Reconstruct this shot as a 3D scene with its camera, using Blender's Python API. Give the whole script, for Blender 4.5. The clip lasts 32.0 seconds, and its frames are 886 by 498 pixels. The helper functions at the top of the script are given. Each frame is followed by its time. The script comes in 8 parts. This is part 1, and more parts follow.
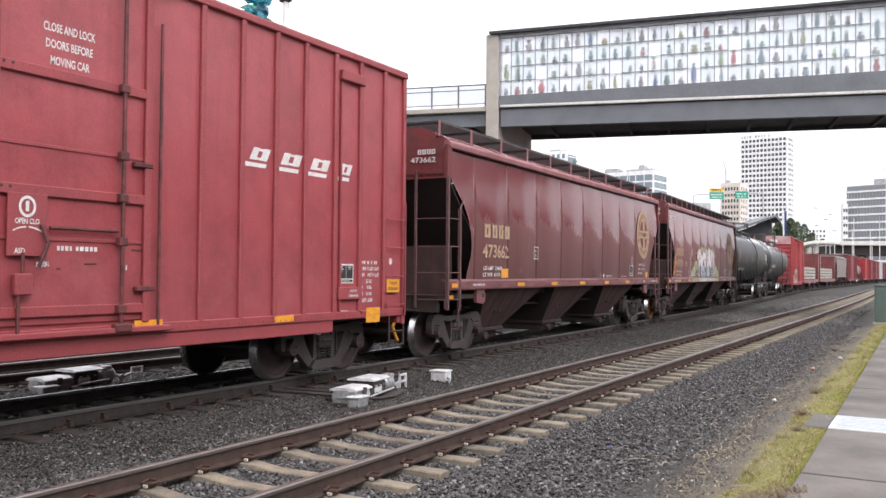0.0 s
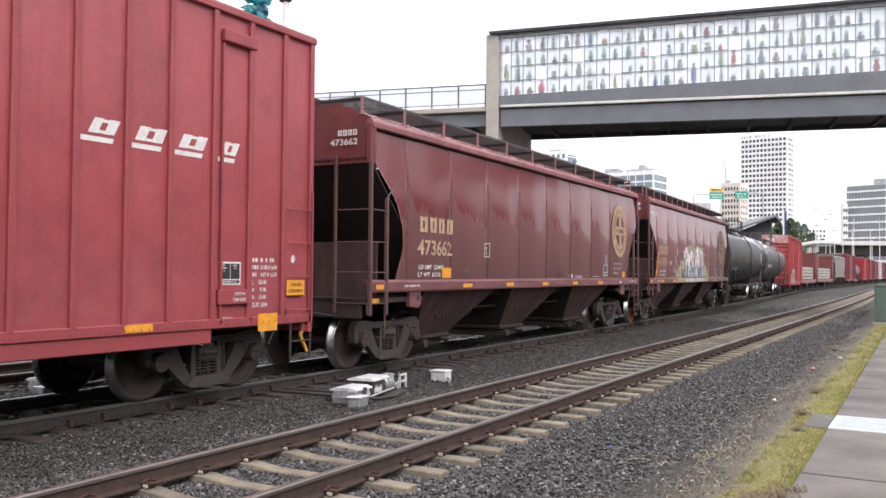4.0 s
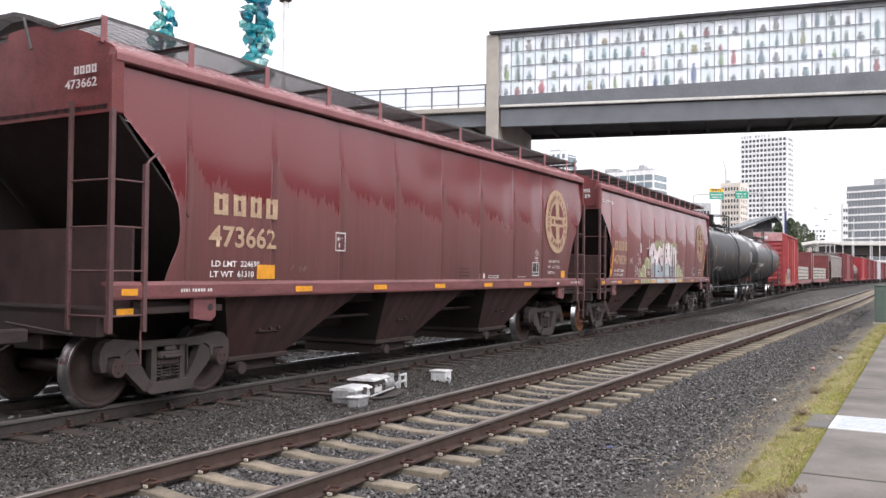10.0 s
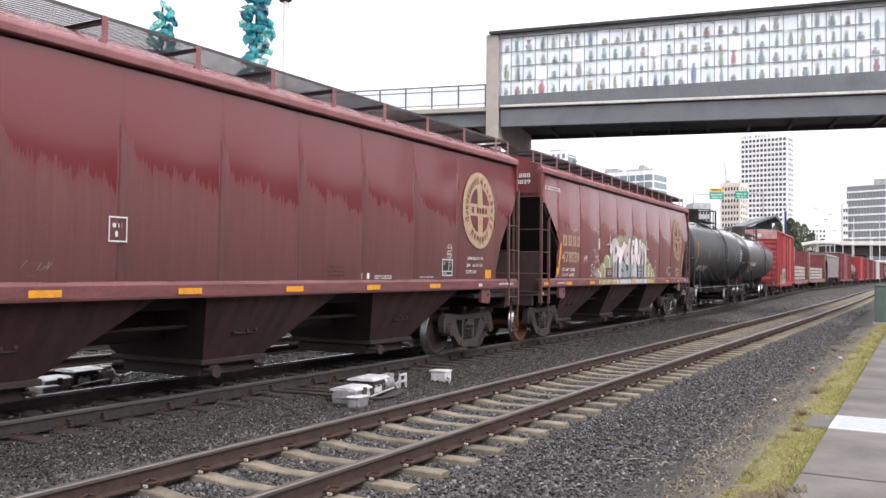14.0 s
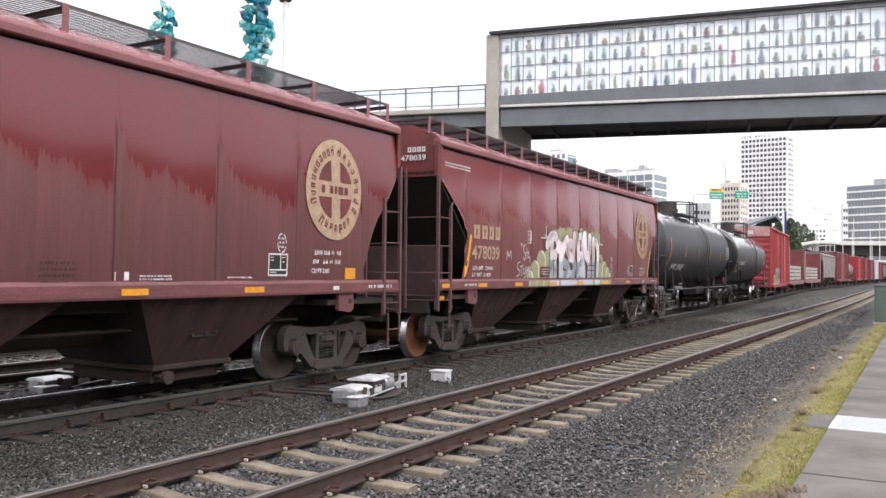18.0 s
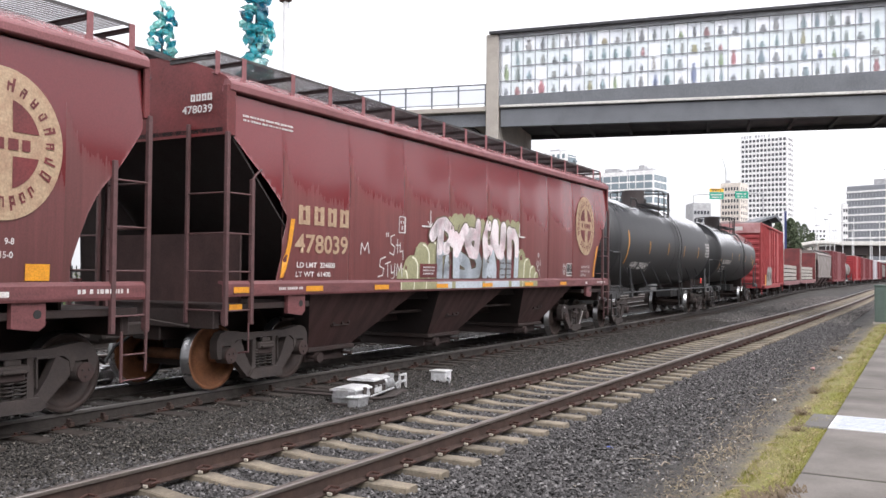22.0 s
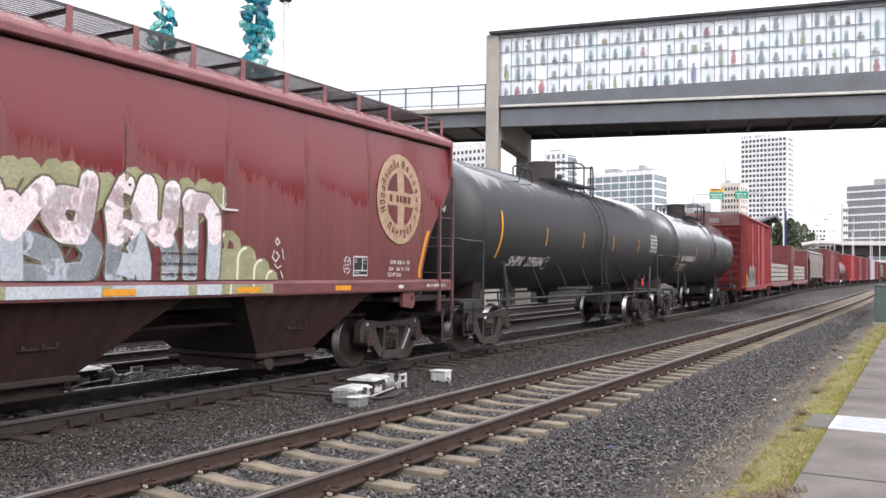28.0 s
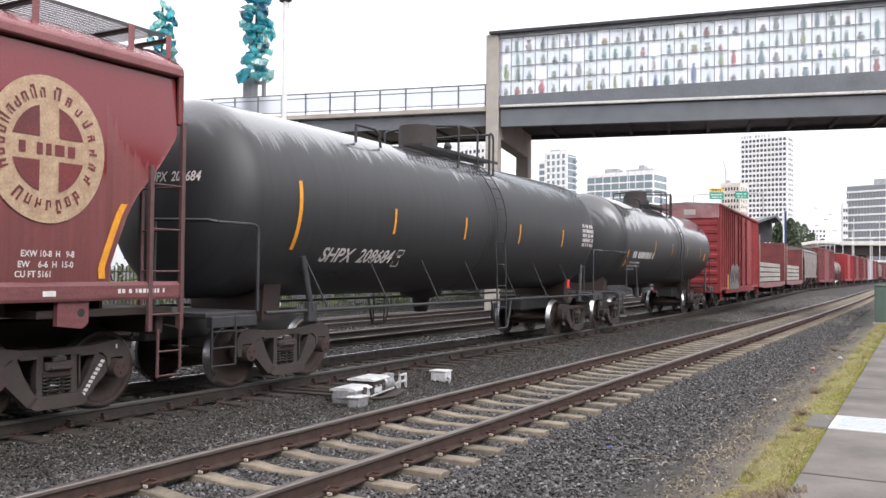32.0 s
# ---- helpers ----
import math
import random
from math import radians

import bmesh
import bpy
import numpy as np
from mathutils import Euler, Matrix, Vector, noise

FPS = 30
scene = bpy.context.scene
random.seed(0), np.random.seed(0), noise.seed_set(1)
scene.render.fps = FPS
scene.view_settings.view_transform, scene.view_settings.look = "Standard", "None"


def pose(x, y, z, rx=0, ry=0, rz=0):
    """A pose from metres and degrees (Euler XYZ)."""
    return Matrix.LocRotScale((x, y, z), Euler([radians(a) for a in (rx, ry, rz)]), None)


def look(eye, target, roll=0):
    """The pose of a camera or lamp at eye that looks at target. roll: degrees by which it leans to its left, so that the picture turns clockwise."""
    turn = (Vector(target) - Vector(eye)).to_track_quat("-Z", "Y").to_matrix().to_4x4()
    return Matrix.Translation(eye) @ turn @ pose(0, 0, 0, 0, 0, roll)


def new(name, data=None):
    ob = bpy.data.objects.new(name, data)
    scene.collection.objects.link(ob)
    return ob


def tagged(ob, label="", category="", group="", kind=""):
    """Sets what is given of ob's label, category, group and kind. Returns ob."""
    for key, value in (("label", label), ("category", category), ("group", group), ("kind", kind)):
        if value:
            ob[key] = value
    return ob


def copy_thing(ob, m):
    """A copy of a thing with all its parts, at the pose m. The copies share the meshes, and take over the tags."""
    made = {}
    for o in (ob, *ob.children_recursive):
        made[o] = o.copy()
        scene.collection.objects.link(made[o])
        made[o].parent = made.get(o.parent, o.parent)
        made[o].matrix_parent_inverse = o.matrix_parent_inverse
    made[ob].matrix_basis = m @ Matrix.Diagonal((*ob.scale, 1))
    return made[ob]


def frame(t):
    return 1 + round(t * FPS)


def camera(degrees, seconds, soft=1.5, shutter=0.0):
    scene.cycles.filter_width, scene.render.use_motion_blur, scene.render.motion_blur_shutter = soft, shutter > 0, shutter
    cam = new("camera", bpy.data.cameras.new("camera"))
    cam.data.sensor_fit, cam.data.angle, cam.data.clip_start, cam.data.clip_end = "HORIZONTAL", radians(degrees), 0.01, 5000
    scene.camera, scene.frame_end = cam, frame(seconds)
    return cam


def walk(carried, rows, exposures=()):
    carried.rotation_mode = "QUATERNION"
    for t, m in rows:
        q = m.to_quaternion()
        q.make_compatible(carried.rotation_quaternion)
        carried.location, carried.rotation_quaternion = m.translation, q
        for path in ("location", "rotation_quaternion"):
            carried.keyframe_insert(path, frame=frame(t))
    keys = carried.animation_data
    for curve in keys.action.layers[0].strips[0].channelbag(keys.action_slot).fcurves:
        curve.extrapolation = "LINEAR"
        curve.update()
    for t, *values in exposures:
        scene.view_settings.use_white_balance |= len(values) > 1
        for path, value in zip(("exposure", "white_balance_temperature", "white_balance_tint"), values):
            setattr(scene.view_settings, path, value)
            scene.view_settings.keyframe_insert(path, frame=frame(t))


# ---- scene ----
# Plan: x across the tracks, y along them, z up from the top of the rails.
# Lens and stand of the camera, on a tripod beside the line.
EYE = Vector((0.0, 0.0, 1.739))
YAW, PITCH = radians(29.762), radians(1.48)
AHEAD = Vector((-math.sin(YAW) * math.cos(PITCH), math.cos(YAW) * math.cos(PITCH), math.sin(PITCH)))
cam = camera(54.17, 32.0)
STAND = look(EYE, EYE + AHEAD, 0.498)
walk(cam, [(0.0, STAND), (32.0, STAND)], exposures=[(0.0, 1.18), (32.0, 1.18)])

# ---- light: bright overcast sky, weak wide sun ----
world = bpy.data.worlds.new("overcast_sky")
scene.world = world
world.use_nodes = True
wn, wl = world.node_tree.nodes, world.node_tree.links
sky = wn.new("ShaderNodeTexSky")
sky.sky_type = 'NISHITA'
sky.sun_disc = False
sky.sun_elevation, sky.sun_rotation = radians(44), radians(114)
sky.air_density, sky.dust_density, sky.ozone_density = 1.0, 4.0, 1.0
grey = wn.new("ShaderNodeHueSaturation")
grey.inputs["Saturation"].default_value = 0.12
wl.new(sky.outputs["Color"], grey.inputs["Color"])
cloud = wn.new("ShaderNodeMix")
cloud.data_type = 'RGBA'
cloud.inputs[0].default_value = 0.7
wl.new(grey.outputs["Color"], cloud.inputs[6])
geo = wn.new("ShaderNodeTexCoord")
sep = wn.new("ShaderNodeSeparateXYZ")
wl.new(geo.outputs["Generated"], sep.inputs["Vector"])
lift = wn.new("ShaderNodeMapRange")
lift.inputs["To Min"].default_value, lift.inputs["To Max"].default_value = 3.6, 7.2
wl.new(sep.outputs["Z"], lift.inputs["Value"])
wl.new(lift.outputs["Result"], cloud.inputs[7])
cool = wn.new("ShaderNodeMix")
cool.data_type, cool.blend_type = 'RGBA', 'MULTIPLY'
cool.inputs[0].default_value = 1.0
cool.inputs[7].default_value = (0.995, 0.99, 1.05, 1)
wl.new(cloud.outputs[2], cool.inputs[6])
wl.new(cool.outputs[2], wn["Background"].inputs["Color"])
wn["Background"].inputs["Strength"].default_value = 0.15
sun = new("sun", bpy.data.lights.new("sun", 'SUN'))
sun.data.energy, sun.data.angle, sun.data.color = 0.45, radians(40), (1.0, 0.97, 0.94)
sun.matrix_world = look((40, -18, 42), (0, 0, 0))

# ---- materials ----
def node_mat(name, base, rough=0.6, metal=0.0):
    m = bpy.data.materials.new(name)
    m.use_nodes = True
    b = m.node_tree.nodes["Principled BSDF"]
    b.inputs["Base Color"].default_value = (*base, 1)
    b.inputs["Roughness"].default_value = rough
    b.inputs["Metallic"].default_value = metal
    return m, m.node_tree.nodes, m.node_tree.links, b


def ramp(nodes, stops):
    r = nodes.new("ShaderNodeValToRGB")
    e = r.color_ramp.elements
    while len(e) < len(stops):
        e.new(0.5)
    for k, (p, c) in zip(e, stops):
        k.position, k.color = p, (*c, 1)
    return r


def noise_tex(nodes, links, scale, detail=4.0, stretch=(1, 1, 1), coord="Object", rough=0.6):
    t = nodes.new("ShaderNodeTexCoord")
    mp = nodes.new("ShaderNodeMapping")
    mp.inputs["Scale"].default_value = stretch
    n = nodes.new("ShaderNodeTexNoise")
    n.inputs["Scale"].default_value, n.inputs["Detail"].default_value = scale, detail
    n.inputs["Roughness"].default_value = rough
    links.new(t.outputs[coord], mp.inputs["Vector"])
    links.new(mp.outputs["Vector"], n.inputs["Vector"])
    return n


def mixed(nodes, links, fac, a, b, blend='MIX'):
    mx = nodes.new("ShaderNodeMix")
    mx.data_type, mx.blend_type = 'RGBA', blend
    for sock, v in ((mx.inputs[0], fac), (mx.inputs[6], a), (mx.inputs[7], b)):
        if isinstance(v, (int, float)):
            sock.default_value = v
        elif isinstance(v, tuple):
            sock.default_value = (*v, 1)
        else:
            links.new(v, sock)
    return mx.outputs[2]


def bump(nodes, links, height, bsdf, strength=0.3, dist=0.01):
    bp = nodes.new("ShaderNodeBump")
    bp.inputs["Strength"].default_value, bp.inputs["Distance"].default_value = strength, dist
    links.new(height, bp.inputs["Height"])
    links.new(bp.outputs["Normal"], bsdf.inputs["Normal"])


def worn(name, base, dirt, rough=0.6, metal=0.0, scale=3.0, amount=0.6, grain=60.0, relief=0.15, stretch=(1, 1, 1), vary=0.0):
    """Two scales of wear: broad dirt patches and fine grain with relief."""
    m, n, l, b = node_mat(name, base, rough, metal)
    big = noise_tex(n, l, scale, 5, stretch)
    fine = noise_tex(n, l, grain, 3)
    r = ramp(n, [(0.38, (0, 0, 0)), (0.7, (amount,) * 3)])
    l.new(big.outputs["Fac"], r.inputs["Fac"])
    col = mixed(n, l, r.outputs["Color"], base, dirt)
    r2 = ramp(n, [(0.3, (0.75,) * 3), (0.7, (1.15,) * 3)])
    l.new(fine.outputs["Fac"], r2.inputs["Fac"])
    col = mixed(n, l, 1.0, col, r2.outputs["Color"], 'MULTIPLY')
    if vary:
        info = n.new("ShaderNodeObjectInfo")
        r3 = ramp(n, [(0.0, (1 - vary,) * 3), (1.0, (1 + vary,) * 3)])
        l.new(info.outputs["Random"], r3.inputs["Fac"])
        col = mixed(n, l, 1.0, col, r3.outputs["Color"], 'MULTIPLY')
    l.new(col, b.inputs["Base Color"])
    rr = ramp(n, [(0.3, (max(rough - 0.12, 0.05),) * 3), (0.7, (min(rough + 0.15, 1.0),) * 3)])
    l.new(big.outputs["Fac"], rr.inputs["Fac"])
    l.new(rr.outputs["Color"], b.inputs["Roughness"])
    if relief:
        bump(n, l, fine.outputs["Fac"], b, relief, 0.004)
    return m


def gravel_mat(name, dark, light, scale=28.0, warm=None):
    m, n, l, b = node_mat(name, dark, 0.9)
    t = n.new("ShaderNodeTexCoord")
    v = n.new("ShaderNodeTexVoronoi")
    v.inputs["Scale"].default_value = scale
    l.new(t.outputs["Object"], v.inputs["Vector"])
    r = ramp(n, [(0.0, dark), (0.55, tuple(0.5 * (a + c) for a, c in zip(dark, light))), (1.0, light)])
    l.new(v.outputs["Color"], r.inputs["Fac"])
    big = noise_tex(n, l, 0.5, 5)
    r2 = ramp(n, [(0.3, (0.8,) * 3), (0.7, (1.15,) * 3)])
    l.new(big.outputs["Fac"], r2.inputs["Fac"])
    col = mixed(n, l, 1.0, r.outputs["Color"], r2.outputs["Color"], 'MULTIPLY')
    if warm:
        w = noise_tex(n, l, 0.9, 6)
        r3 = ramp(n, [(0.5, (0, 0, 0)), (0.68, (0.8,) * 3)])
        l.new(w.outputs["Fac"], r3.inputs["Fac"])
        col = mixed(n, l, r3.outputs["Color"], col, warm)
    l.new(col, b.inputs["Base Color"])
    bump(n, l, v.outputs["Distance"], b, 0.9, 0.03)
    return m


def faded_red(name, top, wet, low, lo, hi, gloss=0.3):
    """Weathered car paint: faded at the top, a wet glossy band that runs down in drips, road dirt below."""
    m, n, l, b = node_mat(name, top, 0.5)
    t = n.new("ShaderNodeTexCoord")
    sp = n.new("ShaderNodeSeparateXYZ")
    l.new(t.outputs["Object"], sp.inputs["Vector"])
    drip = noise_tex(n, l, 1.0, 4, (0.4, 7.0, 0.55))
    wide = noise_tex(n, l, 0.9, 3, (0.4, 1.0, 0.2))

    def math_node(op, a, c, d=None):
        k = n.new("ShaderNodeMath")
        k.operation = op
        for i, q in enumerate((a, c, d)):
            if q is None:
                continue
            if isinstance(q, (int, float)):
                k.inputs[i].default_value = q
            else:
                l.new(q, k.inputs[i])
        return k.outputs[0]
    z = math_node('MULTIPLY_ADD', drip.outputs["Fac"], 0.9, sp.outputs["Z"])
    z = math_node('MULTIPLY_ADD', wide.outputs["Fac"], 0.5, z)
    h = math_node('DIVIDE', math_node('SUBTRACT', z, lo + 0.7), hi - lo)
    r = ramp(n, [(0.0, low), (0.42, low), (0.50, wet), (0.66, wet), (0.76, top), (1.0, top)])
    l.new(h, r.inputs["Fac"])
    fine = noise_tex(n, l, 45.0, 3)
    r2 = ramp(n, [(0.3, (0.86,) * 3), (0.7, (1.1,) * 3)])
    l.new(fine.outputs["Fac"], r2.inputs["Fac"])
    patch = noise_tex(n, l, 1.6, 5)
    r4 = ramp(n, [(0.3, (0.78,) * 3), (0.5, (1.0,) * 3), (0.7, (1.14,) * 3)])
    l.new(patch.outputs["Fac"], r4.inputs["Fac"])
    col = mixed(n, l, 1.0, r.outputs["Color"], r2.outputs["Color"], 'MULTIPLY')
    col = mixed(n, l, 1.0, col, r4.outputs["Color"], 'MULTIPLY')
    runs = noise_tex(n, l, 1.0, 5, (0.4, 9.0, 0.35), rough=0.7)
    r5 = ramp(n, [(0.52, (0, 0, 0)), (0.75, (0.28,) * 3)])
    l.new(runs.outputs["Fac"], r5.inputs["Fac"])
    col = mixed(n, l, r5.outputs["Color"], col, tuple(0.5 * q for q in low))
    chalk = noise_tex(n, l, 2.3, 6, (1, 0.6, 1))
    r6 = ramp(n, [(0.55, (0, 0, 0)), (0.75, (0.3,) * 3)])
    l.new(chalk.outputs["Fac"], r6.inputs["Fac"])
    col = mixed(n, l, r6.outputs["Color"], col, (0.4, 0.12, 0.12))
    l.new(col, b.inputs["Base Color"])
    r3 = ramp(n, [(0.0, (0.62,) * 3), (0.42, (0.55,) * 3), (0.52, (gloss,) * 3), (0.66, (gloss,) * 3), (0.78, (0.45,) * 3)])
    l.new(h, r3.inputs["Fac"])
    l.new(r3.outputs["Color"], b.inputs["Roughness"])
    bump(n, l, patch.outputs["Fac"], b, 0.35, 0.04)
    return m


def drip_paint(name, clean, dust, low, edge, gloss, dull, seam=None, spread=0.7, coat=0.6):
    """Paint washed clean above a ragged line of drips, dusty below it; seam (first, step): tongues of dust rise along the panel seams."""
    m, n, l, b = node_mat(name, clean, gloss)
    t = n.new("ShaderNodeTexCoord")
    sp = n.new("ShaderNodeSeparateXYZ")
    l.new(t.outputs["Object"], sp.inputs["Vector"])

    def calc(op, *args):
        k = n.new("ShaderNodeMath")
        k.operation = op
        for i, q in enumerate(args):
            if isinstance(q, (int, float)):
                k.inputs[i].default_value = q
            else:
                l.new(q, k.inputs[i])
        return k.outputs[0]
    drip = noise_tex(n, l, 1.0, 3, (0.3, 13.0, 0.7), rough=0.7).outputs["Fac"]
    broad = noise_tex(n, l, 1.0, 2, (0.3, 1.3, 0.3)).outputs["Fac"]
    fine = noise_tex(n, l, 50.0, 3).outputs["Fac"]
    level = calc('MULTIPLY_ADD', drip, spread, calc('MULTIPLY_ADD', broad, 0.5, edge - 0.25 - 0.5 * spread))
    if seam:
        f = calc('FRACT', calc('DIVIDE', calc('SUBTRACT', sp.outputs["Y"], seam[0]), seam[1]))
        tongue = calc('POWER', calc('MAXIMUM', calc('SUBTRACT', 1.0, calc('MULTIPLY', f, 5.5)), 0.0), 1.6)
        level = calc('MULTIPLY_ADD', tongue, 0.5, calc('MULTIPLY_ADD', f, -0.34, level))
        level = calc('ADD', level, 0.08)
    gap = calc('SUBTRACT', level, sp.outputs["Z"])
    mr = n.new("ShaderNodeMapRange")
    mr.interpolation_type = 'SMOOTHSTEP'
    mr.inputs["From Min"].default_value, mr.inputs["From Max"].default_value = -0.06, 0.24
    l.new(gap, mr.inputs["Value"])
    deep = n.new("ShaderNodeMapRange")
    deep.inputs["From Min"].default_value, deep.inputs["From Max"].default_value = 0.1, 1.5
    l.new(gap, deep.inputs["Value"])
    soil = mixed(n, l, deep.outputs["Result"], dust, low)
    rs = ramp(n, [(0.3, (0.8,) * 3), (0.7, (1.2,) * 3)])
    l.new(drip, rs.inputs["Fac"])
    soil = mixed(n, l, 1.0, soil, rs.outputs["Color"], 'MULTIPLY')
    col = mixed(n, l, mr.outputs["Result"], clean, soil)
    r2 = ramp(n, [(0.3, (0.88,) * 3), (0.7, (1.1,) * 3)])
    l.new(fine, r2.inputs["Fac"])
    l.new(mixed(n, l, 1.0, col, r2.outputs["Color"], 'MULTIPLY'), b.inputs["Base Color"])
    l.new(mixed(n, l, mr.outputs["Result"], (gloss,) * 3, (dull,) * 3), b.inputs["Roughness"])
    b.inputs["Specular IOR Level"].default_value = 0.6
    wet = n.new("ShaderNodeMapRange")
    wet.inputs["To Min"].default_value, wet.inputs["To Max"].default_value = coat, 0.0
    l.new(mr.outputs["Result"], wet.inputs["Value"])
    l.new(wet.outputs["Result"], b.inputs["Coat Weight"])
    b.inputs["Coat Roughness"].default_value = 0.06
    patch = noise_tex(n, l, 1.5, 3).outputs["Fac"]
    bump(n, l, patch, b, 0.06, 0.03)
    return m


def verge_mat():
    """Moss at the pavement's edge, then straw and bare dirt, in ragged patches."""
    m, n, l, b = node_mat("mossy_verge", (0.18, 0.18, 0.03), 0.95)
    t = n.new("ShaderNodeTexCoord")
    sp = n.new("ShaderNodeSeparateXYZ")
    l.new(t.outputs["Object"], sp.inputs["Vector"])
    lean = n.new("ShaderNodeMath")
    lean.operation = 'MULTIPLY_ADD'
    lean.inputs[1].default_value = 0.015
    l.new(sp.outputs["Y"], lean.inputs[0])
    l.new(sp.outputs["X"], lean.inputs[2])
    out = lean.outputs[0]
    for scale, size, stretch in ((1.3, 0.55, (1, 0.5, 1)), (6.0, 0.5, (1, 0.6, 1)), (28.0, 0.3, (1, 1, 1))):
        add = n.new("ShaderNodeMath")
        add.operation = 'MULTIPLY_ADD'
        add.inputs[1].default_value = size
        l.new(noise_tex(n, l, scale, 4, stretch).outputs["Fac"], add.inputs[0])
        l.new(out, add.inputs[2])
        out = add.outputs[0]
    mr = n.new("ShaderNodeMapRange")
    mr.inputs["From Min"].default_value, mr.inputs["From Max"].default_value = -1.75, -0.2
    l.new(out, mr.inputs["Value"])
    r = ramp(n, [(0.0, (0.045, 0.043, 0.041)), (0.25, (0.075, 0.068, 0.062)), (0.38, (0.1, 0.09, 0.078)), (0.5, (0.135, 0.118, 0.094)), (0.62, (0.21, 0.18, 0.08)), (0.78, (0.19, 0.19, 0.038)), (0.93, (0.24, 0.225, 0.05)), (1.0, (0.12, 0.1, 0.06))])
    l.new(mr.outputs["Result"], r.inputs["Fac"])
    f = noise_tex(n, l, 70, 3, (1, 0.7, 1))
    r2 = ramp(n, [(0.3, (0.35,) * 3), (0.7, (1.55,) * 3)])
    l.new(f.outputs["Fac"], r2.inputs["Fac"])
    l.new(mixed(n, l, 1.0, r.outputs["Color"], r2.outputs["Color"], 'MULTIPLY'), b.inputs["Base Color"])
    bump(n, l, f.outputs["Fac"], b, 0.8, 0.02)
    return m


def blade_mat(name, stops):
    """Grass whose blades differ in colour."""
    m, n, l, b = node_mat(name, stops[0][1], 0.8)
    geo2 = n.new("ShaderNodeNewGeometry")
    r = ramp(n, stops)
    l.new(geo2.outputs["Random Per Island"], r.inputs["Fac"])
    f = noise_tex(n, l, 3.0, 3)
    r2 = ramp(n, [(0.3, (0.75,) * 3), (0.7, (1.2,) * 3)])
    l.new(f.outputs["Fac"], r2.inputs["Fac"])
    l.new(mixed(n, l, 1.0, r.outputs["Color"], r2.outputs["Color"], 'MULTIPLY'), b.inputs["Base Color"])
    return m


VERGE = verge_mat()
BALLAST = gravel_mat("dark_ballast", (0.013, 0.012, 0.0115), (0.075, 0.07, 0.067), 42, (0.06, 0.052, 0.046))
OILY = gravel_mat("oily_ballast", (0.014, 0.0125, 0.0115), (0.085, 0.076, 0.068), 42, (0.05, 0.04, 0.032))
RAIL_SIDE = worn("rusty_rail", (0.075, 0.045, 0.035), (0.045, 0.03, 0.026), 0.75, 0.2, 6, 0.7, 70)
RAIL_MAIN = worn("grimy_rail", (0.05, 0.041, 0.036), (0.03, 0.025, 0.022), 0.75, 0.2, 6, 0.7, 70)
RAIL_HEAD = worn("dull_rail_head", (0.30, 0.27, 0.25), (0.16, 0.12, 0.1), 0.4, 0.75, 5, 0.6, 90, 0.05, (1, 0.15, 1))
# head colour dimmed to stand for the reflected underside of the train
RAIL_DIM = worn("dark_reflection_rail_head", (0.2, 0.185, 0.175), (0.12, 0.105, 0.095), 0.5, 0.6, 5, 0.6, 90, 0.05, (1, 0.15, 1))
RAIL_BRIGHT = worn("polished_rail_head", (0.62, 0.62, 0.64), (0.3, 0.29, 0.29), 0.2, 0.95, 4, 0.5, 90, 0.03, (1, 0.1, 1))
TIE_CONC = worn("weathered_tie_concrete", (0.255, 0.212, 0.155), (0.115, 0.099, 0.08), 0.85, 0, 4, 0.8, 50, 0.3, (1, 1, 1), 0.2)
TIE_WOOD = worn("creosoted_tie_wood", (0.034, 0.026, 0.022), (0.07, 0.055, 0.045), 0.85, 0, 5, 0.8, 30, 0.5, (0.3, 3, 3), 0.25)
CLIP = worn("rusty_clip", (0.09, 0.043, 0.033), (0.05, 0.029, 0.025), 0.7, 0.3, 20, 0.7)
CLIP_PALE = worn("pale_clip_insulator", (0.55, 0.5, 0.42), (0.3, 0.25, 0.2), 0.6, 0, 20)
PAVE = worn("pavement_concrete", (0.185, 0.165, 0.147), (0.1, 0.089, 0.079), 0.8, 0, 0.9, 0.9, 90, 0.12, (1, 1, 1), 0.05)
GRIT = worn("steel_hatch", (0.62, 0.65, 0.72), (0.42, 0.44, 0.5), 0.45, 0.4, 6, 0.5, 60)
GRASS = blade_mat("mossy_grass", [(0.0, (0.12, 0.14, 0.022)), (0.4, (0.22, 0.225, 0.035)), (0.72, (0.28, 0.26, 0.06)), (1.0, (0.4, 0.32, 0.17))])
DIRT = gravel_mat("bare_dirt", (0.05, 0.045, 0.04), (0.15, 0.14, 0.125), 40, (0.14, 0.12, 0.08))
STRAW = blade_mat("dry_straw", [(0.0, (0.16, 0.12, 0.07)), (0.5, (0.4, 0.31, 0.17)), (1.0, (0.62, 0.52, 0.34))])
WEED = worn("dead_brown_weed", (0.2, 0.15, 0.1), (0.09, 0.065, 0.045), 0.9, 0, 8, 0.7)
TWIG = worn("dry_twig", (0.42, 0.35, 0.27), (0.18, 0.13, 0.09), 0.9, 0, 8, 0.7)
PAINT_BOX = faded_red("boxcar_red", (0.345, 0.071, 0.08), (0.32, 0.057, 0.065), (0.3, 0.057, 0.065), -1.0, 5.4, 0.42)
PAINT_BOX_TRIM = worn("boxcar_red_trim", (0.315, 0.058, 0.064), (0.2, 0.042, 0.047), 0.5, 0, 2, 0.5, 50, 0.1)
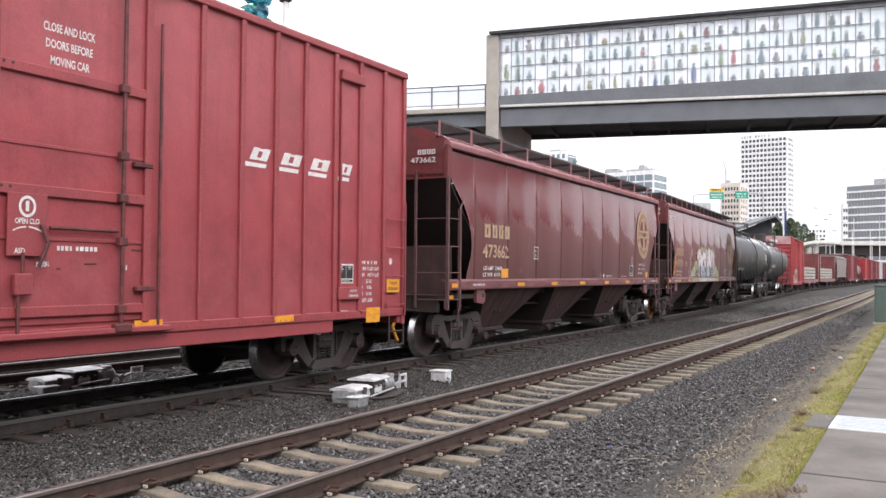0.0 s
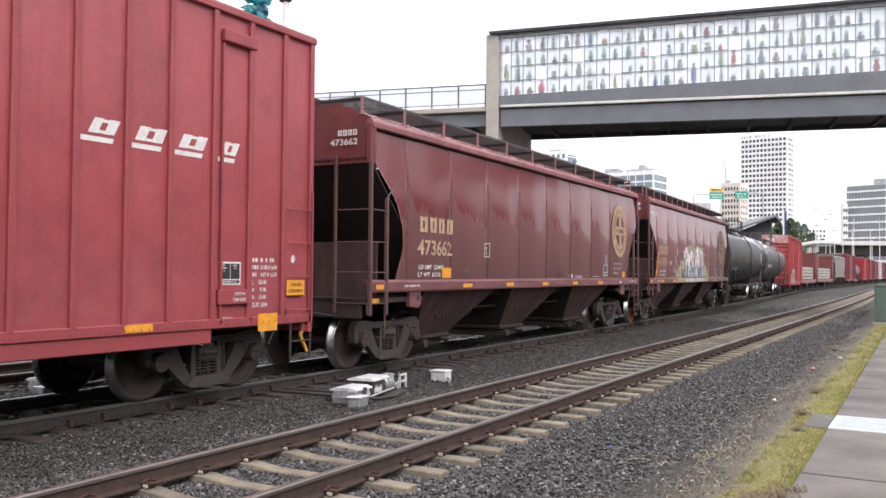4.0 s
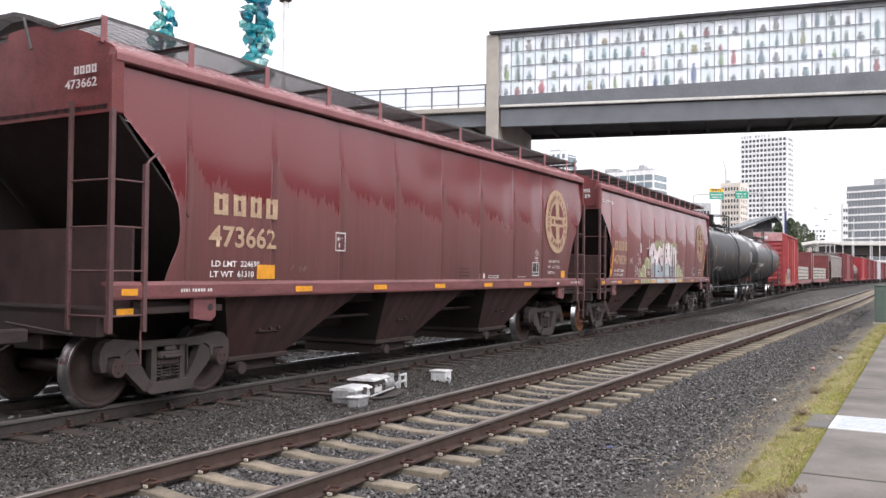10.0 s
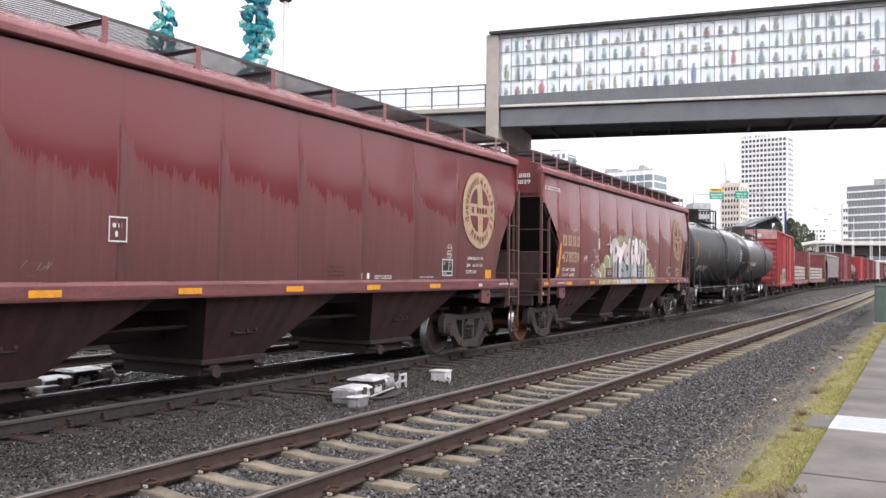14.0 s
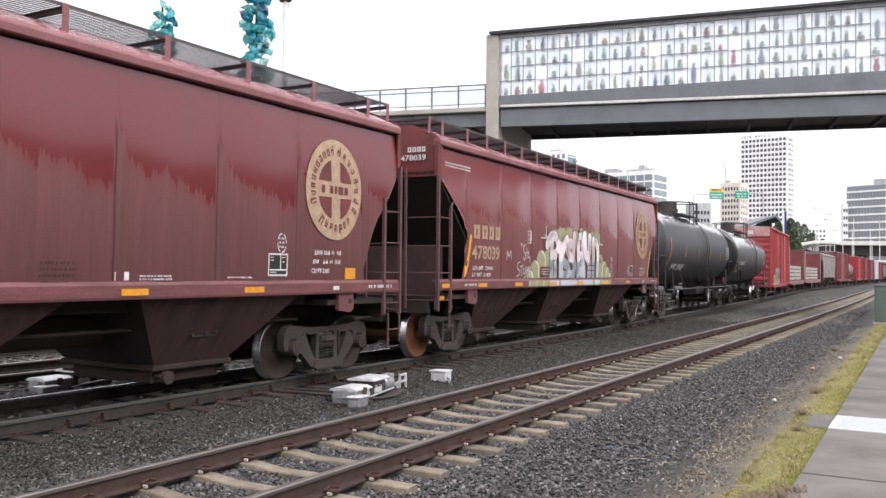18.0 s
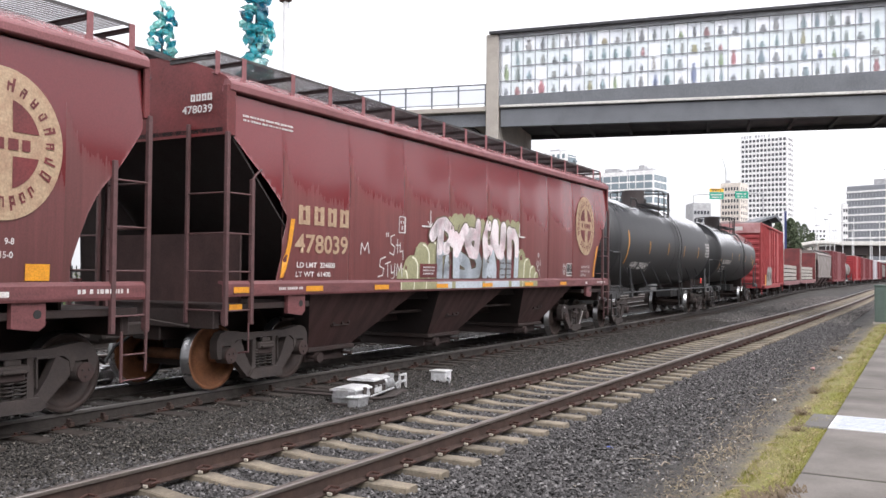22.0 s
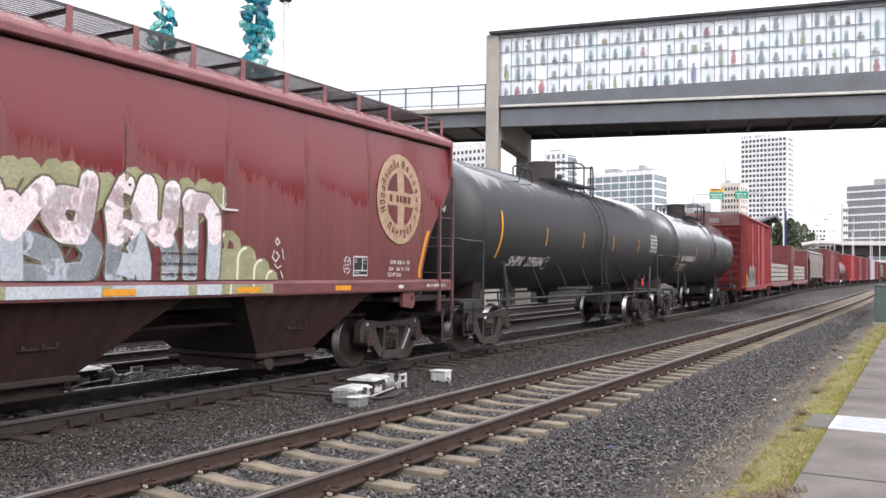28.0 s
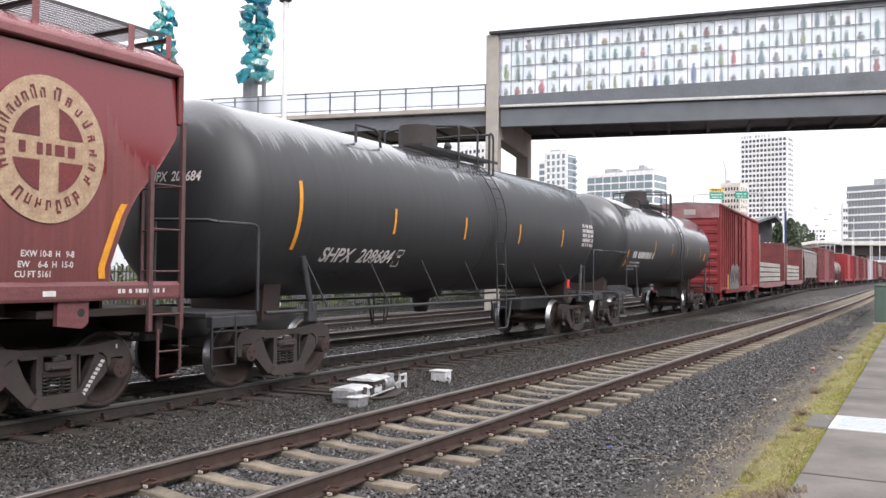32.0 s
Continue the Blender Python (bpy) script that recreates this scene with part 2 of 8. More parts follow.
PAINT_HOP = drip_paint("hopper_mineral_red", (0.15, 0.022, 0.025), (0.152, 0.048, 0.047), (0.1, 0.033, 0.031), 2.98, 0.2, 0.5, (-6.575, 1.65625), coat=0.12)
PAINT_HOP_B = drip_paint("hopper_mural_red", (0.185, 0.026, 0.03), (0.195, 0.055, 0.053), (0.14, 0.04, 0.038), 3.1, 0.2, 0.48, (-6.7, 1.6875), coat=0.12)
# eave trim and wet roof: reds lifted towards pink for the sky's light
PAINT_HOP_TRIM = worn("hopper_red_trim", (0.27, 0.105, 0.11), (0.15, 0.055, 0.056), 0.5, 0, 2.2, 0.6, 45, 0.1)
WET_ROOF_SKY = worn("wet_red_roof_sky_sheen", (0.36, 0.15, 0.155), (0.26, 0.095, 0.1), 0.2, 0, 1.6, 0.6, 30, 0.04)
HOP_SILL = worn("scuffed_sill_red", (0.2, 0.073, 0.076), (0.1, 0.038, 0.038), 0.45, 0, 3.0, 0.8, 45, 0.12, (1, 0.4, 2.5))
GEAR_RED = worn("grimy_gear_red", (0.16, 0.035, 0.036), (0.045, 0.022, 0.022), 0.6, 0, 5, 0.9, 50, 0.1)
JOINT = worn("dirty_joint", (0.03, 0.028, 0.022), (0.06, 0.06, 0.025), 0.95, 0, 8, 0.7)
LADDER_PAINT = worn("dusky_ladder_paint", (0.125, 0.06, 0.06), (0.065, 0.036, 0.036), 0.55, 0, 5, 0.6)
PAINT_HOP_END = worn("hopper_end_red", (0.19, 0.036, 0.037), (0.085, 0.03, 0.03), 0.55, 0, 1.3, 0.7, 40, 0.08)
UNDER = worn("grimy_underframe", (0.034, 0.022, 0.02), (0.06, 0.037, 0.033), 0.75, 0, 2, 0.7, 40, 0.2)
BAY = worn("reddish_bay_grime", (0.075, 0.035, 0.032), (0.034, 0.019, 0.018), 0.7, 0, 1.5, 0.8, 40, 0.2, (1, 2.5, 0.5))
# near-black that carries the shade of car ends, bay slopes and overpass girders
SHADED = worn("shade_black_steel", (0.026, 0.019, 0.018), (0.042, 0.031, 0.03), 0.8, 0, 3, 0.7, 40, 0.2)
SEAM = worn("dark_seam_grime", (0.075, 0.026, 0.026), (0.045, 0.018, 0.018), 0.7, 0, 5, 0.6)
CAST = worn("dusty_cast_steel", (0.054, 0.043, 0.04), (0.094, 0.075, 0.068), 0.75, 0.1, 4, 0.7, 60, 0.25)
WHEEL = worn("brown_wheel_plate", (0.05, 0.036, 0.032), (0.085, 0.055, 0.045), 0.6, 0.3, 4, 0.6, 30, 0.1)
WHEEL_RUST = worn("rust_orange_wheel_plate", (0.19, 0.075, 0.03), (0.1, 0.04, 0.02), 0.7, 0.1, 5, 0.6, 30, 0.1)
TREAD = worn("polished_wheel_tread", (0.45, 0.45, 0.46), (0.2, 0.2, 0.2), 0.32, 1.0, 5, 0.4, 60, 0.02)
SPRING = worn("coil_spring_steel", (0.05, 0.043, 0.04), (0.1, 0.08, 0.07), 0.6, 0.3, 9)
TANK = drip_paint("black_tank_paint", (0.06, 0.061, 0.066), (0.03, 0.0305, 0.033), (0.03, 0.03, 0.032), 3.9, 0.2, 0.5, spread=1.1, coat=1.0)
TANK_B = drip_paint("streaked_tank_paint", (0.075, 0.076, 0.08), (0.034, 0.0345, 0.036), (0.03, 0.03, 0.031), 3.45, 0.24, 0.5, spread=1.9, coat=1.0)
TANK_TRIM = worn("black_steel_trim", (0.022, 0.022, 0.024), (0.06, 0.055, 0.05), 0.5, 0, 4)
RAIL_GREY = worn("grey_safety_rail", (0.055, 0.055, 0.058), (0.03, 0.028, 0.027), 0.5, 0.2, 6)
GRATE = worn("galvanised_grating", (0.1, 0.096, 0.096), (0.055, 0.048, 0.048), 0.6, 0.3, 6)
YELLOW = worn("amber_reflector", (0.82, 0.36, 0.03), (0.5, 0.2, 0.03), 0.4, 0, 8, 0.5)
WHITE = worn("white_stencil", (0.72, 0.7, 0.68), (0.5, 0.42, 0.4), 0.6, 0, 12, 0.5)
CREAM = worn("cream_stencil", (0.47, 0.34, 0.22), (0.34, 0.19, 0.13), 0.65, 0, 7, 0.6, 40, 0.02)
BLACK = worn("black_plate", (0.02, 0.02, 0.02), (0.05, 0.05, 0.05), 0.6, 0, 12)
BRIDGE_GREY = worn("blue_grey_steel_paint", (0.16, 0.17, 0.185), (0.1, 0.105, 0.115), 0.5, 0, 0.8, 0.5, 30, 0.05)
# darker copy of the bridge steel; shade beneath deck and roof is in it
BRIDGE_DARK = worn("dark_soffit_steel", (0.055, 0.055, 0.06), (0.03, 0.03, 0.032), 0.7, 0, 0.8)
CONCRETE = worn("pale_concrete", (0.46, 0.42, 0.37), (0.3, 0.27, 0.24), 0.85, 0, 0.9, 0.6, 25, 0.15)
CONCRETE_PALE = worn("off_white_concrete", (0.66, 0.64, 0.6), (0.45, 0.43, 0.4), 0.8, 0, 0.6, 0.5, 12, 0.1)
CONCRETE_OLD = worn("grimy_concrete", (0.13, 0.12, 0.11), (0.07, 0.065, 0.06), 0.9, 0, 1.2, 0.7, 25, 0.15)
MULLION = worn("grey_mullion", (0.36, 0.37, 0.39), (0.25, 0.26, 0.27), 0.5, 0.2, 3)
SILVER = worn("aluminium_paint", (0.55, 0.55, 0.56), (0.16, 0.15, 0.145), 0.42, 0.5, 7, 0.6, 60, 0.1)
WHITE_METAL = worn("white_painted_steel", (0.8, 0.8, 0.8), (0.55, 0.54, 0.53), 0.4, 0, 3, 0.4)
LID = worn("weathered_white_lid", (0.8, 0.8, 0.81), (0.4, 0.39, 0.38), 0.4, 0.1, 7, 0.8)
BOXGREEN = worn("green_cabinet_paint", (0.12, 0.165, 0.14), (0.08, 0.11, 0.095), 0.5, 0, 2)
FENCE = worn("dark_fence_steel", (0.04, 0.04, 0.042), (0.08, 0.075, 0.07), 0.6, 0.3, 4)
# greens lightened for the haze between
LEAF = worn("green_leaf", (0.06, 0.085, 0.045), (0.12, 0.14, 0.075), 0.8, 0, 2, 0.8, 20, 0)
BARK = worn("brown_bark", (0.09, 0.07, 0.055), (0.05, 0.04, 0.03), 0.9, 0, 4)
LUMBER = worn("wrapped_lumber", (0.4, 0.37, 0.33), (0.25, 0.22, 0.19), 0.6, 0, 1.5, 0.6, 20, 0.1, (1, 1, 1), 0.12)
SILL_GREY = worn("grey_hopper_paint", (0.21, 0.18, 0.165), (0.15, 0.12, 0.105), 0.5, 0, 1.2)
BRIGHT_RED = worn("bright_red_paint", (0.32, 0.026, 0.032), (0.3, 0.03, 0.035), 0.45, 0, 1.5)
GLASS_DARK = node_mat("tinted_window_glass", (0.05, 0.053, 0.065), 0.15, 0.0)[0]
BAND_GLASS = node_mat("grey_band_glass", (0.24, 0.25, 0.27), 0.2, 0.0)[0]
GLASS_TEAL = node_mat("teal_window_glass", (0.21, 0.26, 0.29), 0.15, 0.0)[0]


def haze_wall(name, base, dirt):
    return worn(name, base, dirt, 0.8, 0, 0.05, 0.5, 0.6, 0.0, (1, 1, 1), 0.0)


WALL_WHITE = haze_wall("white_facade", (0.9, 0.89, 0.88), (0.82, 0.81, 0.8))
WALL_CREAM = haze_wall("cream_facade", (0.72, 0.65, 0.58), (0.6, 0.54, 0.48))
# distance haze is mixed into this pale facade colour
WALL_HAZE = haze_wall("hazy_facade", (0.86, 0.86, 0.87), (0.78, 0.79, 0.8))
FADED_PINK = worn("chalky_faded_red", (0.58, 0.33, 0.33), (0.4, 0.13, 0.13), 0.7, 0, 1.5, 0.7, 25, 0.2)
SPRAY_GREY = worn("grey_white_spray", (0.34, 0.31, 0.29), (0.2, 0.18, 0.17), 0.6, 0, 3, 0.6, 30, 0.1)
FAR_DULL = worn("dull_boxcar_red", (0.2, 0.038, 0.043), (0.12, 0.03, 0.033), 0.6, 0, 1.4, 0.7, 30, 0.1)
PALE_CAR = worn("dusty_white_car_paint", (0.5, 0.47, 0.5), (0.36, 0.33, 0.35), 0.6, 0, 1.2, 0.7, 30, 0.1)
PAINT_FAR = worn("faded_boxcar_red", (0.4, 0.06, 0.064), (0.26, 0.048, 0.05), 0.7, 0, 1.4, 0.7, 30, 0.1)
WALL_GREY = haze_wall("grey_facade", (0.45, 0.45, 0.46), (0.36, 0.36, 0.37))


def glass_mat(name, tint, rough, trans=1.0):
    m, n, l, b = node_mat(name, tint, rough)
    b.inputs["Transmission Weight"].default_value = trans
    b.inputs["IOR"].default_value = 1.45
    return m


PANE = glass_mat("frosted_pane", (0.75, 0.775, 0.81), 0.45)
PANE_B = glass_mat("greenish_frosted_pane", (0.71, 0.755, 0.765), 0.45)
PANE_C = glass_mat("clear_frosted_pane", (0.82, 0.83, 0.85), 0.42)


def crystal_mat():
    m, n, l, b = node_mat("teal_crystal", (0.1, 0.5, 0.52), 0.12)
    info = n.new("ShaderNodeObjectInfo")
    r = ramp(n, [(0.0, (0.01, 0.14, 0.26)), (0.28, (0.03, 0.4, 0.5)), (0.55, (0.1, 0.6, 0.64)), (0.82, (0.32, 0.78, 0.72)), (1.0, (0.62, 0.93, 0.9))])
    l.new(info.outputs["Random"], r.inputs["Fac"])
    nz = noise_tex(n, l, 4.0, 4)
    r2 = ramp(n, [(0.3, (0.6,) * 3), (0.7, (1.25,) * 3)])
    l.new(nz.outputs["Fac"], r2.inputs["Fac"])
    l.new(mixed(n, l, 1.0, r.outputs["Color"], r2.outputs["Color"], 'MULTIPLY'), b.inputs["Base Color"])
    b.inputs["Transmission Weight"].default_value = 0.7
    return m


CRYSTAL = crystal_mat()


# ---- mesh building ----
class Shape:
    """Collects vertices and faces of one mesh; each face carries a material slot."""

    def __init__(self):
        self.v, self.f, self.s, self.smooth = [], [], [], []

    def add(self, verts, faces, slot=0, smooth=False):
        o = len(self.v)
        self.v.extend(tuple(p) for p in verts)
        self.f.extend(tuple(i + o for i in q) for q in faces)
        self.s.extend([slot] * len(faces))
        self.smooth.extend([smooth] * len(faces))
        return self

    def box(self, x0, x1, y0, y1, z0, z1, slot=0, c=0.0, m=None):
        """A block; c: width of its chamfers. m: a pose for it."""
        if c <= 0:
            vs = [(x, y, z) for x in (x0, x1) for y in (y0, y1) for z in (z0, z1)]
            fs = [(0, 1, 3, 2), (4, 6, 7, 5), (0, 4, 5, 1), (2, 3, 7, 6), (0, 2, 6, 4), (1, 5, 7, 3)]
        else:
            c = min(c, 0.45 * (x1 - x0), 0.45 * (y1 - y0), 0.45 * (z1 - z0))
            vs, fs, ix = [], [], {}
            for i, x in enumerate((x0, x1)):
                for j, y in enumerate((y0, y1)):
                    for k, z in enumerate((z0, z1)):
                        dx, dy, dz = (c, -c)[i], (c, -c)[j], (c, -c)[k]
                        for a, p in enumerate(((x, y + dy, z + dz), (x + dx, y, z + dz), (x + dx, y + dy, z))):
                            ix[i, j, k, a] = len(vs)
                            vs.append(p)
            for i in (0, 1):
                q = [ix[i, 0, 0, 0], ix[i, 1, 0, 0], ix[i, 1, 1, 0], ix[i, 0, 1, 0]]
                fs.append(q if i else q[::-1])
                q = [ix[0, i, 0, 1], ix[0, i, 1, 1], ix[1, i, 1, 1], ix[1, i, 0, 1]]
                fs.append(q if i else q[::-1])
                q = [ix[0, 0, i, 2], ix[1, 0, i, 2], ix[1, 1, i, 2], ix[0, 1, i, 2]]
                fs.append(q if i else q[::-1])
            for i in (0, 1):
                for j in (0, 1):
                    fs.append([ix[i, j, 0, 0], ix[i, j, 1, 0], ix[i, j, 1, 1], ix[i, j, 0, 1]])
                    fs.append([ix[i, 0, j, 0], ix[i, 1, j, 0], ix[i, 1, j, 2], ix[i, 0, j, 2]])
                    fs.append([ix[0, i, j, 1], ix[1, i, j, 1], ix[1, i, j, 2], ix[0, i, j, 2]])
                    for k in (0, 1):
                        fs.append([ix[i, j, k, 0], ix[i, j, k, 1], ix[i, j, k, 2]])
        if m is not None:
            vs = [m @ Vector(p) for p in vs]
        return self.add(vs, fs, slot)

    def tube(self, p, q, r, n=8, slot=0, r2=None, cap=True, smooth=True):
        p, q = Vector(p), Vector(q)
        d = (q - p).normalized()
        a = d.orthogonal().normalized()
        b = d.cross(a)
        r2 = r if r2 is None else r2
        vs = []
        for i in range(n):
            w = math.tau * i / n
            e = a * math.cos(w) + b * math.sin(w)
            vs += [p + e * r, q + e * r2]
        self.add(vs, [(2 * i, 2 * ((i + 1) % n), 2 * ((i + 1) % n) + 1, 2 * i + 1) for i in range(n)], slot, smooth)
        if cap:
            self.add(vs, [tuple(2 * i for i in range(n))[::-1], tuple(2 * i + 1 for i in range(n))], slot)
        return self

    def bent(self, pts, r, n=8, slot=0):
        """A round bar through several points."""
        for a, b in zip(pts, pts[1:]):
            self.tube(a, b, r, n, slot)
        for a in pts[1:-1]:
            self.ball(a, r, slot, 6, 4)
        return self

    def ball(self, c, r, slot=0, n=10, k=6, s=(1, 1, 1)):
        vs, fs = [], []
        for j in range(k + 1):
            w = math.pi * j / k
            for i in range(n):
                u = math.tau * i / n
                vs.append((c[0] + r * s[0] * math.sin(w) * math.cos(u), c[1] + r * s[1] * math.sin(w) * math.sin(u), c[2] + r * s[2] * math.cos(w)))
        for j in range(k):
            for i in range(n):
                fs.append((j * n + i, (j + 1) * n + i, (j + 1) * n + (i + 1) % n, j * n + (i + 1) % n))
        return self.add(vs, fs, slot, True)

    def prism(self, poly, axis, lo, hi, slot=0):
        """A flat outline (two coordinates each) pushed along an axis from lo to hi."""
        n = len(poly)
        put = {'x': lambda a, b, t: (t, a, b), 'y': lambda a, b, t: (a, t, b), 'z': lambda a, b, t: (a, b, t)}[axis]
        vs = [put(a, b, lo) for a, b in poly] + [put(a, b, hi) for a, b in poly]
        fs = [tuple(range(n))[::-1], tuple(range(n, 2 * n))] + [(i, (i + 1) % n, (i + 1) % n + n, i + n) for i in range(n)]
        return self.add(vs, fs, slot)

    def lathe(self, prof, axis='x', n=32, slots=None, at=(0, 0, 0), smooth=True, closed=False):
        """Turns an outline of (along, radius) round an axis."""
        put = {'x': lambda t, a, b: (t, a, b), 'y': lambda t, a, b: (a, t, b), 'z': lambda t, a, b: (a, b, t)}[axis]
        vs, k = [], len(prof)
        for t, r in prof:
            for i in range(n):
                w = math.tau * i / n
                p = put(t, r * math.cos(w), r * math.sin(w))
                vs.append((p[0] + at[0], p[1] + at[1], p[2] + at[2]))
        for j in range(k if closed else k - 1):
            jj = (j + 1) % k
            fs = [(j * n + i, j * n + (i + 1) % n, jj * n + (i + 1) % n, jj * n + i) for i in range(n)]
            o = len(self.v)
            if j == 0:
                base = o
                self.v.extend(vs)
            self.f.extend(tuple(q + base for q in f) for f in fs)
            self.s.extend([slots[j] if slots else 0] * n)
            self.smooth.extend([smooth] * n)
        return self

    def grid(self, fn, us, vs_, slot=0, smooth=True):
        pts = [fn(u, w) for u in us for w in vs_]
        n, k = len(us), len(vs_)
        fs = [(i * k + j, (i + 1) * k + j, (i + 1) * k + j + 1, i * k + j + 1) for i in range(n - 1) for j in range(k - 1)]
        return self.add(pts, fs, slot, smooth)

    def mesh(self, name, mats):
        me = bpy.data.meshes.new(name)
        me.from_pydata(self.v, [], self.f)
        for m in (mats if isinstance(mats, (list, tuple)) else [mats]):
            me.materials.append(m)
        me.polygons.foreach_set("material_index", self.s)
        me.polygons.foreach_set("use_smooth", self.smooth)
        me.update()
        bm = bmesh.new()
        bm.from_mesh(me)
        bmesh.ops.recalc_face_normals(bm, faces=bm.faces)
        bm.to_mesh(me)
        bm.free()
        return me


def part(name, shape, mats, parent, label=""):
    ob = new(name, shape if isinstance(shape, bpy.types.Mesh) else shape.mesh(name, mats))
    ob.parent = parent
    return tagged(ob, label)


def thing(name, label, category, m=None, group="", kind="", data=None):
    ob = new(name, data)
    if m is not None:
        ob.matrix_basis = m
    return tagged(ob, label, category, group, kind)


def solid(name, shape, mats, label="", category="", m=None, group="", kind=""):
    return thing(name, label, category, m, group, kind, shape.mesh(name, mats))


def span(a, b, n):
    return [a + (b - a) * i / (n - 1) for i in range(n)]


# ---- lettering: flat words laid on a surface ----
WORDS = []


def words(text, y, z, size, surface, parent, mat, name="lettering", wide=1.0, slant=0.0, fit=0.0, label=""):
    """Letters with their left foot at (y, z) on a car's side; surface gives how far out the side lies. fit: the width of the whole line in metres."""
    cu = bpy.data.curves.new(name, 'FONT')
    cu.body, cu.size, cu.shear = text, size, slant
    cu.resolution_u = 3
    cu.offset = size * 0.02
    WORDS.append((new(name, cu), y, z, surface, parent, mat, name, wide, fit, label))


def set_words():
    deps = bpy.context.evaluated_depsgraph_get()
    for ob, y, z, surface, parent, mat, name, wide, fit, label in WORDS:
        me = bpy.data.meshes.new_from_object(ob.evaluated_get(deps))
        if fit:
            wide = fit / max(v.co.x for v in me.vertices)
        for v in me.vertices:
            a, b = v.co.x * wide, v.co.y
            v.co = surface(y + a, z + b)
        me.materials.clear()
        me.materials.append(mat)
        cu = ob.data
        bpy.data.objects.remove(ob)
        bpy.data.curves.remove(cu)
        ob = part(name, me, mat, parent, label)
        if name == "stencil":
            tagged(ob, label, kind="stuff")


def flat(shape, poly, surface, slot=0):
    """A painted patch: an outline of (y, z) on a surface."""
    return shape.add([surface(a, b) for a, b in poly], [tuple(range(len(poly)))], slot)


def bars(shape, y, z, w, h, surface, slot=0, seed=1):
    """A line of unreadable lettering as short bars."""
    rnd = random.Random(seed)
    a = y
    while a < y + w:
        k = rnd.uniform(0.5, 1.0) * h
        flat(shape, [(a, z), (min(a + k, y + w), z), (min(a + k, y + w), z + h), (a, z + h)], surface, slot)
        a += k + h * (0.35 if rnd.random() < 0.75 else 1.1)


# ---- setting: ground, tracks, pavement ----
def near_bend(y):
    """How far the near track has swung to the left."""
    y = min(y, 130)
    return 0.0 if y < 40 else (0.02 * (y - 40) ** 2 / 80 if y < 80 else 0.4 + 0.02 * (y - 80))


def main_bend(y):
    """The same for the train's track and those beyond it."""
    if y < 48:
        return 0.0 if y < 12 else 0.0008 * (y - 12) ** 2
    u = min(max(y - 95, 0), 26)
    return 1.037 + 0.0576 * (min(y, 95) - 48) + 0.0576 * (u - u * u / 52)


NEAR_X, MAIN_X, THIRD_X = -5.348, -9.922, -13.95


def build_ground():
    rnd = random.Random(3)
    ys = [-3000, -300, -60, -20] + span(-6, 60, 133) + [70, 85, 100, 130, 170, 230, 400, 900, 3000]
    xs = [(-3000, -0.3), (-300, -0.3), (-60, -0.1), (-26, -0.1), (-20.4, -0.15), (-20.2, -0.3), (-19.6, -0.21), (-16.4, -0.215), (-12.3, -0.21), (-11.8, -0.27),
          (-11.4, -0.21), (-8.1, -0.215), (-7.7, -0.26), (-7.3, -0.27), (-6.75, -0.235), (-3.95, -0.235), (-3.2, -0.26), (-2.35, -0.27), (-1.72, -0.2), (-1.4, -0.17),
          (-0.9, -0.2), (3, -0.2), (60, -0.2), (300, -0.2), (3000, -0.2)]
    g = Shape()
    k = len(xs)
    for y in ys:
        edge = -0.0150 * min(max(y - 6, 0), 100)
        for i, (x, z) in enumerate(xs):
            near = -20.3 < x < 3 and -7 < y < 61
            if 16 <= i <= 20:
                x += edge
            if i in (17, 18) and near:
                x += rnd.uniform(-0.22, 0.22)
            if i <= 11:
                x -= main_bend(min(max(y, 0), 400)) if -60 < x else 0
            elif i < 16:
                x -= near_bend(min(max(y, 0), 400))
            if near:
                z += rnd.uniform(-0.014, 0.014) if i not in (19, 20, 21) else 0
            g.v.append((x, y, z))
    for j in range(len(ys) - 1):
        for i in range(k - 1):
            g.f.append((j * k + i, j * k + i + 1, (j + 1) * k + i + 1, (j + 1) * k + i))
            slot = 4 if i in (9, 10, 11) else 1 if 16 <= i <= 19 else (0 if 2 <= i < 16 else (3 if i < 2 else 2))
            g.s.append(slot)
            g.smooth.append(True)
    solid("ground", g, [BALLAST, VERGE, PAVE, DIRT, OILY], "dark grey railway ballast with a mossy grass verge", "ground", kind="structure")


def rail_shape(x, bend, y0, y1):
    prof = [(-0.075, -0.172), (0.075, -0.172), (0.075, -0.16), (0.012, -0.145), (0.009, -0.045), (0.034, -0.036), (0.036, -0.008), (0.026, 0.0), (-0.026, 0.0),
            (-0.036, -0.008), (-0.034, -0.036), (-0.009, -0.045), (-0.012, -0.145), (-0.075, -0.16)]
    s, n = Shape(), 14
    ys = [y0, 0.0, 10.0, 20.0] + [y for y in span(22, y1, int((y1 - 22) / 4))]
    for y in ys:
        s.v += [(x - bend(y) + a, y, b) for a, b in prof]
    for j in range(len(ys) - 1):
        for i in range(n):
            s.f.append((j * n + i, j * n + (i + 1) % n, (j + 1) * n + (i + 1) % n, (j + 1) * n + i))
            s.s.append(1 if 5 <= i <= 8 else 0)
            s.smooth.append(False)
    return s


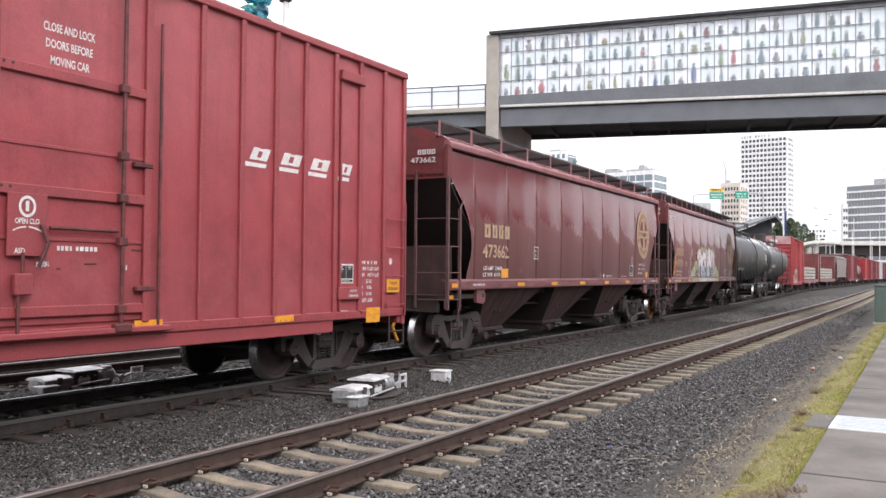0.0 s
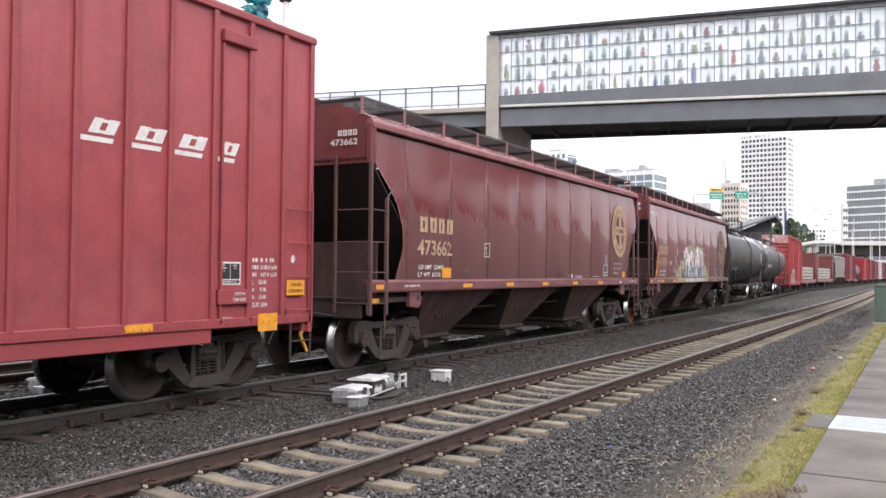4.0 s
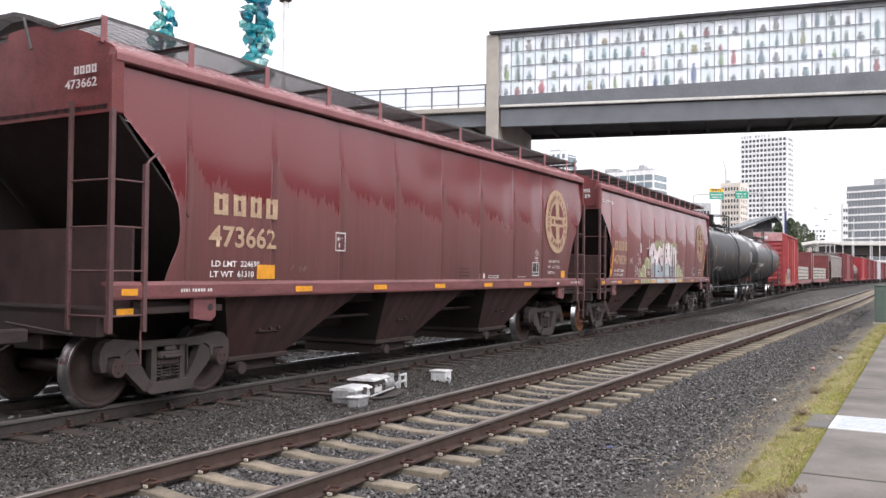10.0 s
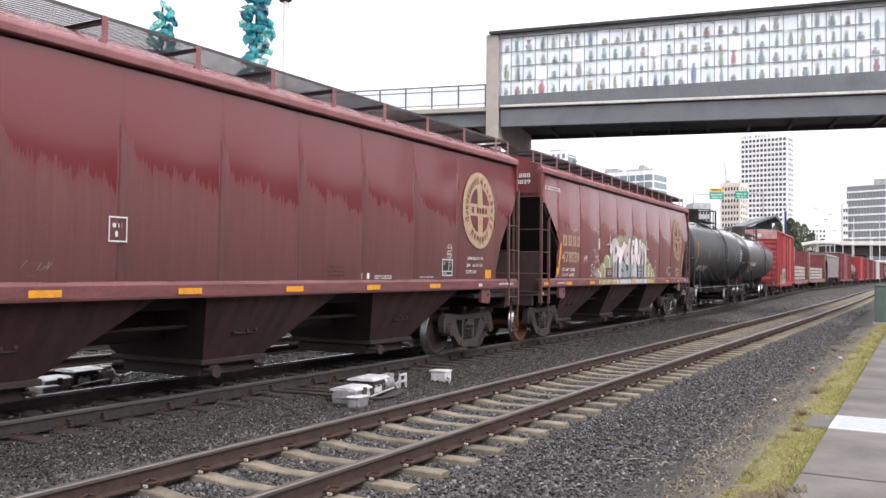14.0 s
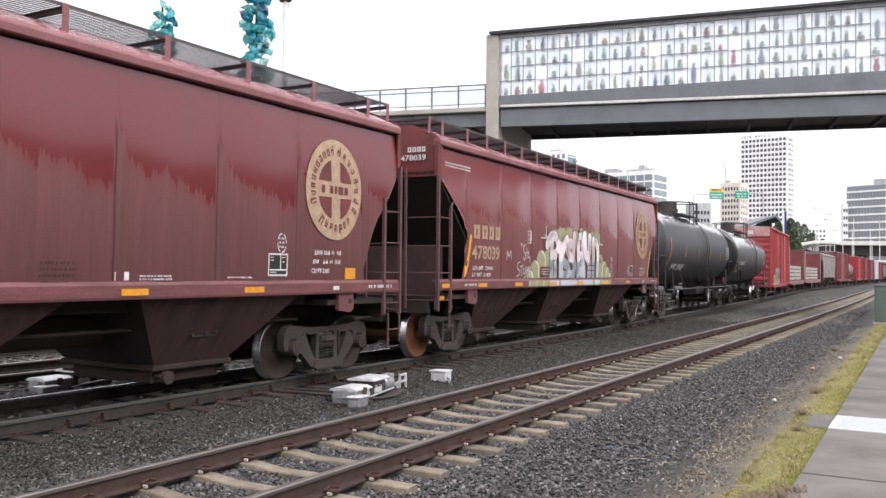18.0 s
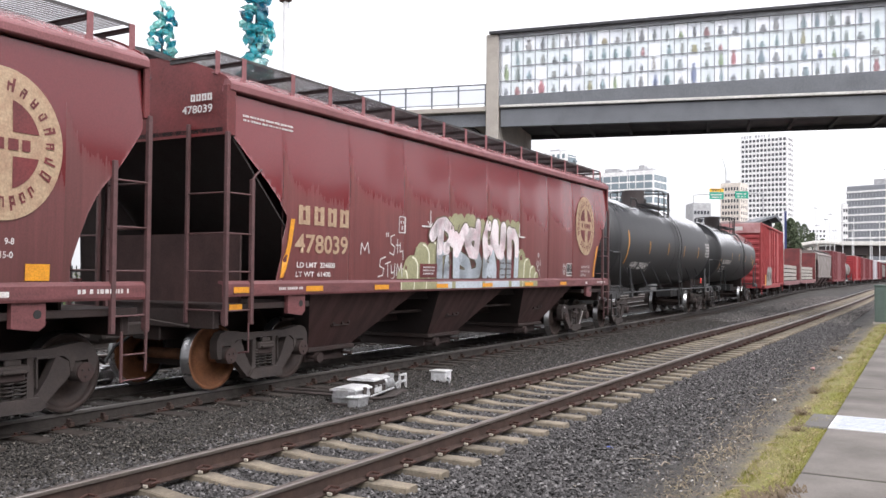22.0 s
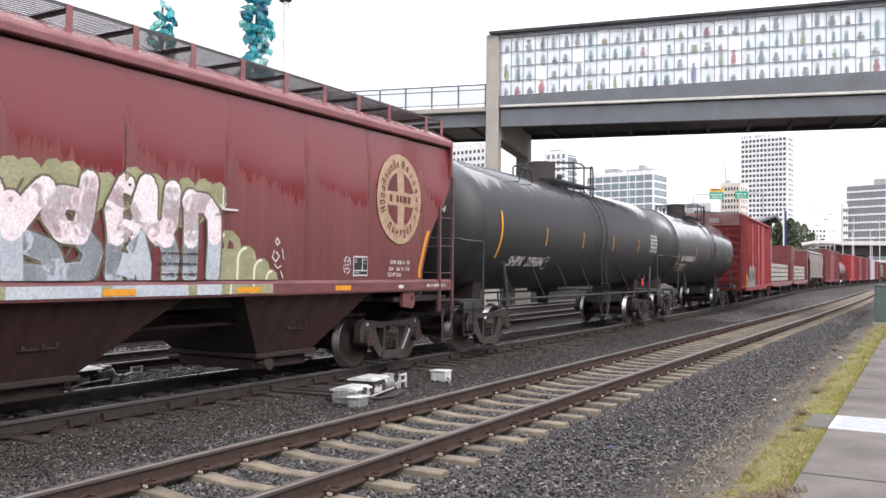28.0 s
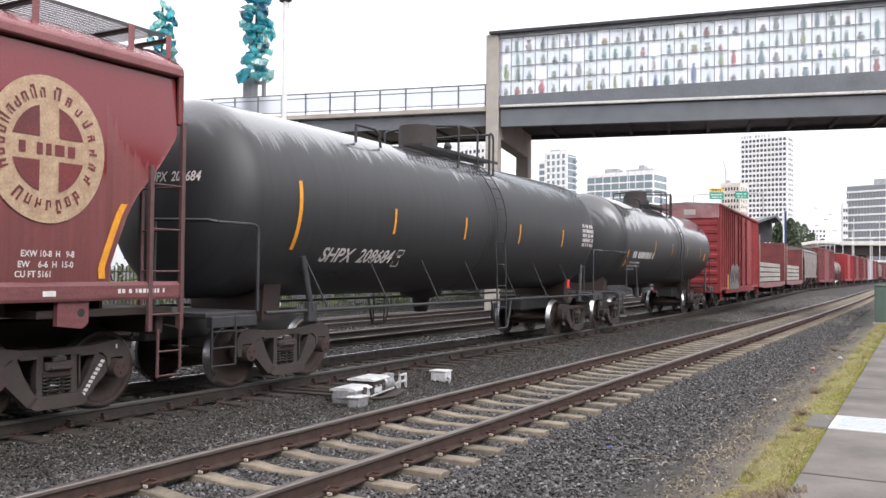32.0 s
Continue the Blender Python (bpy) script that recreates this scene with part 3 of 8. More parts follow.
def build_tracks():
    near = thing("railway_track", "rusty rails clipped to pale dished concrete ties", "railway track", kind="structure")
    for dx, nm in ((-0.752, "rail"), (0.752, "rail")):
        part(nm, rail_shape(NEAR_X + dx, near_bend, -30, 330), [RAIL_SIDE, RAIL_HEAD], near, "brown rail with a dull worn head")
    # dished concrete tie, clip and pale insulator, shared by all
    t = Shape()
    sec = [(-1.26, 0.0, 0.07), (-1.24, 0.0, 0.09), (-0.6, 0.0, 0.09), (-0.3, -0.03, 0.085), (0.3, -0.03, 0.085), (0.6, 0.0, 0.09), (1.24, 0.0, 0.09), (1.26, 0.0, 0.07)]
    for x, dz, w in sec:
        t.v += [(x, -w - 0.012, -0.2), (x, -w, dz - 0.012), (x, -w + 0.012, dz), (x, w - 0.012, dz), (x, w, dz - 0.012), (x, w + 0.012, -0.2)]
    for j in range(len(sec) - 1):
        for i in range(6):
            t.f.append((j * 6 + i, j * 6 + (i + 1) % 6, (j + 1) * 6 + (i + 1) % 6, (j + 1) * 6 + i))
    t.f += [tuple(range(6)), tuple(range(42, 48))]
    t.s, t.smooth = [0] * len(t.f), [False] * len(t.f)
    tie = t.mesh("tie", TIE_CONC)
    c = Shape()
    c.box(-0.03, 0.05, -0.035, 0.035, -0.005, 0.028, 0, 0.008)
    c.tube((-0.045, -0.05, 0.035), (-0.045, 0.05, 0.035), 0.013, 6)
    c.tube((-0.045, -0.05, 0.035), (0.06, -0.05, 0.03), 0.013, 6)
    c.tube((0.06, -0.05, 0.03), (0.06, 0.02, 0.05), 0.013, 6)
    c.tube((-0.02, 0.05, 0.045), (0.07, 0.05, 0.045), 0.013, 6)
    clip = c.mesh("rail_clip", CLIP)
    pc = Shape()
    pc.box(-0.02, 0.03, -0.075, -0.05, 0.0, 0.03, 0, 0.006)
    pale = pc.mesh("insulator", CLIP_PALE)
    rest = Shape()
    rnd = random.Random(5)
    for k in range(-8, 330):
        y = 4.74 + 0.626 * k
        x = NEAR_X - near_bend(y)
        if k < 190:
            ob = part("tie", tie, None, near)
            ob.location = (x + rnd.uniform(-0.02, 0.02), y + rnd.uniform(-0.012, 0.012), -0.176)
            ob.rotation_euler = (0, 0, rnd.uniform(-0.012, 0.012))
            if -3 <= k < 62:
                for dx, turn in ((-0.752 - 0.095, 1), (-0.752 + 0.095, -1), (0.752 - 0.095, 1), (0.752 + 0.095, -1)):
                    cl = part("rail_clip", clip, None, ob)
                    cl.location, cl.scale = (dx, 0, 0.012), (turn, 1, 1)
                    if turn < 0 and k < 24:
                        q = part("insulator", pale, None, ob)
                        q.location = (dx, 0, 0.01)
        else:
            rest.box(x - 1.3, x + 1.3, y - 0.12, y + 0.12, -0.3, -0.176)
    tagged(part("far_ties", rest, TIE_CONC, near), kind="stuff")

    main = thing("railway_track", "polished rails on dark creosoted wooden ties", "railway track", kind="structure")
    for dx in (-0.752, 0.752):
        # near rail gets the dimmed head, its reflection of the train painted in
        part("rail", rail_shape(MAIN_X + dx, main_bend, -30, 330), [RAIL_MAIN, RAIL_BRIGHT if dx < 0 else RAIL_DIM], main, "dark rail with a polished head" if dx < 0 else "grimy rail with the train's dark reflection in its head colour")
    w = Shape()
    w.box(-1.3, 1.3, -0.115, 0.115, -0.2, 0.0, 0, 0.014)
    wood = w.mesh("tie", TIE_WOOD)
    sp = Shape()
    sp.box(-0.09, 0.09, -0.1, 0.1, 0.0, 0.018, 0, 0.004)
    for a in (-0.07, 0.07):
        sp.box(a - 0.016, a + 0.016, -0.06, -0.028, 0.018, 0.04, 0, 0.004)
        sp.box(a - 0.016, a + 0.016, 0.03, 0.062, 0.018, 0.04, 0, 0.004)
    plate = sp.mesh("tie_plate", CLIP)
    anc = Shape()
    anc.box(-0.09, 0.09, 0.12, 0.165, -0.02, 0.03, 0, 0.006)
    anc.box(0.02, 0.09, 0.125, 0.16, 0.0, 0.085, 0, 0.006).box(0.08, 0.12, 0.11, 0.175, -0.01, 0.05, 0, 0.008)
    anchor = anc.mesh("rail_anchor", RAIL_SIDE)
    rest = Shape()
    for k in range(-14, 380):
        y = 3.0 + 0.53 * k
        x = MAIN_X - main_bend(y)
        if k < 110:
            ob = part("tie", wood, None, main)
            ob.location = (x + rnd.uniform(-0.05, 0.05), y + rnd.uniform(-0.03, 0.03), -0.178 + rnd.uniform(-0.012, 0.006))
            ob.rotation_euler = (0, 0, rnd.uniform(-0.03, 0.03))
            if 2 <= k < 60:
                q = part("tie_plate", plate, None, ob)
                q.location = (0.752, 0, 0.001)
                if k % 3:
                    q = part("rail_anchor", anchor, None, ob)
                    q.location = (0.752, 0, 0.02)
        else:
            rest.box(x - 1.3, x + 1.3, y - 0.11, y + 0.11, -0.3, -0.19)
    tagged(part("far_ties", rest, TIE_WOOD, main), kind="stuff")
    for mid in (THIRD_X, THIRD_X - 4.1):
        siding = thing("railway_track", "siding with dark rails on wooden ties", "railway track", kind="structure")
        for dx in (-0.752, 0.752):
            part("rail", rail_shape(mid + dx, main_bend, -30, 330), [RAIL_MAIN, RAIL_HEAD], siding)
        rest = Shape()
        for k in range(-20, 300):
            y = 3.2 + 0.53 * k
            x = mid - main_bend(y)
            rest.box(x - 1.3, x + 1.3, y - 0.11, y + 0.11, -0.3, -0.188)
        tagged(part("ties", rest, TIE_WOOD, siding), kind="stuff")


def scatter(name, pts, size, mat, label, category, squash=0.7, seed=1):
    """Many small angular stones in one mesh."""
    rng = np.random.default_rng(seed)
    base = np.array([(1, 0, 0), (0, 1, 0), (-1, 0, 0), (0, -1, 0), (0, 0, 1), (0, 0, -1)], float)
    n = len(pts)
    v = base[None] * rng.uniform(0.55, 1.25, (n, 6, 1))
    a = rng.uniform(0, math.tau, n)
    tilt = rng.uniform(-0.7, 0.7, (n, 2))
    ca, sa = np.cos(a), np.sin(a)
    x = v[..., 0] * ca[:, None] - v[..., 1] * sa[:, None]
    y = v[..., 0] * sa[:, None] + v[..., 1] * ca[:, None]
    z = v[..., 2] * squash + tilt[:, :1] * x * 0.7 + tilt[:, 1:] * y * 0.7
    v = np.stack([x, y, z], 2) * (size * rng.uniform(0.6, 1.3, n))[:, None, None] + np.asarray(pts)[:, None, :]
    f = np.array([(0, 1, 4), (1, 2, 4), (2, 3, 4), (3, 0, 4), (1, 0, 5), (2, 1, 5), (3, 2, 5), (0, 3, 5)])
    f = (f[None] + 6 * np.arange(n)[:, None, None]).reshape(-1, 3)
    me = bpy.data.meshes.new(name)
    me.from_pydata(v.reshape(-1, 3).tolist(), [], f.tolist())
    me.materials.append(mat)
    return thing(name, label, category, kind="stuff", data=me)


def island_stone(name, dark, light, warm):
    m, n, l, b = node_mat(name, dark, 0.85)
    geo = n.new("ShaderNodeNewGeometry")
    r = ramp(n, [(0.0, dark), (0.6, tuple(0.55 * (p + q) for p, q in zip(dark, light))), (0.93, light), (1.0, warm)])
    l.new(geo.outputs["Random Per Island"], r.inputs["Fac"])
    f = noise_tex(n, l, 60, 3)
    r2 = ramp(n, [(0.3, (0.75,) * 3), (0.7, (1.2,) * 3)])
    l.new(f.outputs["Fac"], r2.inputs["Fac"])
    l.new(mixed(n, l, 1.0, r.outputs["Color"], r2.outputs["Color"], 'MULTIPLY'), b.inputs["Base Color"])
    return m


def build_stones():
    rng = np.random.default_rng(11)
    pts, oil = [], []
    for _ in range(170000):
        y = 4 + 34 * rng.random() ** 1.8
        x = rng.uniform(-9.0, -2.1 - 0.015 * (y - 6))
        phase = ((y - 4.74) / 0.626 + 0.5) % 1 - 0.5
        if -6.65 < x < -4.05 and abs(phase) < 0.17:
            continue
        if min(abs(x + 6.1), abs(x + 4.596), abs(x + 9.17)) < 0.09:
            continue
        if x < -8.58 and abs(((y - 3.0) / 0.53 + 0.5) % 1 - 0.5) < 0.2:
            continue
        z = -0.205 - 0.052 * math.exp(-((x + 7.5) / 0.42) ** 2) + (-0.028 if -6.8 < x < -3.9 else 0) + (-0.06 * min(1.5, (x + 3.6)) if x > -3.6 else 0)
        (oil if x < -6.5 - 0.3 + 0.5 * rng.normal() else pts).append((x, y, z + rng.uniform(-0.012, 0.02)))
    scatter("ballast_stones", oil, 0.017, island_stone("oily_stone", (0.011, 0.0095, 0.0085), (0.1, 0.089, 0.078), (0.24, 0.215, 0.19)), "oily brown-grey ballast stones along the rail", "ballast", seed=3)
    scatter("ballast_stones", pts, 0.0215, island_stone("loose_ballast", (0.022, 0.02, 0.0198), (0.158, 0.148, 0.146), (0.3, 0.284, 0.275)), "loose angular dark grey ballast stones", "ballast", seed=4)
    pts = []
    for _ in range(14000):
        y = 5 + 20 * rng.random() ** 1.5
        x = rng.uniform(-20.0, -10.0)
        if min(abs(x + 10.67), abs(x + 13.2), abs(x + 14.7), abs(x + 17.3), abs(x + 18.8)) < 0.09:
            continue
        pts.append((x, y, -0.205 + rng.uniform(-0.008, 0.014)))
    scatter("ballast_stones", pts, 0.04, island_stone("pale_ballast", (0.03, 0.029, 0.028), (0.2, 0.19, 0.18), (0.36, 0.34, 0.32)), "loose grey ballast stones between the sidings", "ballast", seed=6)
    far = []
    for _ in range(32000):
        y = 37 + 48 * rng.random() ** 1.4
        x = rng.uniform(-9.3, -2.6 - 0.015 * (y - 6)) - near_bend(y) * 0.6
        if min(abs(x + near_bend(y) + 6.1), abs(x + near_bend(y) + 4.596)) < 0.12 or abs(x + main_bend(y) + 9.17) < 0.12:
            continue
        far.append((x, y, -0.235 + rng.uniform(-0.012, 0.02)))
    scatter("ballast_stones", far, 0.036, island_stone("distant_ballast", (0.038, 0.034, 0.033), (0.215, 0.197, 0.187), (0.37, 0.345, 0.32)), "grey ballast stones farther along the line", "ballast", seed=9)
    # light chips and litter along the verge
    pts = []
    for _ in range(7000):
        y = 6 + 24 * rng.random() ** 1.5
        x = -1.95 - 0.014 * (y - 6) + rng.normal(0, 0.36)
        if x > -1.3 - 0.015 * (y - 6):
            continue
        pts.append((x, y, -0.225 + rng.uniform(0, 0.03)))
    scatter("gravel_chips", pts, 0.0125, island_stone("pale_chip", (0.03, 0.028, 0.026), (0.22, 0.19, 0.16), (0.6, 0.57, 0.54)), "pale gravel chips along the grass verge", "gravel", seed=8)


def build_verge():
    rng = random.Random(21)
    for nm, mat, count, hgt, lab in (("grass", GRASS, 30000, 0.042, "short mossy green grass blades beside the pavement"), ("dry_grass", STRAW, 17000, 0.06, "dry straw coloured grass stalks on the verge")):
        s = Shape()
        for _ in range(count):
            y = 6.1 + 30 * rng.random() ** 1.7
            e = -1.1 - 0.015 * (y - 6)
            w = rng.random()
            x = e + 0.015 - (0.6 * w if nm == "grass" else 0.12 + 0.95 * w * w)
            if nm == "grass" and noise.noise((x * 3.2, y * 1.1, 0.0)) < -0.28 + 0.6 * w * w:
                continue
            if nm == "dry_grass" and noise.noise((x * 2.0, y * 0.9, 4.0)) < -0.25:
                continue
            h = hgt * rng.uniform(0.3, 1.15)
            a = rng.uniform(0, math.tau)
            t = 0.004 if nm == "grass" else 0.003
            dx, dy = t * math.cos(a), t * math.sin(a)
            k = 0.7 if nm == "grass" else 2.2
            lx, ly = rng.uniform(-k, k) * h, rng.uniform(-k, k) * h
            z = -0.185 if x > e - 0.5 else -0.235
            s.add([(x - dx, y - dy, z), (x + dx, y + dy, z), (x + lx, y + ly, z + h)], [(0, 1, 2)])
        solid(nm, s, mat, lab, "grass", kind="stuff")
    # fallen twigs, and brown tufts of dead weed
    s = Shape()
    for _ in range(300):
        y = 6.2 + 20 * rng.random() ** 1.5
        x = -1.75 - 0.015 * (y - 6) + rng.gauss(-0.15, 0.38)
        a, q = rng.uniform(0, math.tau), rng.uniform(0.05, 0.26)
        z = -0.19 if x > -1.7 else -0.225
        mid = (x + 0.5 * q * math.cos(a), y + 0.5 * q * math.sin(a), z + rng.uniform(0.005, 0.03))
        b = a + rng.uniform(-0.6, 0.6)
        s.bent([(x, y, z), mid, (mid[0] + 0.5 * q * math.cos(b), mid[1] + 0.5 * q * math.sin(b), z)], rng.uniform(0.003, 0.006), 4)
    solid("twigs", s, TWIG, "dry pale twigs fallen along the verge", "twigs", kind="stuff")
    for x, y, r, n in ((-1.62, 12.75, 0.16, 90), (-1.2, 7.85, 0.17, 160), (-1.32, 7.6, 0.17, 140), (-1.1, 8.1, 0.13, 90), (-1.5, 11.4, 0.15, 70), (-2.3, 24.0, 0.17, 60), (-1.75, 15.2, 0.14, 70)):
        s = Shape()
        for _ in range(n):
            a, q = rng.uniform(0, math.tau), r * rng.uniform(0.2, 1.0)
            h = rng.uniform(0.01, 0.11)
            bx, by = 0.3 * q * math.cos(a), 0.3 * q * math.sin(a)
            tx, ty = q * math.cos(a), q * math.sin(a)
            s.add([(bx - 0.005, by, 0), (bx + 0.005, by, 0), (tx, ty, h)], [(0, 1, 2)])
            if rng.random() < 0.4:
                s.add([(tx, ty, h), (tx + 0.03, ty + rng.uniform(-0.02, 0.02), h - 0.01), (tx + 0.01, ty + 0.02, h + 0.02)], [(0, 1, 2)])
        solid("weed_tuft", s, WEED, "dead brown weed tuft on the mossy verge", "weed", pose(x, y, -0.19), "weed tufts")


def build_pavement():
    pv = thing("pavement", "grey concrete pavement slabs with open joints", "pavement", kind="structure")
    edges = [-2.0, 1.8, 5.4, 8.93, 16.1, 23.2, 30.3, 37.4, 44.5, 51.6, 58.7, 72, 90, 120]
    for a, b in zip(edges, edges[1:]):
        xa, xb = -1.14 - 0.0150 * max(a - 8, 0), -1.14 - 0.0150 * max(b - 8, 0)
        s = Shape()
        g = 0.03
        s.v = [(xa, a + g, -0.3), (xb, b - g, -0.3), (2.6, b - g, -0.3), (2.6, a + g, -0.3),
               (xa, a + g, -0.16), (xb, b - g, -0.16), (2.6, b - g, -0.16), (2.6, a + g, -0.16),
               (xa + 0.012, a + g + 0.012, -0.15), (xb + 0.012, b - g - 0.012, -0.15), (2.588, b - g - 0.012, -0.15), (2.588, a + g + 0.012, -0.15)]
        s.f = [(0, 1, 2, 3)] + [(i, (i + 1) % 4, (i + 1) % 4 + 4, i + 4) for i in range(4)] + [(i + 4, (i + 1) % 4 + 4, (i + 1) % 4 + 8, i + 8) for i in range(4)] + [(8, 9, 10, 11)]
        s.s, s.smooth = [0] * len(s.f), [False] * len(s.f)
        part("slab", s, PAVE, pv)
        part("joint", Shape().box(xa + 0.02, 2.58, a - g + 0.002, a + g - 0.002, -0.3, -0.154), JOINT, pv, "dark dirty joint")
    h = thing("drain_hatch", "pale blue-grey steel hatch plate set into the pavement", "hatch")
    s = Shape().box(-1.17, 0.35, 11.68, 12.72, -0.152, -0.142, 0, 0.004)
    part("plate", s, GRIT, h)
    s = Shape()
    for i in range(9):
        y = 11.79 + i * 0.102
        s.box(-1.1, 0.3, y, y + 0.03, -0.1425, -0.139, 0, 0.001)
    part("tread_ribs", s, GRIT, h)
    part("frame", Shape().box(-1.19, 0.37, 11.655, 11.68, -0.156, -0.14).box(-1.19, 0.37, 12.72, 12.745, -0.156, -0.14).box(-1.19, -1.17, 11.68, 12.72, -0.156, -0.14), WHITE_METAL, h)
    s = Shape().box(-1.5, -1.2, 11.75, 12.85, -0.25, -0.155, 0, 0.02)
    solid("concrete_apron", s, worn("dark_apron", (0.13, 0.12, 0.115), (0.2, 0.19, 0.18), 0.9), "dark concrete apron beside the hatch", "concrete", kind="structure")
    c = thing("utility_cabinet", "dull green metal utility cabinet beside the pavement", "cabinet", pose(-2.2, 38.3, -0.2))
    part("body", Shape().box(0, 1.5, 0, 0.8, 0.08, 1.5, 0, 0.02), BOXGREEN, c)
    part("lid", Shape().box(-0.03, 1.53, -0.03, 0.83, 1.5, 1.56, 0, 0.015), BOXGREEN, c)
    part("plinth", Shape().box(-0.05, 1.55, -0.05, 0.85, 0, 0.08), CONCRETE, c, "concrete plinth")
    part("door", Shape().box(0.06, 0.74, -0.02, 0, 0.14, 1.42, 0, 0.006), BOXGREEN, c)
    part("door", Shape().box(0.77, 1.44, -0.02, 0, 0.14, 1.42, 0, 0.006), BOXGREEN, c)
    # dark dead-weed tufts, bottle cap and scraps on the stones
    for x, y, r, mat, nm, lab in ((-5.1, 8.55, 0.03, WHITE_METAL, "paper_scrap", "crumpled white paper scrap between the rails"),
                                  (-3.22, 9.42, 0.034, node_mat("blue_plastic", (0.05, 0.09, 0.36), 0.4)[0], "bottle_cap", "blue plastic cap lying on the ballast"),
                                  (-2.2, 14.2, 0.035, WHITE_METAL, "paper_scrap", "crumpled white paper scrap on the verge"),
                                  (-2.25, 19.3, 0.045, node_mat("pink_paper", (0.7, 0.4, 0.38), 0.7)[0], "paper_scrap", "crumpled pink paper scrap on the verge"),
                                  (-2.0, 22.2, 0.05, WHITE_METAL, "paper_scrap", "crumpled white paper scrap on the verge")):
        s = Shape().ball((0, 0, 0), r, 0, 7, 4, (1, 1.3, 0.6))
        rr = random.Random(int(y * 10))
        s.v = [(a + rr.uniform(-r, r) * 0.35, b + rr.uniform(-r, r) * 0.35, c2 + rr.uniform(-r, r) * 0.2) for a, b, c2 in s.v]
        solid(nm, s, mat, lab, "litter", pose(x, y, -0.205 + (0.0 if x < -3.8 else -0.03 if x < -2.5 else -0.01) + r * 0.4))


def build_switch(x, y, turn, label):
    """Power switch machine: lidded gear box and motor case on a base, motor, throw rods, lever bracket, bolts and conduit."""
    t = thing("switch_machine", label, "switch machine", pose(x, y, -0.25, 0, 0, turn), "switch machines")
    t.scale = (1.05, 1.22, 1.1)
    part("base_plate", Shape().box(-0.2, 0.24, -0.32, 1.2, 0.0, 0.035, 0, 0.008), CAST, t, "grimy base plate")
    gb = part("gear_box", Shape().prism([(-0.16, 0.035), (0.18, 0.035), (0.2, 0.12), (0.18, 0.19), (-0.16, 0.19), (-0.18, 0.12)], 'y', -0.27, 0.12), SILVER, t)
    part("lid", Shape().prism([(-0.2, 0.197), (0.22, 0.197), (0.22, 0.212), (0.14, 0.24), (-0.12, 0.24), (-0.2, 0.212)], 'y', -0.3, 0.14), LID, t, "white lid")
    part("hasp", Shape().box(0.2, 0.235, -0.1, -0.03, 0.12, 0.23, 0, 0.006), CAST, gb)
    part("lid_strap", Shape().box(-0.1, 0.1, -0.305, -0.285, 0.1, 0.21, 0, 0.005), SILVER, gb)
    mc = part("motor_case", Shape().box(-0.17, 0.19, 0.2, 0.6, 0.035, 0.27, 0, 0.03), CAST, t, "dark motor case")
    part("lid", Shape().prism([(-0.21, 0.275), (0.23, 0.275), (0.23, 0.29), (0.15, 0.315), (-0.13, 0.315), (-0.21, 0.29)], 'y', 0.17, 0.64), LID, t, "white lid")
    for a in (0.28, 0.4, 0.52):
        part("bolt", Shape().tube((0.19, a, 0.2), (0.215, a, 0.2), 0.016, 6), SILVER, mc)
        part("bolt", Shape().tube((0.19, a, 0.09), (0.215, a, 0.09), 0.016, 6), SILVER, mc)
    part("cover_plate", Shape().box(0.19, 0.205, 0.24, 0.44, 0.11, 0.18, 0, 0.004), LID, mc)
    s = Shape().lathe([(0.64, 0.0), (0.64, 0.1), (0.68, 0.1), (0.685, 0.13), (0.71, 0.13), (0.715, 0.115), (0.86, 0.115), (0.865, 0.13), (0.89, 0.13), (0.9, 0.1), (0.94, 0.085), (0.94, 0.0)], 'y', 18, at=(0.04, 0, 0.165))
    part("motor", s, SILVER, t)
    part("terminal_box", Shape().box(0.06, 0.2, 0.7, 0.82, 0.26, 0.32, 0, 0.012), SILVER, t)
    fb = part("front_box", Shape().box(0.14, 0.33, -0.4, -0.16, 0.0, 0.13, 0, 0.015), SILVER, t)
    part("lid", Shape().box(0.125, 0.345, -0.415, -0.145, 0.13, 0.148, 0, 0.006), LID, fb)
    part("crank_rod", Shape().bent([(0.05, 0.92, 0.17), (0.1, 1.08, 0.1), (0.04, 1.22, 0.12), (0.02, 1.36, 0.13)], 0.022, 8), SILVER, t)
    part("rod_eye", Shape().lathe([(-0.02, 0.025), (-0.02, 0.05), (0.02, 0.05), (0.02, 0.025)], 'x', 14, at=(0.1, 1.08, 0.1), closed=True), SILVER, t)
    br = Shape()
    for a in (1.32, 1.52):
        br.box(0.0, 0.03, a, a + 0.03, 0.0, 0.22, 0, 0.004)
    for z in (0.1, 0.2):
        br.box(0.0, 0.03, 1.32, 1.55, z, z + 0.03, 0, 0.004)
    part("lever_bracket", br, LID, t)
    part("conduit", Shape().bent([(0.2, 0.1, 0.06), (0.3, 0.2, 0.05), (0.33, 0.55, 0.03), (0.26, 0.9, 0.02)], 0.02, 7), CAST, t)
    part("hand_lever", Shape().bent([(0.16, 0.16, 0.06), (0.24, 0.3, 0.1), (0.25, 0.72, 0.12)], 0.016, 7), SILVER, t)
    part("throw_rod", Shape().tube((-0.2, 0.05, 0.08), (-1.6, 0.05, 0.08), 0.022, 8), CAST, t)
    part("throw_rod", Shape().tube((-0.2, 0.3, 0.08), (-1.6, 0.3, 0.08), 0.022, 8), CAST, t)


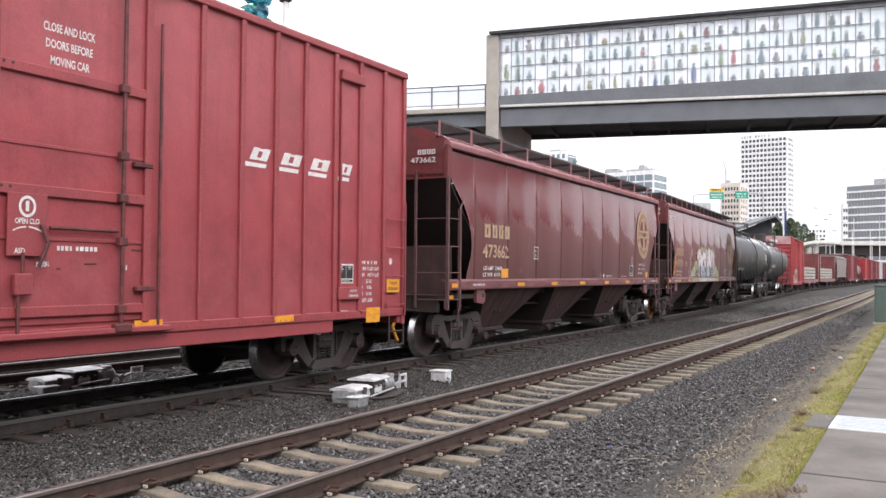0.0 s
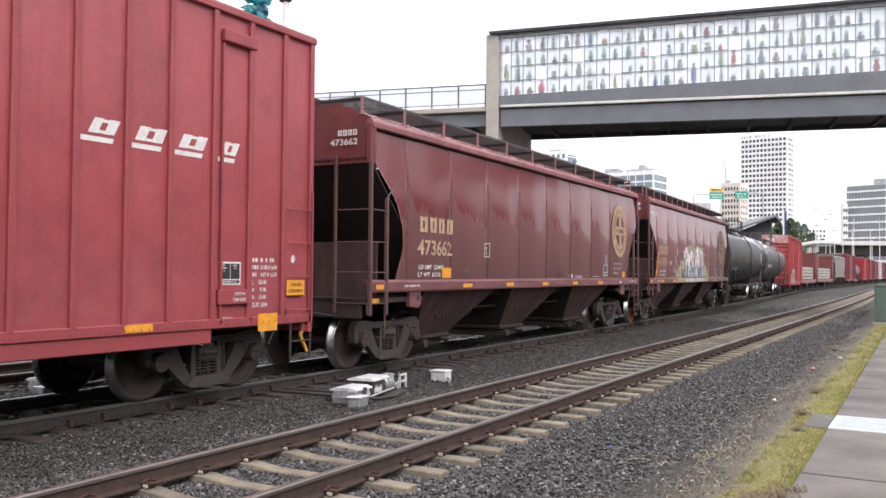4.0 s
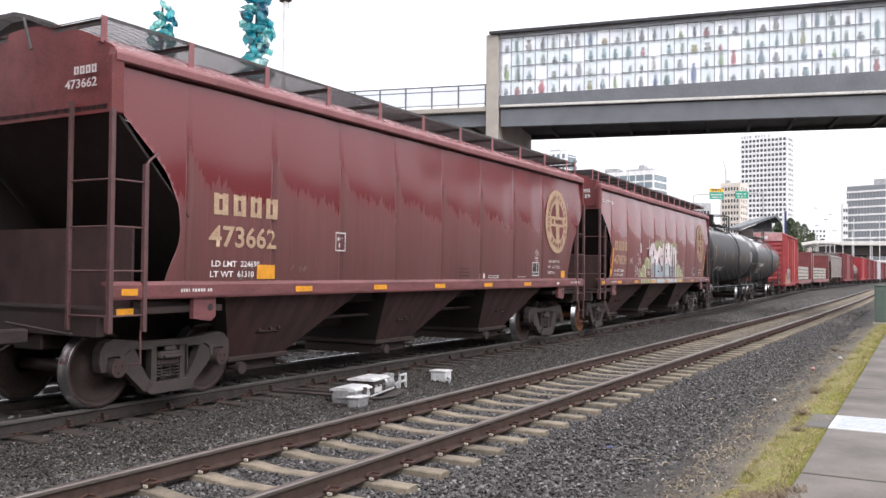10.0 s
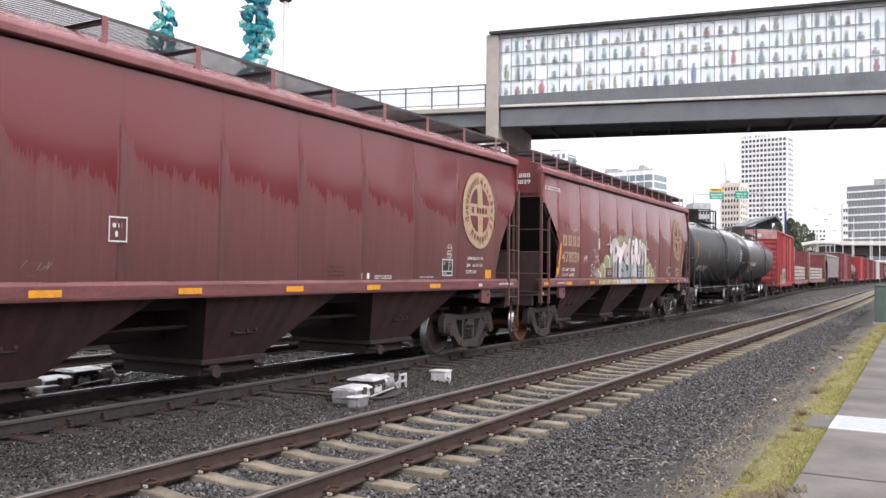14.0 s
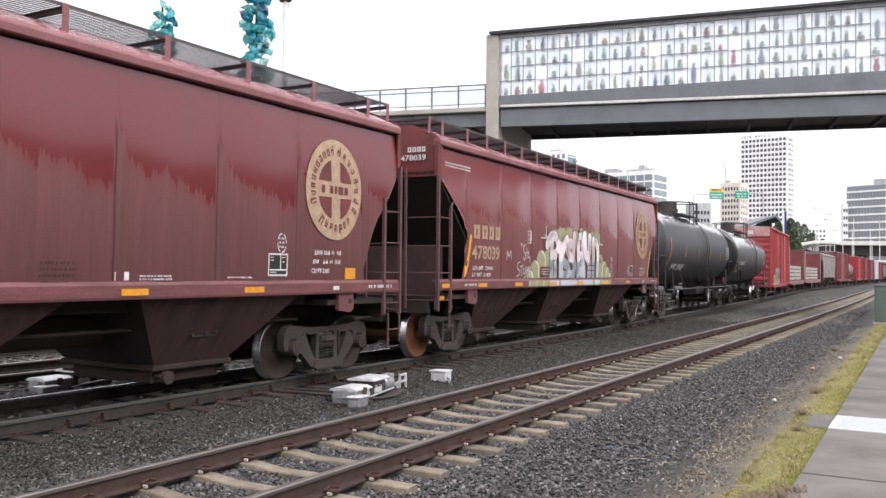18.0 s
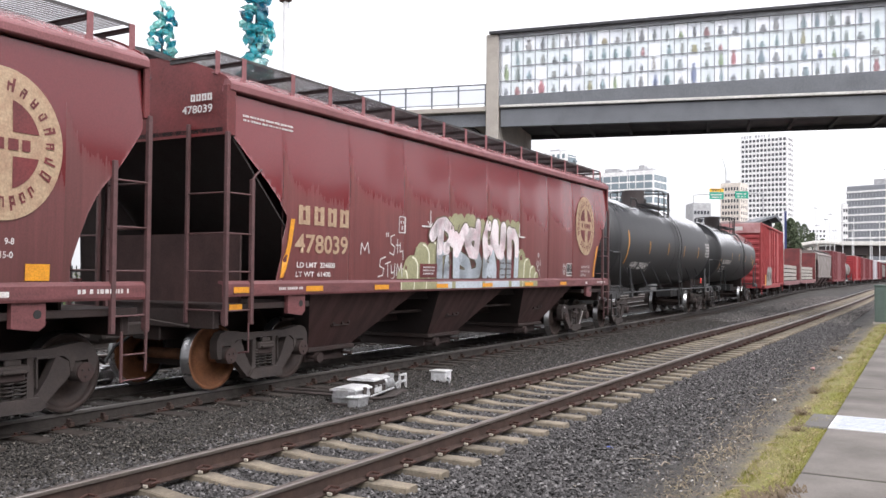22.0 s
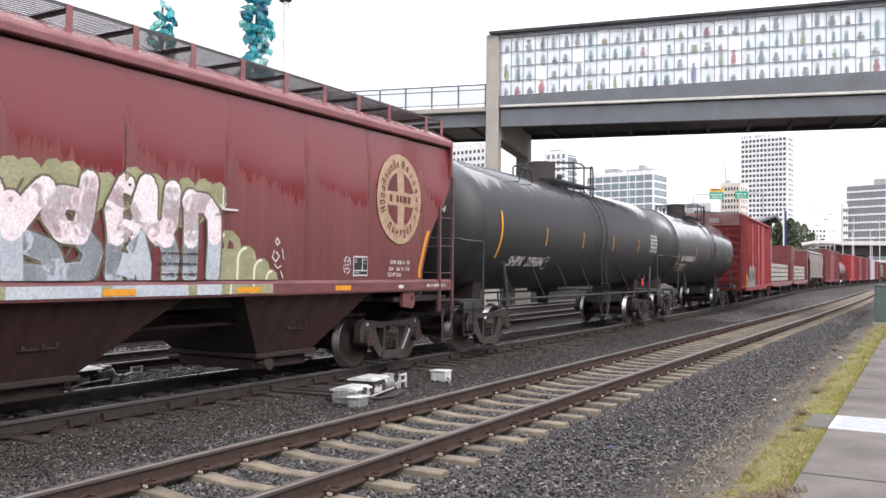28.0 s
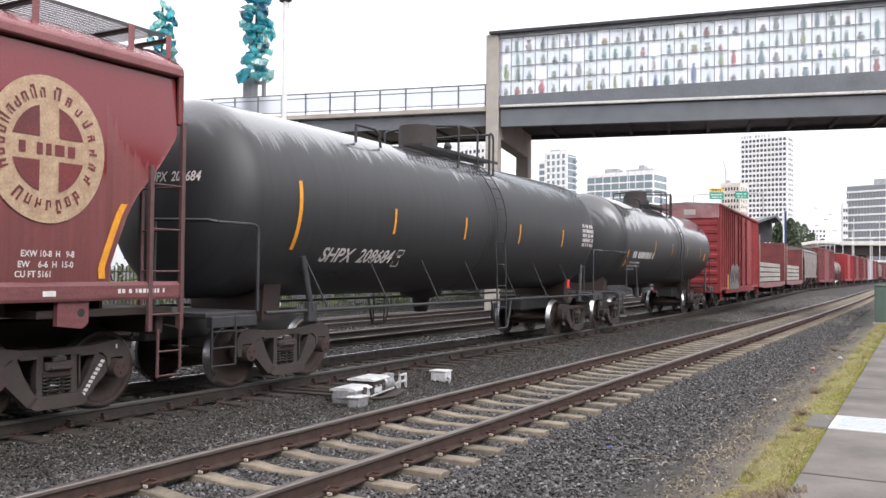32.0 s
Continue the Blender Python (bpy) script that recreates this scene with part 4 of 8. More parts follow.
def build_junction(x, y):
    t = thing("junction_box", "small white metal junction box on the ballast", "junction box", pose(x, y, -0.27, 0, 0, 4))
    part("case", Shape().box(-0.13, 0.17, -0.12, 0.14, 0.02, 0.2, 0, 0.015), LID, t)
    part("lid", Shape().box(-0.15, 0.19, -0.14, 0.16, 0.2, 0.225, 0, 0.01), LID, t)
    part("foot", Shape().box(-0.1, 0.14, -0.1, 0.12, 0, 0.02), CAST, t)
    part("conduit", Shape().bent([(0.18, -0.05, 0.1), (0.24, -0.1, 0.09), (0.25, -0.12, 0.0)], 0.02, 8), SILVER, t)


# ---- the footbridge across the tracks ----
BR = pose(-18.0, 36.7, 0, 0, 0, 13.6)
DEEP = 8.5


def build_bridge():
    b = thing("footbridge", "blue-grey steel footbridge with a walled display gallery over the tracks", "footbridge", BR)
    part("girder", Shape().box(-46, -0.62, 0.25, 0.31, 8.72, 9.3), BRIDGE_GREY, b, "walkway side girder")
    part("girder_flange", Shape().box(-46, -0.62, 0.15, 0.42, 8.68, 8.72), BRIDGE_GREY, b)
    part("girder", Shape().box(0, 27, 0.1, 0.16, 8.66, 9.44), BRIDGE_GREY, b, "gallery side girder").rotation_euler = (0, 0.0066, 0)
    part("girder_flange", Shape().box(0, 27, 0.0, 0.32, 8.6, 8.66), BRIDGE_GREY, b).rotation_euler = (0, 0.0066, 0)
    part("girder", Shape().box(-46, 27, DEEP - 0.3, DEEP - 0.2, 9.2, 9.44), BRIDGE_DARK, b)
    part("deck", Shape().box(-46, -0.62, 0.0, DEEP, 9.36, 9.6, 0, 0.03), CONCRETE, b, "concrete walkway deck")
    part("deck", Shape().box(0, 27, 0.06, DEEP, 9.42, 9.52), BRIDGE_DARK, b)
    part("deck_edge", Shape().box(0, 27, -0.06, 0.1, 9.50, 9.62, 0, 0.015), CONCRETE_PALE, b, "pale deck edge strip").rotation_euler = (0, 0.0066, 0)
    for i in range(36):
        x = -44.5 + 2.0 * i
        if -1.5 < x < 0.3:
            continue
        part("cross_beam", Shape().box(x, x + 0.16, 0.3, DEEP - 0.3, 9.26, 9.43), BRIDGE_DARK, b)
    # pier: two columns and a head beam
    part("column", Shape().box(-0.62, -0.02, -0.12, 0.65, -0.3, 12.98, 0, 0.03), CONCRETE, b, "tall pale concrete pylon")
    part("column", Shape().box(-0.62, 0.05, DEEP - 1.3, DEEP - 0.2, -0.3, 9.46, 0, 0.03), CONCRETE, b)
    part("head_beam", Shape().box(-0.6, 0.03, 0.64, DEEP - 1.29, 8.05, 9.46, 0, 0.03), CONCRETE, b)
    part("base_slab", Shape().box(-0.8, 0.2, -0.3, DEEP, -0.4, -0.1, 0, 0.04), CONCRETE_OLD, b)
    part("column", Shape().box(26.4, 27, -0.1, 0.65, -0.3, 13.15, 0, 0.03), CONCRETE, b)
    part("column", Shape().box(26.4, 27, DEEP - 1.3, DEEP - 0.2, -0.3, 9.3, 0, 0.03), CONCRETE, b)
    for x in (-23.0, -45.5):
        part("column", Shape().box(x - 0.3, x + 0.3, 0.5, 1.2, -0.3, 9.0, 0, 0.03), CONCRETE, b)
        part("column", Shape().box(x - 0.3, x + 0.3, DEEP - 1.2, DEEP - 0.5, -0.3, 9.0, 0, 0.03), CONCRETE, b)
    # gallery: panel below, roof, mullions, panes
    climb = lambda x: 0.0165 * x
    lean = lambda lo, hi, xa, xb: [(xa, lo + climb(xa)), (xb, lo + climb(xb)), (xb, hi + climb(xb)), (xa, hi + climb(xa))]
    part("base_panel", Shape().prism([(0, 9.6), (27, 9.42), (27, 10.06 + climb(27)), (0, 10.06)], 'y', -0.02, 0.06), BRIDGE_GREY, b)
    part("roof", Shape().prism(lean(13.0, 13.1, -0.45, 27.2), 'y', -0.25, 1.15), BRIDGE_GREY, b)
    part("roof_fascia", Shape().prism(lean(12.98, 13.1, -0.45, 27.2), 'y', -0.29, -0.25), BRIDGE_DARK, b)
    part("top_rail", Shape().prism(lean(12.8, 13.0, 0, 27), 'y', -0.03, 0.05), MULLION, b)
    pitch, z0, rh = 0.572, 10.06, 0.685
    mull = Shape().box(-0.022, 0.022, -0.02, 0.05, 0, 2.76).mesh("mullion", MULLION)
    tr = Shape().box(0.022, pitch - 0.022, -0.015, 0.04, -0.025, 0.025).mesh("transom", MULLION)
    pane1 = Shape().box(0.022, pitch - 0.022, 0.005, 0.02, 0.025, rh - 0.025)
    pane1 = [pane1.mesh("pane", q) for q in (PANE, PANE_B, PANE_C)]
    pane2 = Shape().box(0.022, pitch - 0.022, 0.005, 0.02, 0.025, 2 * rh - 0.025)
    pane2 = [pane2.mesh("pane", q) for q in (PANE_C, PANE_B, PANE_C)]
    cells = []
    for i in range(47):
        o = part("mullion", mull, None, b)
        o.location = (i * pitch, 0, z0 + climb(i * pitch))
        tall = {0: 1, 3: 0, 6: 1, 9: 0, 12: 1, 15: 0, 18: 1, 22: 2, 27: 0, 28: 2, 31: 1, 34: 0, 37: 2, 40: 1, 43: 0}.get(i)
        r = 0
        while r < 4:
            two = tall == r
            o = part("pane", (pane2 if two else pane1)[(i * 7 + r * 5 + i * r) % 3], None, b)
            o.location = (i * pitch, 0, z0 + r * rh + climb(i * pitch))
            o.visible_shadow = False
            cells.append((i, r, two))
            r += 2 if two else 1
            if r < 4:
                o = part("transom", tr, None, b)
                o.location = (i * pitch, 0, z0 + r * rh + climb(i * pitch))
    part("mullion", mull, None, b).location = (47 * pitch, 0, z0)
    for r in range(4):
        part("shelf", Shape().prism(lean(z0 + r * rh - 0.006, z0 + r * rh + 0.006, 0, 27), 'y', 0.06, 0.42), glass_mat("shelf_glass", (0.85, 0.9, 0.9), 0.1) if r == 0 else bpy.data.materials["shelf_glass"], b)
    # glass vases on the shelves
    rnd = random.Random(9)
    hues = [(0.8, 0.1, 0.14), (0.1, 0.2, 0.55), (0.4, 0.6, 0.15), (0.75, 0.6, 0.2), (0.25, 0.45, 0.5), (0.25, 0.27, 0.3), (0.55, 0.25, 0.4), (0.35, 0.37, 0.4), (0.65, 0.6, 0.55), (0.3, 0.36, 0.32)]
    mats = [node_mat("vase_glass", tuple(0.2 + 0.66 * q for q in h), 0.2)[0] for h in hues]
    names = ["red", "blue", "green", "amber", "teal", "black", "purple", "grey", "ivory", "dark green"]
    for i, r, two in cells:
        k = rnd.choice((4, 5, 7, 7, 8, 9)) if rnd.random() < 0.78 else rnd.randrange(0, 5)
        if (i, r) in ((18, 1), (3, 0), (33, 0)):
            k = 0
        if (i, r) in ((15, 0), (12, 0)):
            k = 1
        if (i, r) in ((0, 1), (9, 0)):
            k = 2
        w = rnd.uniform(0.09, 0.17)
        h = rnd.uniform(0.32, 0.58) * (1.7 if two else 1.0)
        s = Shape().lathe([(0, 0.0), (0, w * 0.5), (h * 0.15, w * 0.75), (h * 0.45, w), (h * 0.7, w * 0.6), (h * 0.85, w * rnd.uniform(0.25, 0.5)), (h, w * rnd.uniform(0.4, 0.9)), (h * 0.97, 0.0)], 'z', 10)
        x = (i + 0.5) * pitch + rnd.uniform(-0.06, 0.06)
        solid("glass_vase", s, mats[k], names[k] + " blown glass vase on a lit display shelf", "vase", BR @ pose(x, 0.2, z0 + r * rh + 0.006 + climb(x)), "glass vases")
    # open walkway railing
    pst = Shape().box(-0.035, 0.035, 0.0, 0.08, 0, 1.1).mesh("railing_post", BRIDGE_GREY)
    for i in range(34):
        o = part("railing_post", pst, None, b)
        o.location = (-0.68 - 1.335 * i, 0.05, 9.58)
    part("handrail", Shape().box(-45.5, -0.64, 0.03, 0.1, 10.62, 10.68, 0, 0.01), BRIDGE_GREY, b)
    part("mid_rail", Shape().box(-45.5, -0.64, 0.05, 0.09, 10.40, 10.44), BRIDGE_GREY, b)
    part("toe_rail", Shape().box(-45.5, -0.64, 0.05, 0.09, 9.72, 9.76), BRIDGE_GREY, b)
    mesh_mat = glass_mat("railing_glass", (0.72, 0.735, 0.77), 0.3)
    for i in range(33):
        x = -0.68 - 1.335 * i
        o = part("railing_panel", Shape().box(x - 1.29, x - 0.04, 0.06, 0.075, 9.77, 10.6), mesh_mat, b)
        o.visible_shadow = False
    part("handrail", Shape().box(-45.5, -0.64, DEEP - 0.1, DEEP - 0.03, 10.62, 10.68), BRIDGE_GREY, b)
    for i in range(34):
        o = part("railing_post", pst, None, b)
        o.location = (-0.68 - 1.335 * i, DEEP - 0.12, 9.58)


def build_crystals(x, y, low, high, wide, seed):
    """A tower of rough glass crystals on a steel frame."""
    rnd = random.Random(seed)
    t = thing("crystal_tower", "tower of rough teal glass crystals on grey steel posts", "sculpture", BR @ pose(x, y, 9.6), "crystal towers")
    part("post", Shape().box(-0.62, 0.0, -0.3, 0.3, 0, low - 9.4, 0, 0.02), BRIDGE_GREY, t, "broad grey steel post")
    part("post", Shape().box(0.42, 0.6, -0.1, 0.1, 0, low - 9.6, 0, 0.015), BRIDGE_GREY, t)
    part("cap_beam", Shape().box(0.0, 0.6, -0.12, 0.12, low - 9.85, low - 9.7), BRIDGE_GREY, t)
    part("core", Shape().tube((0, 0, low - 9.6), (0, 0, high - 9.6), 0.07, 8), RAIL_GREY, t)
    bm0 = bmesh.new()
    bmesh.ops.create_icosphere(bm0, subdivisions=1, radius=1.0)
    vs = [tuple(v.co) for v in bm0.verts]
    fs = [tuple(v.index for v in f.verts) for f in bm0.faces]
    bm0.free()
    shapes = []
    for k in range(8):
        shapes.append(Shape().add([[u * rnd.uniform(0.55, 1.2) for u in v] for v in vs], fs).mesh("crystal", CRYSTAL))
    z = low - 9.6
    while z < high - 9.6:
        taper = min(1.0, 0.35 + (high - 9.6 - z) * 0.55)
        a = rnd.uniform(0, math.tau)
        for k in range(7 if taper > 0.6 else 3):
            a += math.tau / 7 + rnd.uniform(-0.4, 0.4)
            r = rnd.uniform(0.25, 0.72) * wide * taper
            q = rnd.uniform(0.22, 0.42) * wide
            o = part("crystal", rnd.choice(shapes), None, t)
            o.location = (r * math.cos(a), r * math.sin(a), z + rnd.uniform(0, 0.4))
            o.rotation_euler = (rnd.uniform(0, 6), rnd.uniform(0, 6), rnd.uniform(0, 6))
            o.scale = (q * rnd.uniform(0.55, 0.9), q * rnd.uniform(0.6, 1.0), q * rnd.uniform(0.9, 1.4))
        z += 0.5 * wide


def build_trackside():
    # picket fence on a low wall beyond the sidings
    w = thing("retaining_wall", "low grimy concrete wall beyond the sidings", "wall", kind="structure")
    for i in range(20):
        y = -20 + 7 * i
        part("wall_panel", Shape().box(-20.6 - main_bend(y), -20.3 - main_bend(y), y + 0.01, y + 6.99, -0.4, -0.08, 0, 0.02), CONCRETE_OLD, w)
    f = thing("picket_fence", "dark steel picket fence on the low wall", "fence")
    pk = Shape().box(-0.012, 0.012, -0.012, 0.012, 0, 1.9).mesh("picket", FENCE)
    rest = Shape()
    for i in range(700):
        y = -18 + 0.14 * i
        x = -20.45 - main_bend(y)
        if i < 300:
            part("picket", pk, None, f).location = (x, y, -0.09)
        else:
            rest.box(x - 0.012, x + 0.012, y - 0.012, y + 0.012, -0.09, 1.81)
    tagged(part("far_pickets", rest, FENCE, f), kind="stuff")
    for z in (0.1, 1.65):
        s = Shape()
        for i in range(10):
            y = -18 + 10 * i
            s.tube((-20.45 - main_bend(y), y, z), (-20.45 - main_bend(y + 10), y + 10, z), 0.022, 6)
        part("fence_rail", s, FENCE, f)
    # lamp pole beside the bridge
    p = thing("lamp_post", "slender white steel lamp post with a flood light on top", "lamp post", pose(-25.0, 29.5, -0.3))
    part("pole", Shape().tube((0, 0, 0.4), (0, 0, 13.9), 0.15, 12, 0, 0.1), WHITE_METAL, p)
    part("base", Shape().tube((0, 0, 0), (0, 0, 0.45), 0.2, 12), CONCRETE, p)
    part("lamp_head", Shape().box(-0.26, 0.26, -0.16, 0.16, 13.9, 14.1, 0, 0.03), CLIP, p, "reddish lamp head")
    part("bracket", Shape().tube((0.2, 0, 13.55), (0.2, 0, 13.92), 0.02, 6), RAIL_GREY, p)


# ---- the town behind, laid out on axes turned with the streets ----
TOWN = pose(0, 0, 0, 0, 0, 29.762)


def block(name, label, x0, x1, d, deep, top, wall, floors, first, step, cols, margin, win, glass, side_cols=0, base=0.0, roofs=(), turn=0.0):
    """A building seen from the tracks: its body, cornice, and each window as a recessed pane in a frame."""
    t = thing(name, label, "building", TOWN @ pose(x0, d, -0.5, 0, 0, turn))
    w = x1 - x0
    body = Shape().box(0, w, 0, deep, 0, top + 0.5, 0, 0.15)
    part("wall", body, wall, t)
    part("roof", Shape().box(0.4, w - 0.4, 0.4, deep - 0.4, top + 0.5, top + 0.7), WALL_GREY, t)
    for a, b_, c, e, hh in roofs:
        part("roof_plant", Shape().box(a, b_, c, e, top + 0.7, top + hh, 0, 0.1), WALL_GREY, t)
    ww, wh = win
    if cols:
        pitch = (w - 2 * margin) / cols
        pane = Shape().box(-ww / 2, ww / 2, -0.06, 0.02, 0, wh).mesh("window", glass)
        sillm = Shape().box(-ww / 2 - 0.1, ww / 2 + 0.1, -0.22, 0.0, -0.2, 0.0).mesh("window_sill", wall)
        for r in range(floors):
            z = first - r * step
            if z < 1:
                break
            for c in range(cols):
                o = part("window", pane, None, t)
                o.location = (margin + (c + 0.5) * pitch, 0, z)
                if ww < 3 and r < 14:
                    q = part("sill", sillm, None, o)
    if side_cols:
        pitch = (deep - 2 * margin) / side_cols
        pane = Shape().box(-0.02, 0.06, -ww * 0.45, ww * 0.45, 0, wh).mesh("window", glass)
        for r in range(floors):
            z = first - r * step
            if z < 1:
                break
            for c in range(side_cols):
                o = part("window", pane, None, t)
                o.location = (w, margin + (c + 0.5) * pitch, z)
    return t


def build_town():
    bank = block("office_tower", "tall white office tower with a grid of dark windows", 222.9, 257.5, 650, 16, 102.6, WALL_WHITE, 17, 100.3, 3.7, 12, 0.9, (1.75, 2.0), GLASS_DARK, 5, turn=-37.0)
    s = Shape()
    bars(s, 1.0, 103.6, 21, 2.0, lambda a, z: (a, -0.2, z), 0, 4)
    part("roof_sign", s, WALL_GREY, bank, "grey unreadable roof lettering")
    block("office_block", "old cream stone office building with many windows", 166.5, 178.5, 520, 14, 56, WALL_CREAM, 9, 52, 3.6, 6, 0.8, (1.0, 1.9), GLASS_DARK, 4, roofs=((2, 5, 3, 6, 2.5),), turn=-37.0)
    block("office_block", "low grey office building", 121, 130, 420, 12, 36, WALL_GREY, 4, 31, 3.8, 5, 0.6, (1.1, 1.7), GLASS_DARK)
    block("office_building", "white office building with a grid of wide windows", 71, 106.5, 430, 16, 50.5, WALL_WHITE, 8, 46.3, 3.55, 8, 0.5, (3.85, 2.8), GLASS_TEAL, 4, roofs=((8, 15, 4, 10, 3.0), (16, 18, 3, 6, 1.8), (19, 26, 5, 12, 2.2), (26.5, 29, 3, 8, 3.6), (30, 33, 4, 9, 2.0)), turn=-37.0)
    apt = block("apartment_building", "white apartment tower with a teal glass corner and blank flank", 60.5, 76.5, 520, 26, 74.0, WALL_WHITE, 9, 70.0, 3.9, 4, 1.2, (1.7, 2.6), GLASS_TEAL, 0, roofs=((2, 9, 3, 10, 2.0), (10, 15, 3, 9, 1.4)), turn=-37.0)
    part("glass_corner", Shape().box(15.9, 16.5, 0.3, 9.5, 0, 72.0, 0, 0.1), GLASS_TEAL, apt, "teal glazed corner bay")
    for r in range(12):
        part("floor_edge", Shape().box(16.0, 16.75, 0.1, 9.7, 70.6 - 3.9 * r, 71.0 - 3.9 * r), WALL_WHITE, apt)
        part("balcony", Shape().box(16.4, 17.5, 5.6, 9.2, 68.2 - 3.9 * r, 69.3 - 3.9 * r, 0, 0.05), GLASS_TEAL, apt)
    part("stair_top", Shape().box(11.0, 16.1, 10.0, 25.9, 70.0, 73.4, 0, 0.1), WALL_WHITE, apt)
    part("side_wing", Shape().box(-4.6, 0.05, 1.5, 20, 0, 69.5, 0, 0.1), WALL_WHITE, apt, "lower wing set back")
    for r in range(9):
        part("wing_window", Shape().box(-4.2, -0.4, 1.42, 1.5, 65.0 - 3.9 * r, 67.6 - 3.9 * r), GLASS_TEAL, apt)
    part("antenna", Shape().tube((9.0, 5, 74), (9.0, 5, 82), 0.12, 6), WALL_GREY, apt)
    block("apartment_building", "white apartment building with small windows", 2, 26, 450, 16, 67, WALL_WHITE, 8, 62.5, 3.6, 9, 0.5, (1.3, 1.7), GLASS_DARK, 3, turn=-37.0)
    off = block("office_building", "curved grey glass office building with pale floor bands", 200.5, 245.5, 430, 25, 45.5, BAND_GLASS, 0, 0, 1, 0, 0, (1, 1), GLASS_DARK, roofs=((12, 30, 3, 12, 3.6),), turn=-52.0)
    for r in range(11):
        z = 42.7 - r * 3.8
        part("floor_band", Shape().box(-0.3, 45.3, -0.35, 25.2, z, z + 0.9, 0, 0.05), WALL_WHITE, off, "pale grey floor band")
        part("window_band", Shape().box(0.4, 44.6, -0.12, 0.0, z - 2.9, z), BAND_GLASS, off)
        mu = Shape()
        for k in range(29):
            mu.box(1.0 + 1.5 * k, 1.12 + 1.5 * k, -0.2, -0.12, z - 2.9, z)
        tagged(part("mullions", mu, WALL_GREY, off), kind="stuff")
    block("apartment_building", "pale apartment block with a column of windows", 197.6, 200.3, 428, 2, 37, WALL_WHITE, 8, 33.3, 3.7, 2, 0.2, (0.8, 1.6), GLASS_DARK)
    # far pale blocks and ridge
    for x0, x1, d, top in ((259, 270, 640, 33), (271, 288, 650, 38), (289, 297, 650, 28), (300, 318, 600, 18), (150, 166, 560, 34), (96, 118, 600, 44)):
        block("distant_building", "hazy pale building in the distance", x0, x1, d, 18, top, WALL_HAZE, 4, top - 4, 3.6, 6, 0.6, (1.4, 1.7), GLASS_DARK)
    rid = Shape()
    n = 60
    rnd = random.Random(2)
    hs = [38 + 26 * noise.noise((i * 0.16, 3.0, 0.0)) + 4 * rnd.random() for i in range(n)]
    for i in range(n):
        x = 200 + i * 24
        rid.v += [(x, 1900, -10), (x, 1900 + 60, hs[i] + 30), (x, 2300, -10)]
    for i in range(n - 1):
        rid.f += [(3 * i, 3 * i + 3, 3 * i + 4, 3 * i + 1), (3 * i + 1, 3 * i + 4, 3 * i + 5, 3 * i + 2)]
    rid.s, rid.smooth = [0] * len(rid.f), [True] * len(rid.f)
    # ridge colour is bluish pale to carry the haze
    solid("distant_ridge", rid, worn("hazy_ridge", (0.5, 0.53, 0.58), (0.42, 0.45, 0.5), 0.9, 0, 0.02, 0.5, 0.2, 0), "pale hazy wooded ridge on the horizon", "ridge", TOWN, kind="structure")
    # overpass over the line, with piers, and a ramp
    ov = thing("road_overpass", "pale concrete road overpass on piers across the tracks", "overpass", TOWN)
    part("deck", Shape().box(112, 190, 245, 262, 10.1, 10.7, 0, 0.1), CONCRETE_PALE, ov)
    # girders and abutments take near-black colours for the shade under the deck
    part("girder", Shape().box(112, 190, 246.4, 261, 7.4, 10.1), SHADED, ov, "dark girders")
    part("parapet", Shape().box(112, 190, 244.7, 245, 10.2, 11.3, 0, 0.04), CONCRETE_PALE, ov)
    for a, c in ((104, 127), (149, 190)):
        part("abutment", Shape().box(a, c, 263, 266, -0.5, 7.4), UNDER, ov, "abutment wall with the deck's shade in its dark colour")
    for x in (112.5, 122, 131, 150, 165):
        part("pier", Shape().box(x, x + 1.0, 250, 252, -0.5, 7.4, 0, 0.05), CONCRETE, ov)
    rmp = thing("road_ramp", "curved pale concrete ramp falling from the overpass", "ramp", TOWN)
    s = Shape()
    for i, (x, y, z) in enumerate(((82, 205, 8.4), (87, 211, 9.4), (93, 219, 10.2), (101, 230, 10.8), (113, 246, 11.1))):
        s.v += [(x, y, z), (x, y, z - 0.7), (x + 6, y + 12, z - 0.7), (x + 6, y + 12, z + 0.6)]
    for i in range(4):
        for k in range(4):
            s.f.append((4 * i + k, 4 * i + (k + 1) % 4, 4 * i + 4 + (k + 1) % 4, 4 * i + 4 + k))
    s.f += [(0, 1, 2, 3), (16, 17, 18, 19)]
    s.s, s.smooth = [0] * len(s.f), [False] * len(s.f)
    part("deck", s, CONCRETE_PALE, rmp)
    for x, y, z in ((88, 216, 8.4), (97, 232, 9.7)):
        part("pier", Shape().tube((x + 3, y, -0.5), (x + 3, y, z), 0.7, 12), CONCRETE, rmp)
    st = thing("station_canopy", "grey sloping canopy roof on dark supports", "canopy", TOWN)
    part("roof", Shape().prism([(52.0, 10.0), (58.6, 12.2), (59.4, 11.2), (59.2, 10.9), (58.4, 11.8), (52.1, 9.5)], 'y', 152, 163), BRIDGE_GREY, st)
    part("gable", Shape().prism([(53.0, 9.4), (58.3, 11.5), (58.9, 10.8), (58.9, 7.5), (53.0, 7.5)], 'y', 155, 155.4), BRIDGE_DARK, st)
    for x in (53.5, 58.4):
        part("post", Shape().box(x, x + 0.4, 156, 156.4, -0.5, 9.0), BRIDGE_DARK, st)
    # overhead road signs on a mast arm
    sg = thing("road_sign_gantry", "steel mast arm carrying green and yellow road signs", "road sign", TOWN @ pose(0, 190, 0))
    part("mast", Shape().tube((70.2, 0, -0.5), (70.2, 0, 20.0), 0.12, 8), WALL_GREY, sg)
